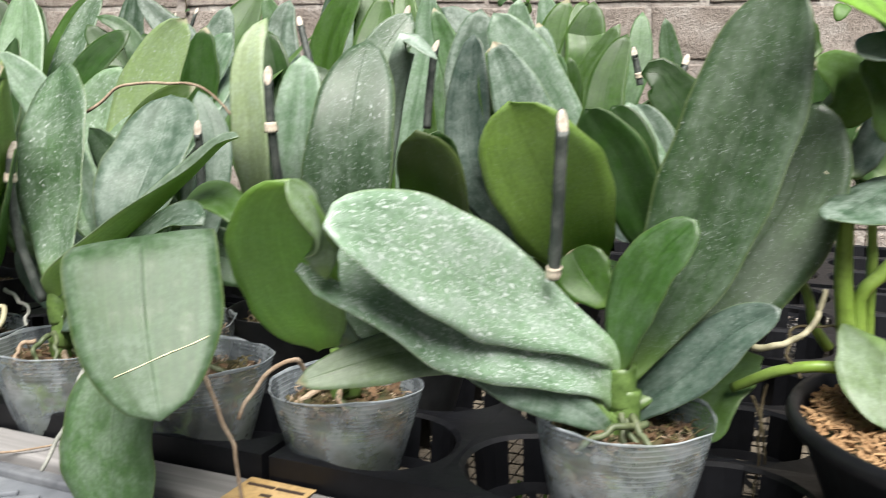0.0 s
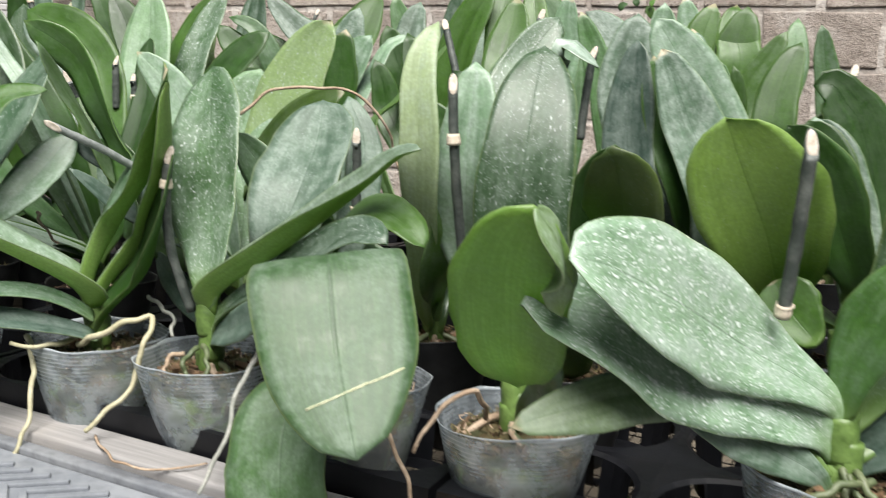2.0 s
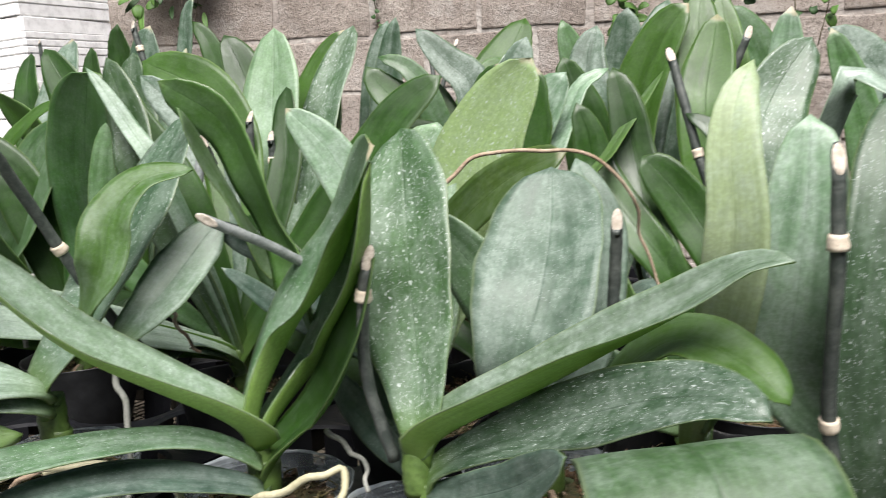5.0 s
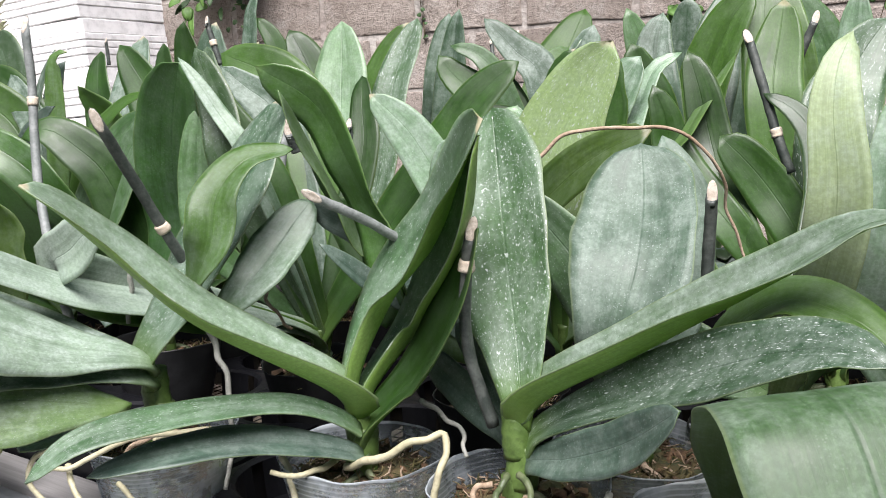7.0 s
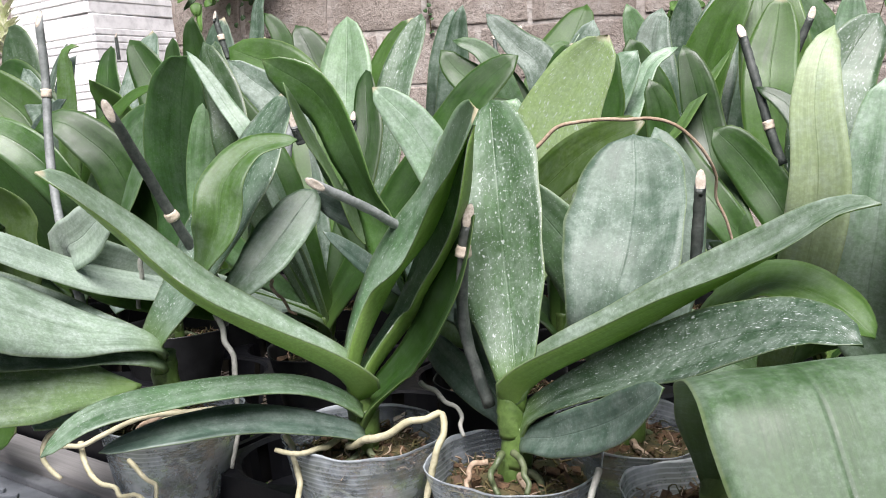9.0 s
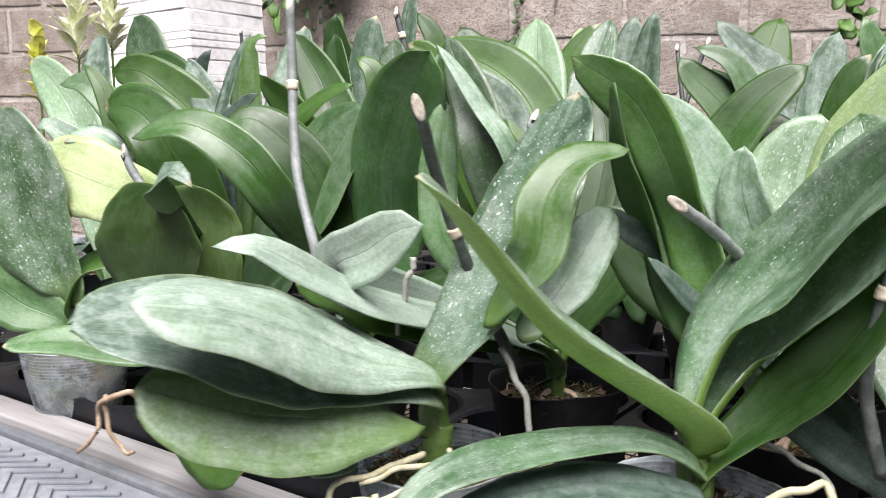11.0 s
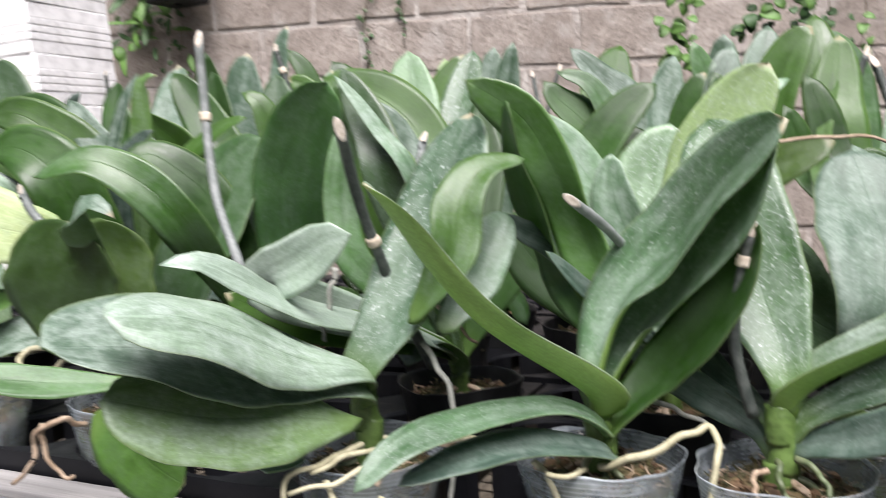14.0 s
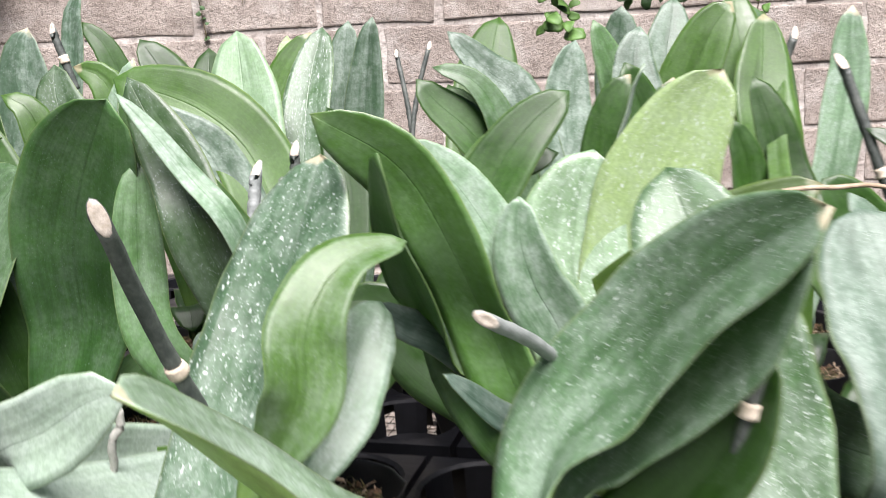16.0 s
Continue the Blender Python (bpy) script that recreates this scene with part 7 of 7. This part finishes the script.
vine("dark vine before the block wall", [(0.55, 2.44, 1.25), (0.56, 2.43, 0.95), (0.53, 2.43, 0.7)], 26, VINE_DK, 0.05, 12, 0.8)
vine("dark vine before the block wall", [(0.95, 2.44, 1.25), (0.93, 2.43, 0.9), (0.96, 2.43, 0.6)], 34, VINE + VINE_DK, 0.08, 13, 1.0)

# wire from which the free strands hang
wire = thing("overhead_wire", (0, 2.44, 1.25), "thin galvanised wire strung between two posts", "wire")
bm = bmesh.new()
tube(bm, [(-2.95, 0, 0.0), (-1, 0, -0.005), (0.2, 0, -0.008), (1.9, 0, 0.0)], 0.002, 6, 30)
part("wire", bm, M_WIRE, wire)
for x in (-2.95, 1.9):
    bm = bmesh.new()
    box(bm, (x - 0.025, 0.002, -2.03), (x + 0.025, 0.052, 0.06), 0.003)
    part("post", bm, M_WOOD, wire)

# black grow bag hung on the wall
bag = thing("hanging_pot", (-1.868, 3.5, 1.003), "square black plastic pot hung on the block wall", "pot", rot=24)
bm = bmesh.new()
lathe(bm, [(0.02, 0.0), (0.108, 0.0), (0.114, 0.004), (0.132, 0.17), (0.142, 0.172), (0.146, 0.205), (0.138, 0.206), (0.128, 0.17), (0.108, 0.02)], 4)
bmesh.ops.bevel(bm, geom=bm.edges[:], offset=0.0025, segments=2, affect="EDGES")
part("pot_body", bm, M_TRAY, bag, smooth=False)
bm = bmesh.new()
tube(bm, [(0.03, 0.1, 0.2), (0.05, 0.12, 0.3), (0.06, 0.142, 0.4)], 0.003, 6)
part("hook", bm, M_WIRE, bag)

# variegated plant at the far end of the bench
for (x, y, low, high), k in zip(((-1.830, 2.15, 0.564, 0.691), (-1.775, 2.20, 0.594, 0.678), (-1.899, 2.10, 0.475, 0.602)), (0, 0, 1)):
    v = thing("variegated_plant", (x, y, DECK + 0.006), ("variegated plant with cream and pale green leaves", "variegated plant with bright yellow leaves")[k], "potted plant", "variegated plants")
    share("pot", POT, v)
    share("potting_mix", MEDIA[0], v)
    r = random.Random(int(-100 * x))
    low, high = low - DECK - 0.03, high - DECK - 0.02
    bm = bmesh.new()
    tube(bm, [(0, 0, 0.07), (0.004, 0, 0.25), (0, 0, high)], 0.004, 8, 12, 0.6)
    part("stem", bm, M_STEM, v)
    for i in range(26):
        z = low + (high - low) * i / 25
        m = Matrix.LocRotScale((0, 0, z), Euler((radians(r.uniform(10, 40) + 40 * i / 25), 0, 2.4 * i)), Vector.Fill(3, r.uniform(0.75, 1.15) * (1.0, 0.8)[k]))
        share("variegated_leaf", VARIEG[k], v, m)

# hand-written plant tag on the rail
tag = thing("plant_tag", (0.076, 1.014, 0.0475), "small kraft-brown tag with dark ink lines on the rail", "tag")
tag.matrix_world = Matrix.Translation(tag.matrix_world.translation) @ pose(0, 0, 0, 0, 0, -14.6)
bm = bmesh.new()
box(bm, (-0.034, -0.05, 0), (0.034, 0.0, 0.0012), 0.0004)
part("card", bm, M_TAG, tag)
for x0, x1, y0 in ((-0.029, -0.001, -0.0125), (0.001, 0.029, -0.0125), (-0.006, 0.005, -0.0275)):
    bm = bmesh.new()
    box(bm, (x0, y0 - 0.0025, 0.0013), (x1, y0 + 0.0025, 0.0016), 0.0001)
    part("ink_line", bm, M_INK, tag)

# weeds on the ground below the bench
weeds = new("weeds")
bm = bmesh.new()
r = random.Random(31)
for i in range(700):
    c = on_bench(r.uniform(-2.2, 1.4), r.uniform(-0.1, 1.6), 0)
    c.z = -0.78
    a = r.uniform(0, 6.28)
    d = Vector((math.cos(a), math.sin(a), 0)) * r.uniform(0.02, 0.07)
    s = Vector((-d.y, d.x, 0)) * 0.22
    h = Vector((0, 0, r.uniform(0.05, 0.16)))
    bm.faces.new([bm.verts.new(c + q) for q in (-s, s, d * 0.6 + s * 0.9 + h, d + h * 0.9, d * 0.6 - s * 0.9 + h)])
weeds_mesh = bpy.data.meshes.new("weeds")
bm.to_mesh(weeds_mesh)
bm.free()
weeds_mesh.materials.append(M_VINE)
bpy.data.objects.remove(weeds)
weeds = tagged(new("weeds", weeds_mesh), "low green weeds on the earth under the bench", "weeds", kind="stuff")
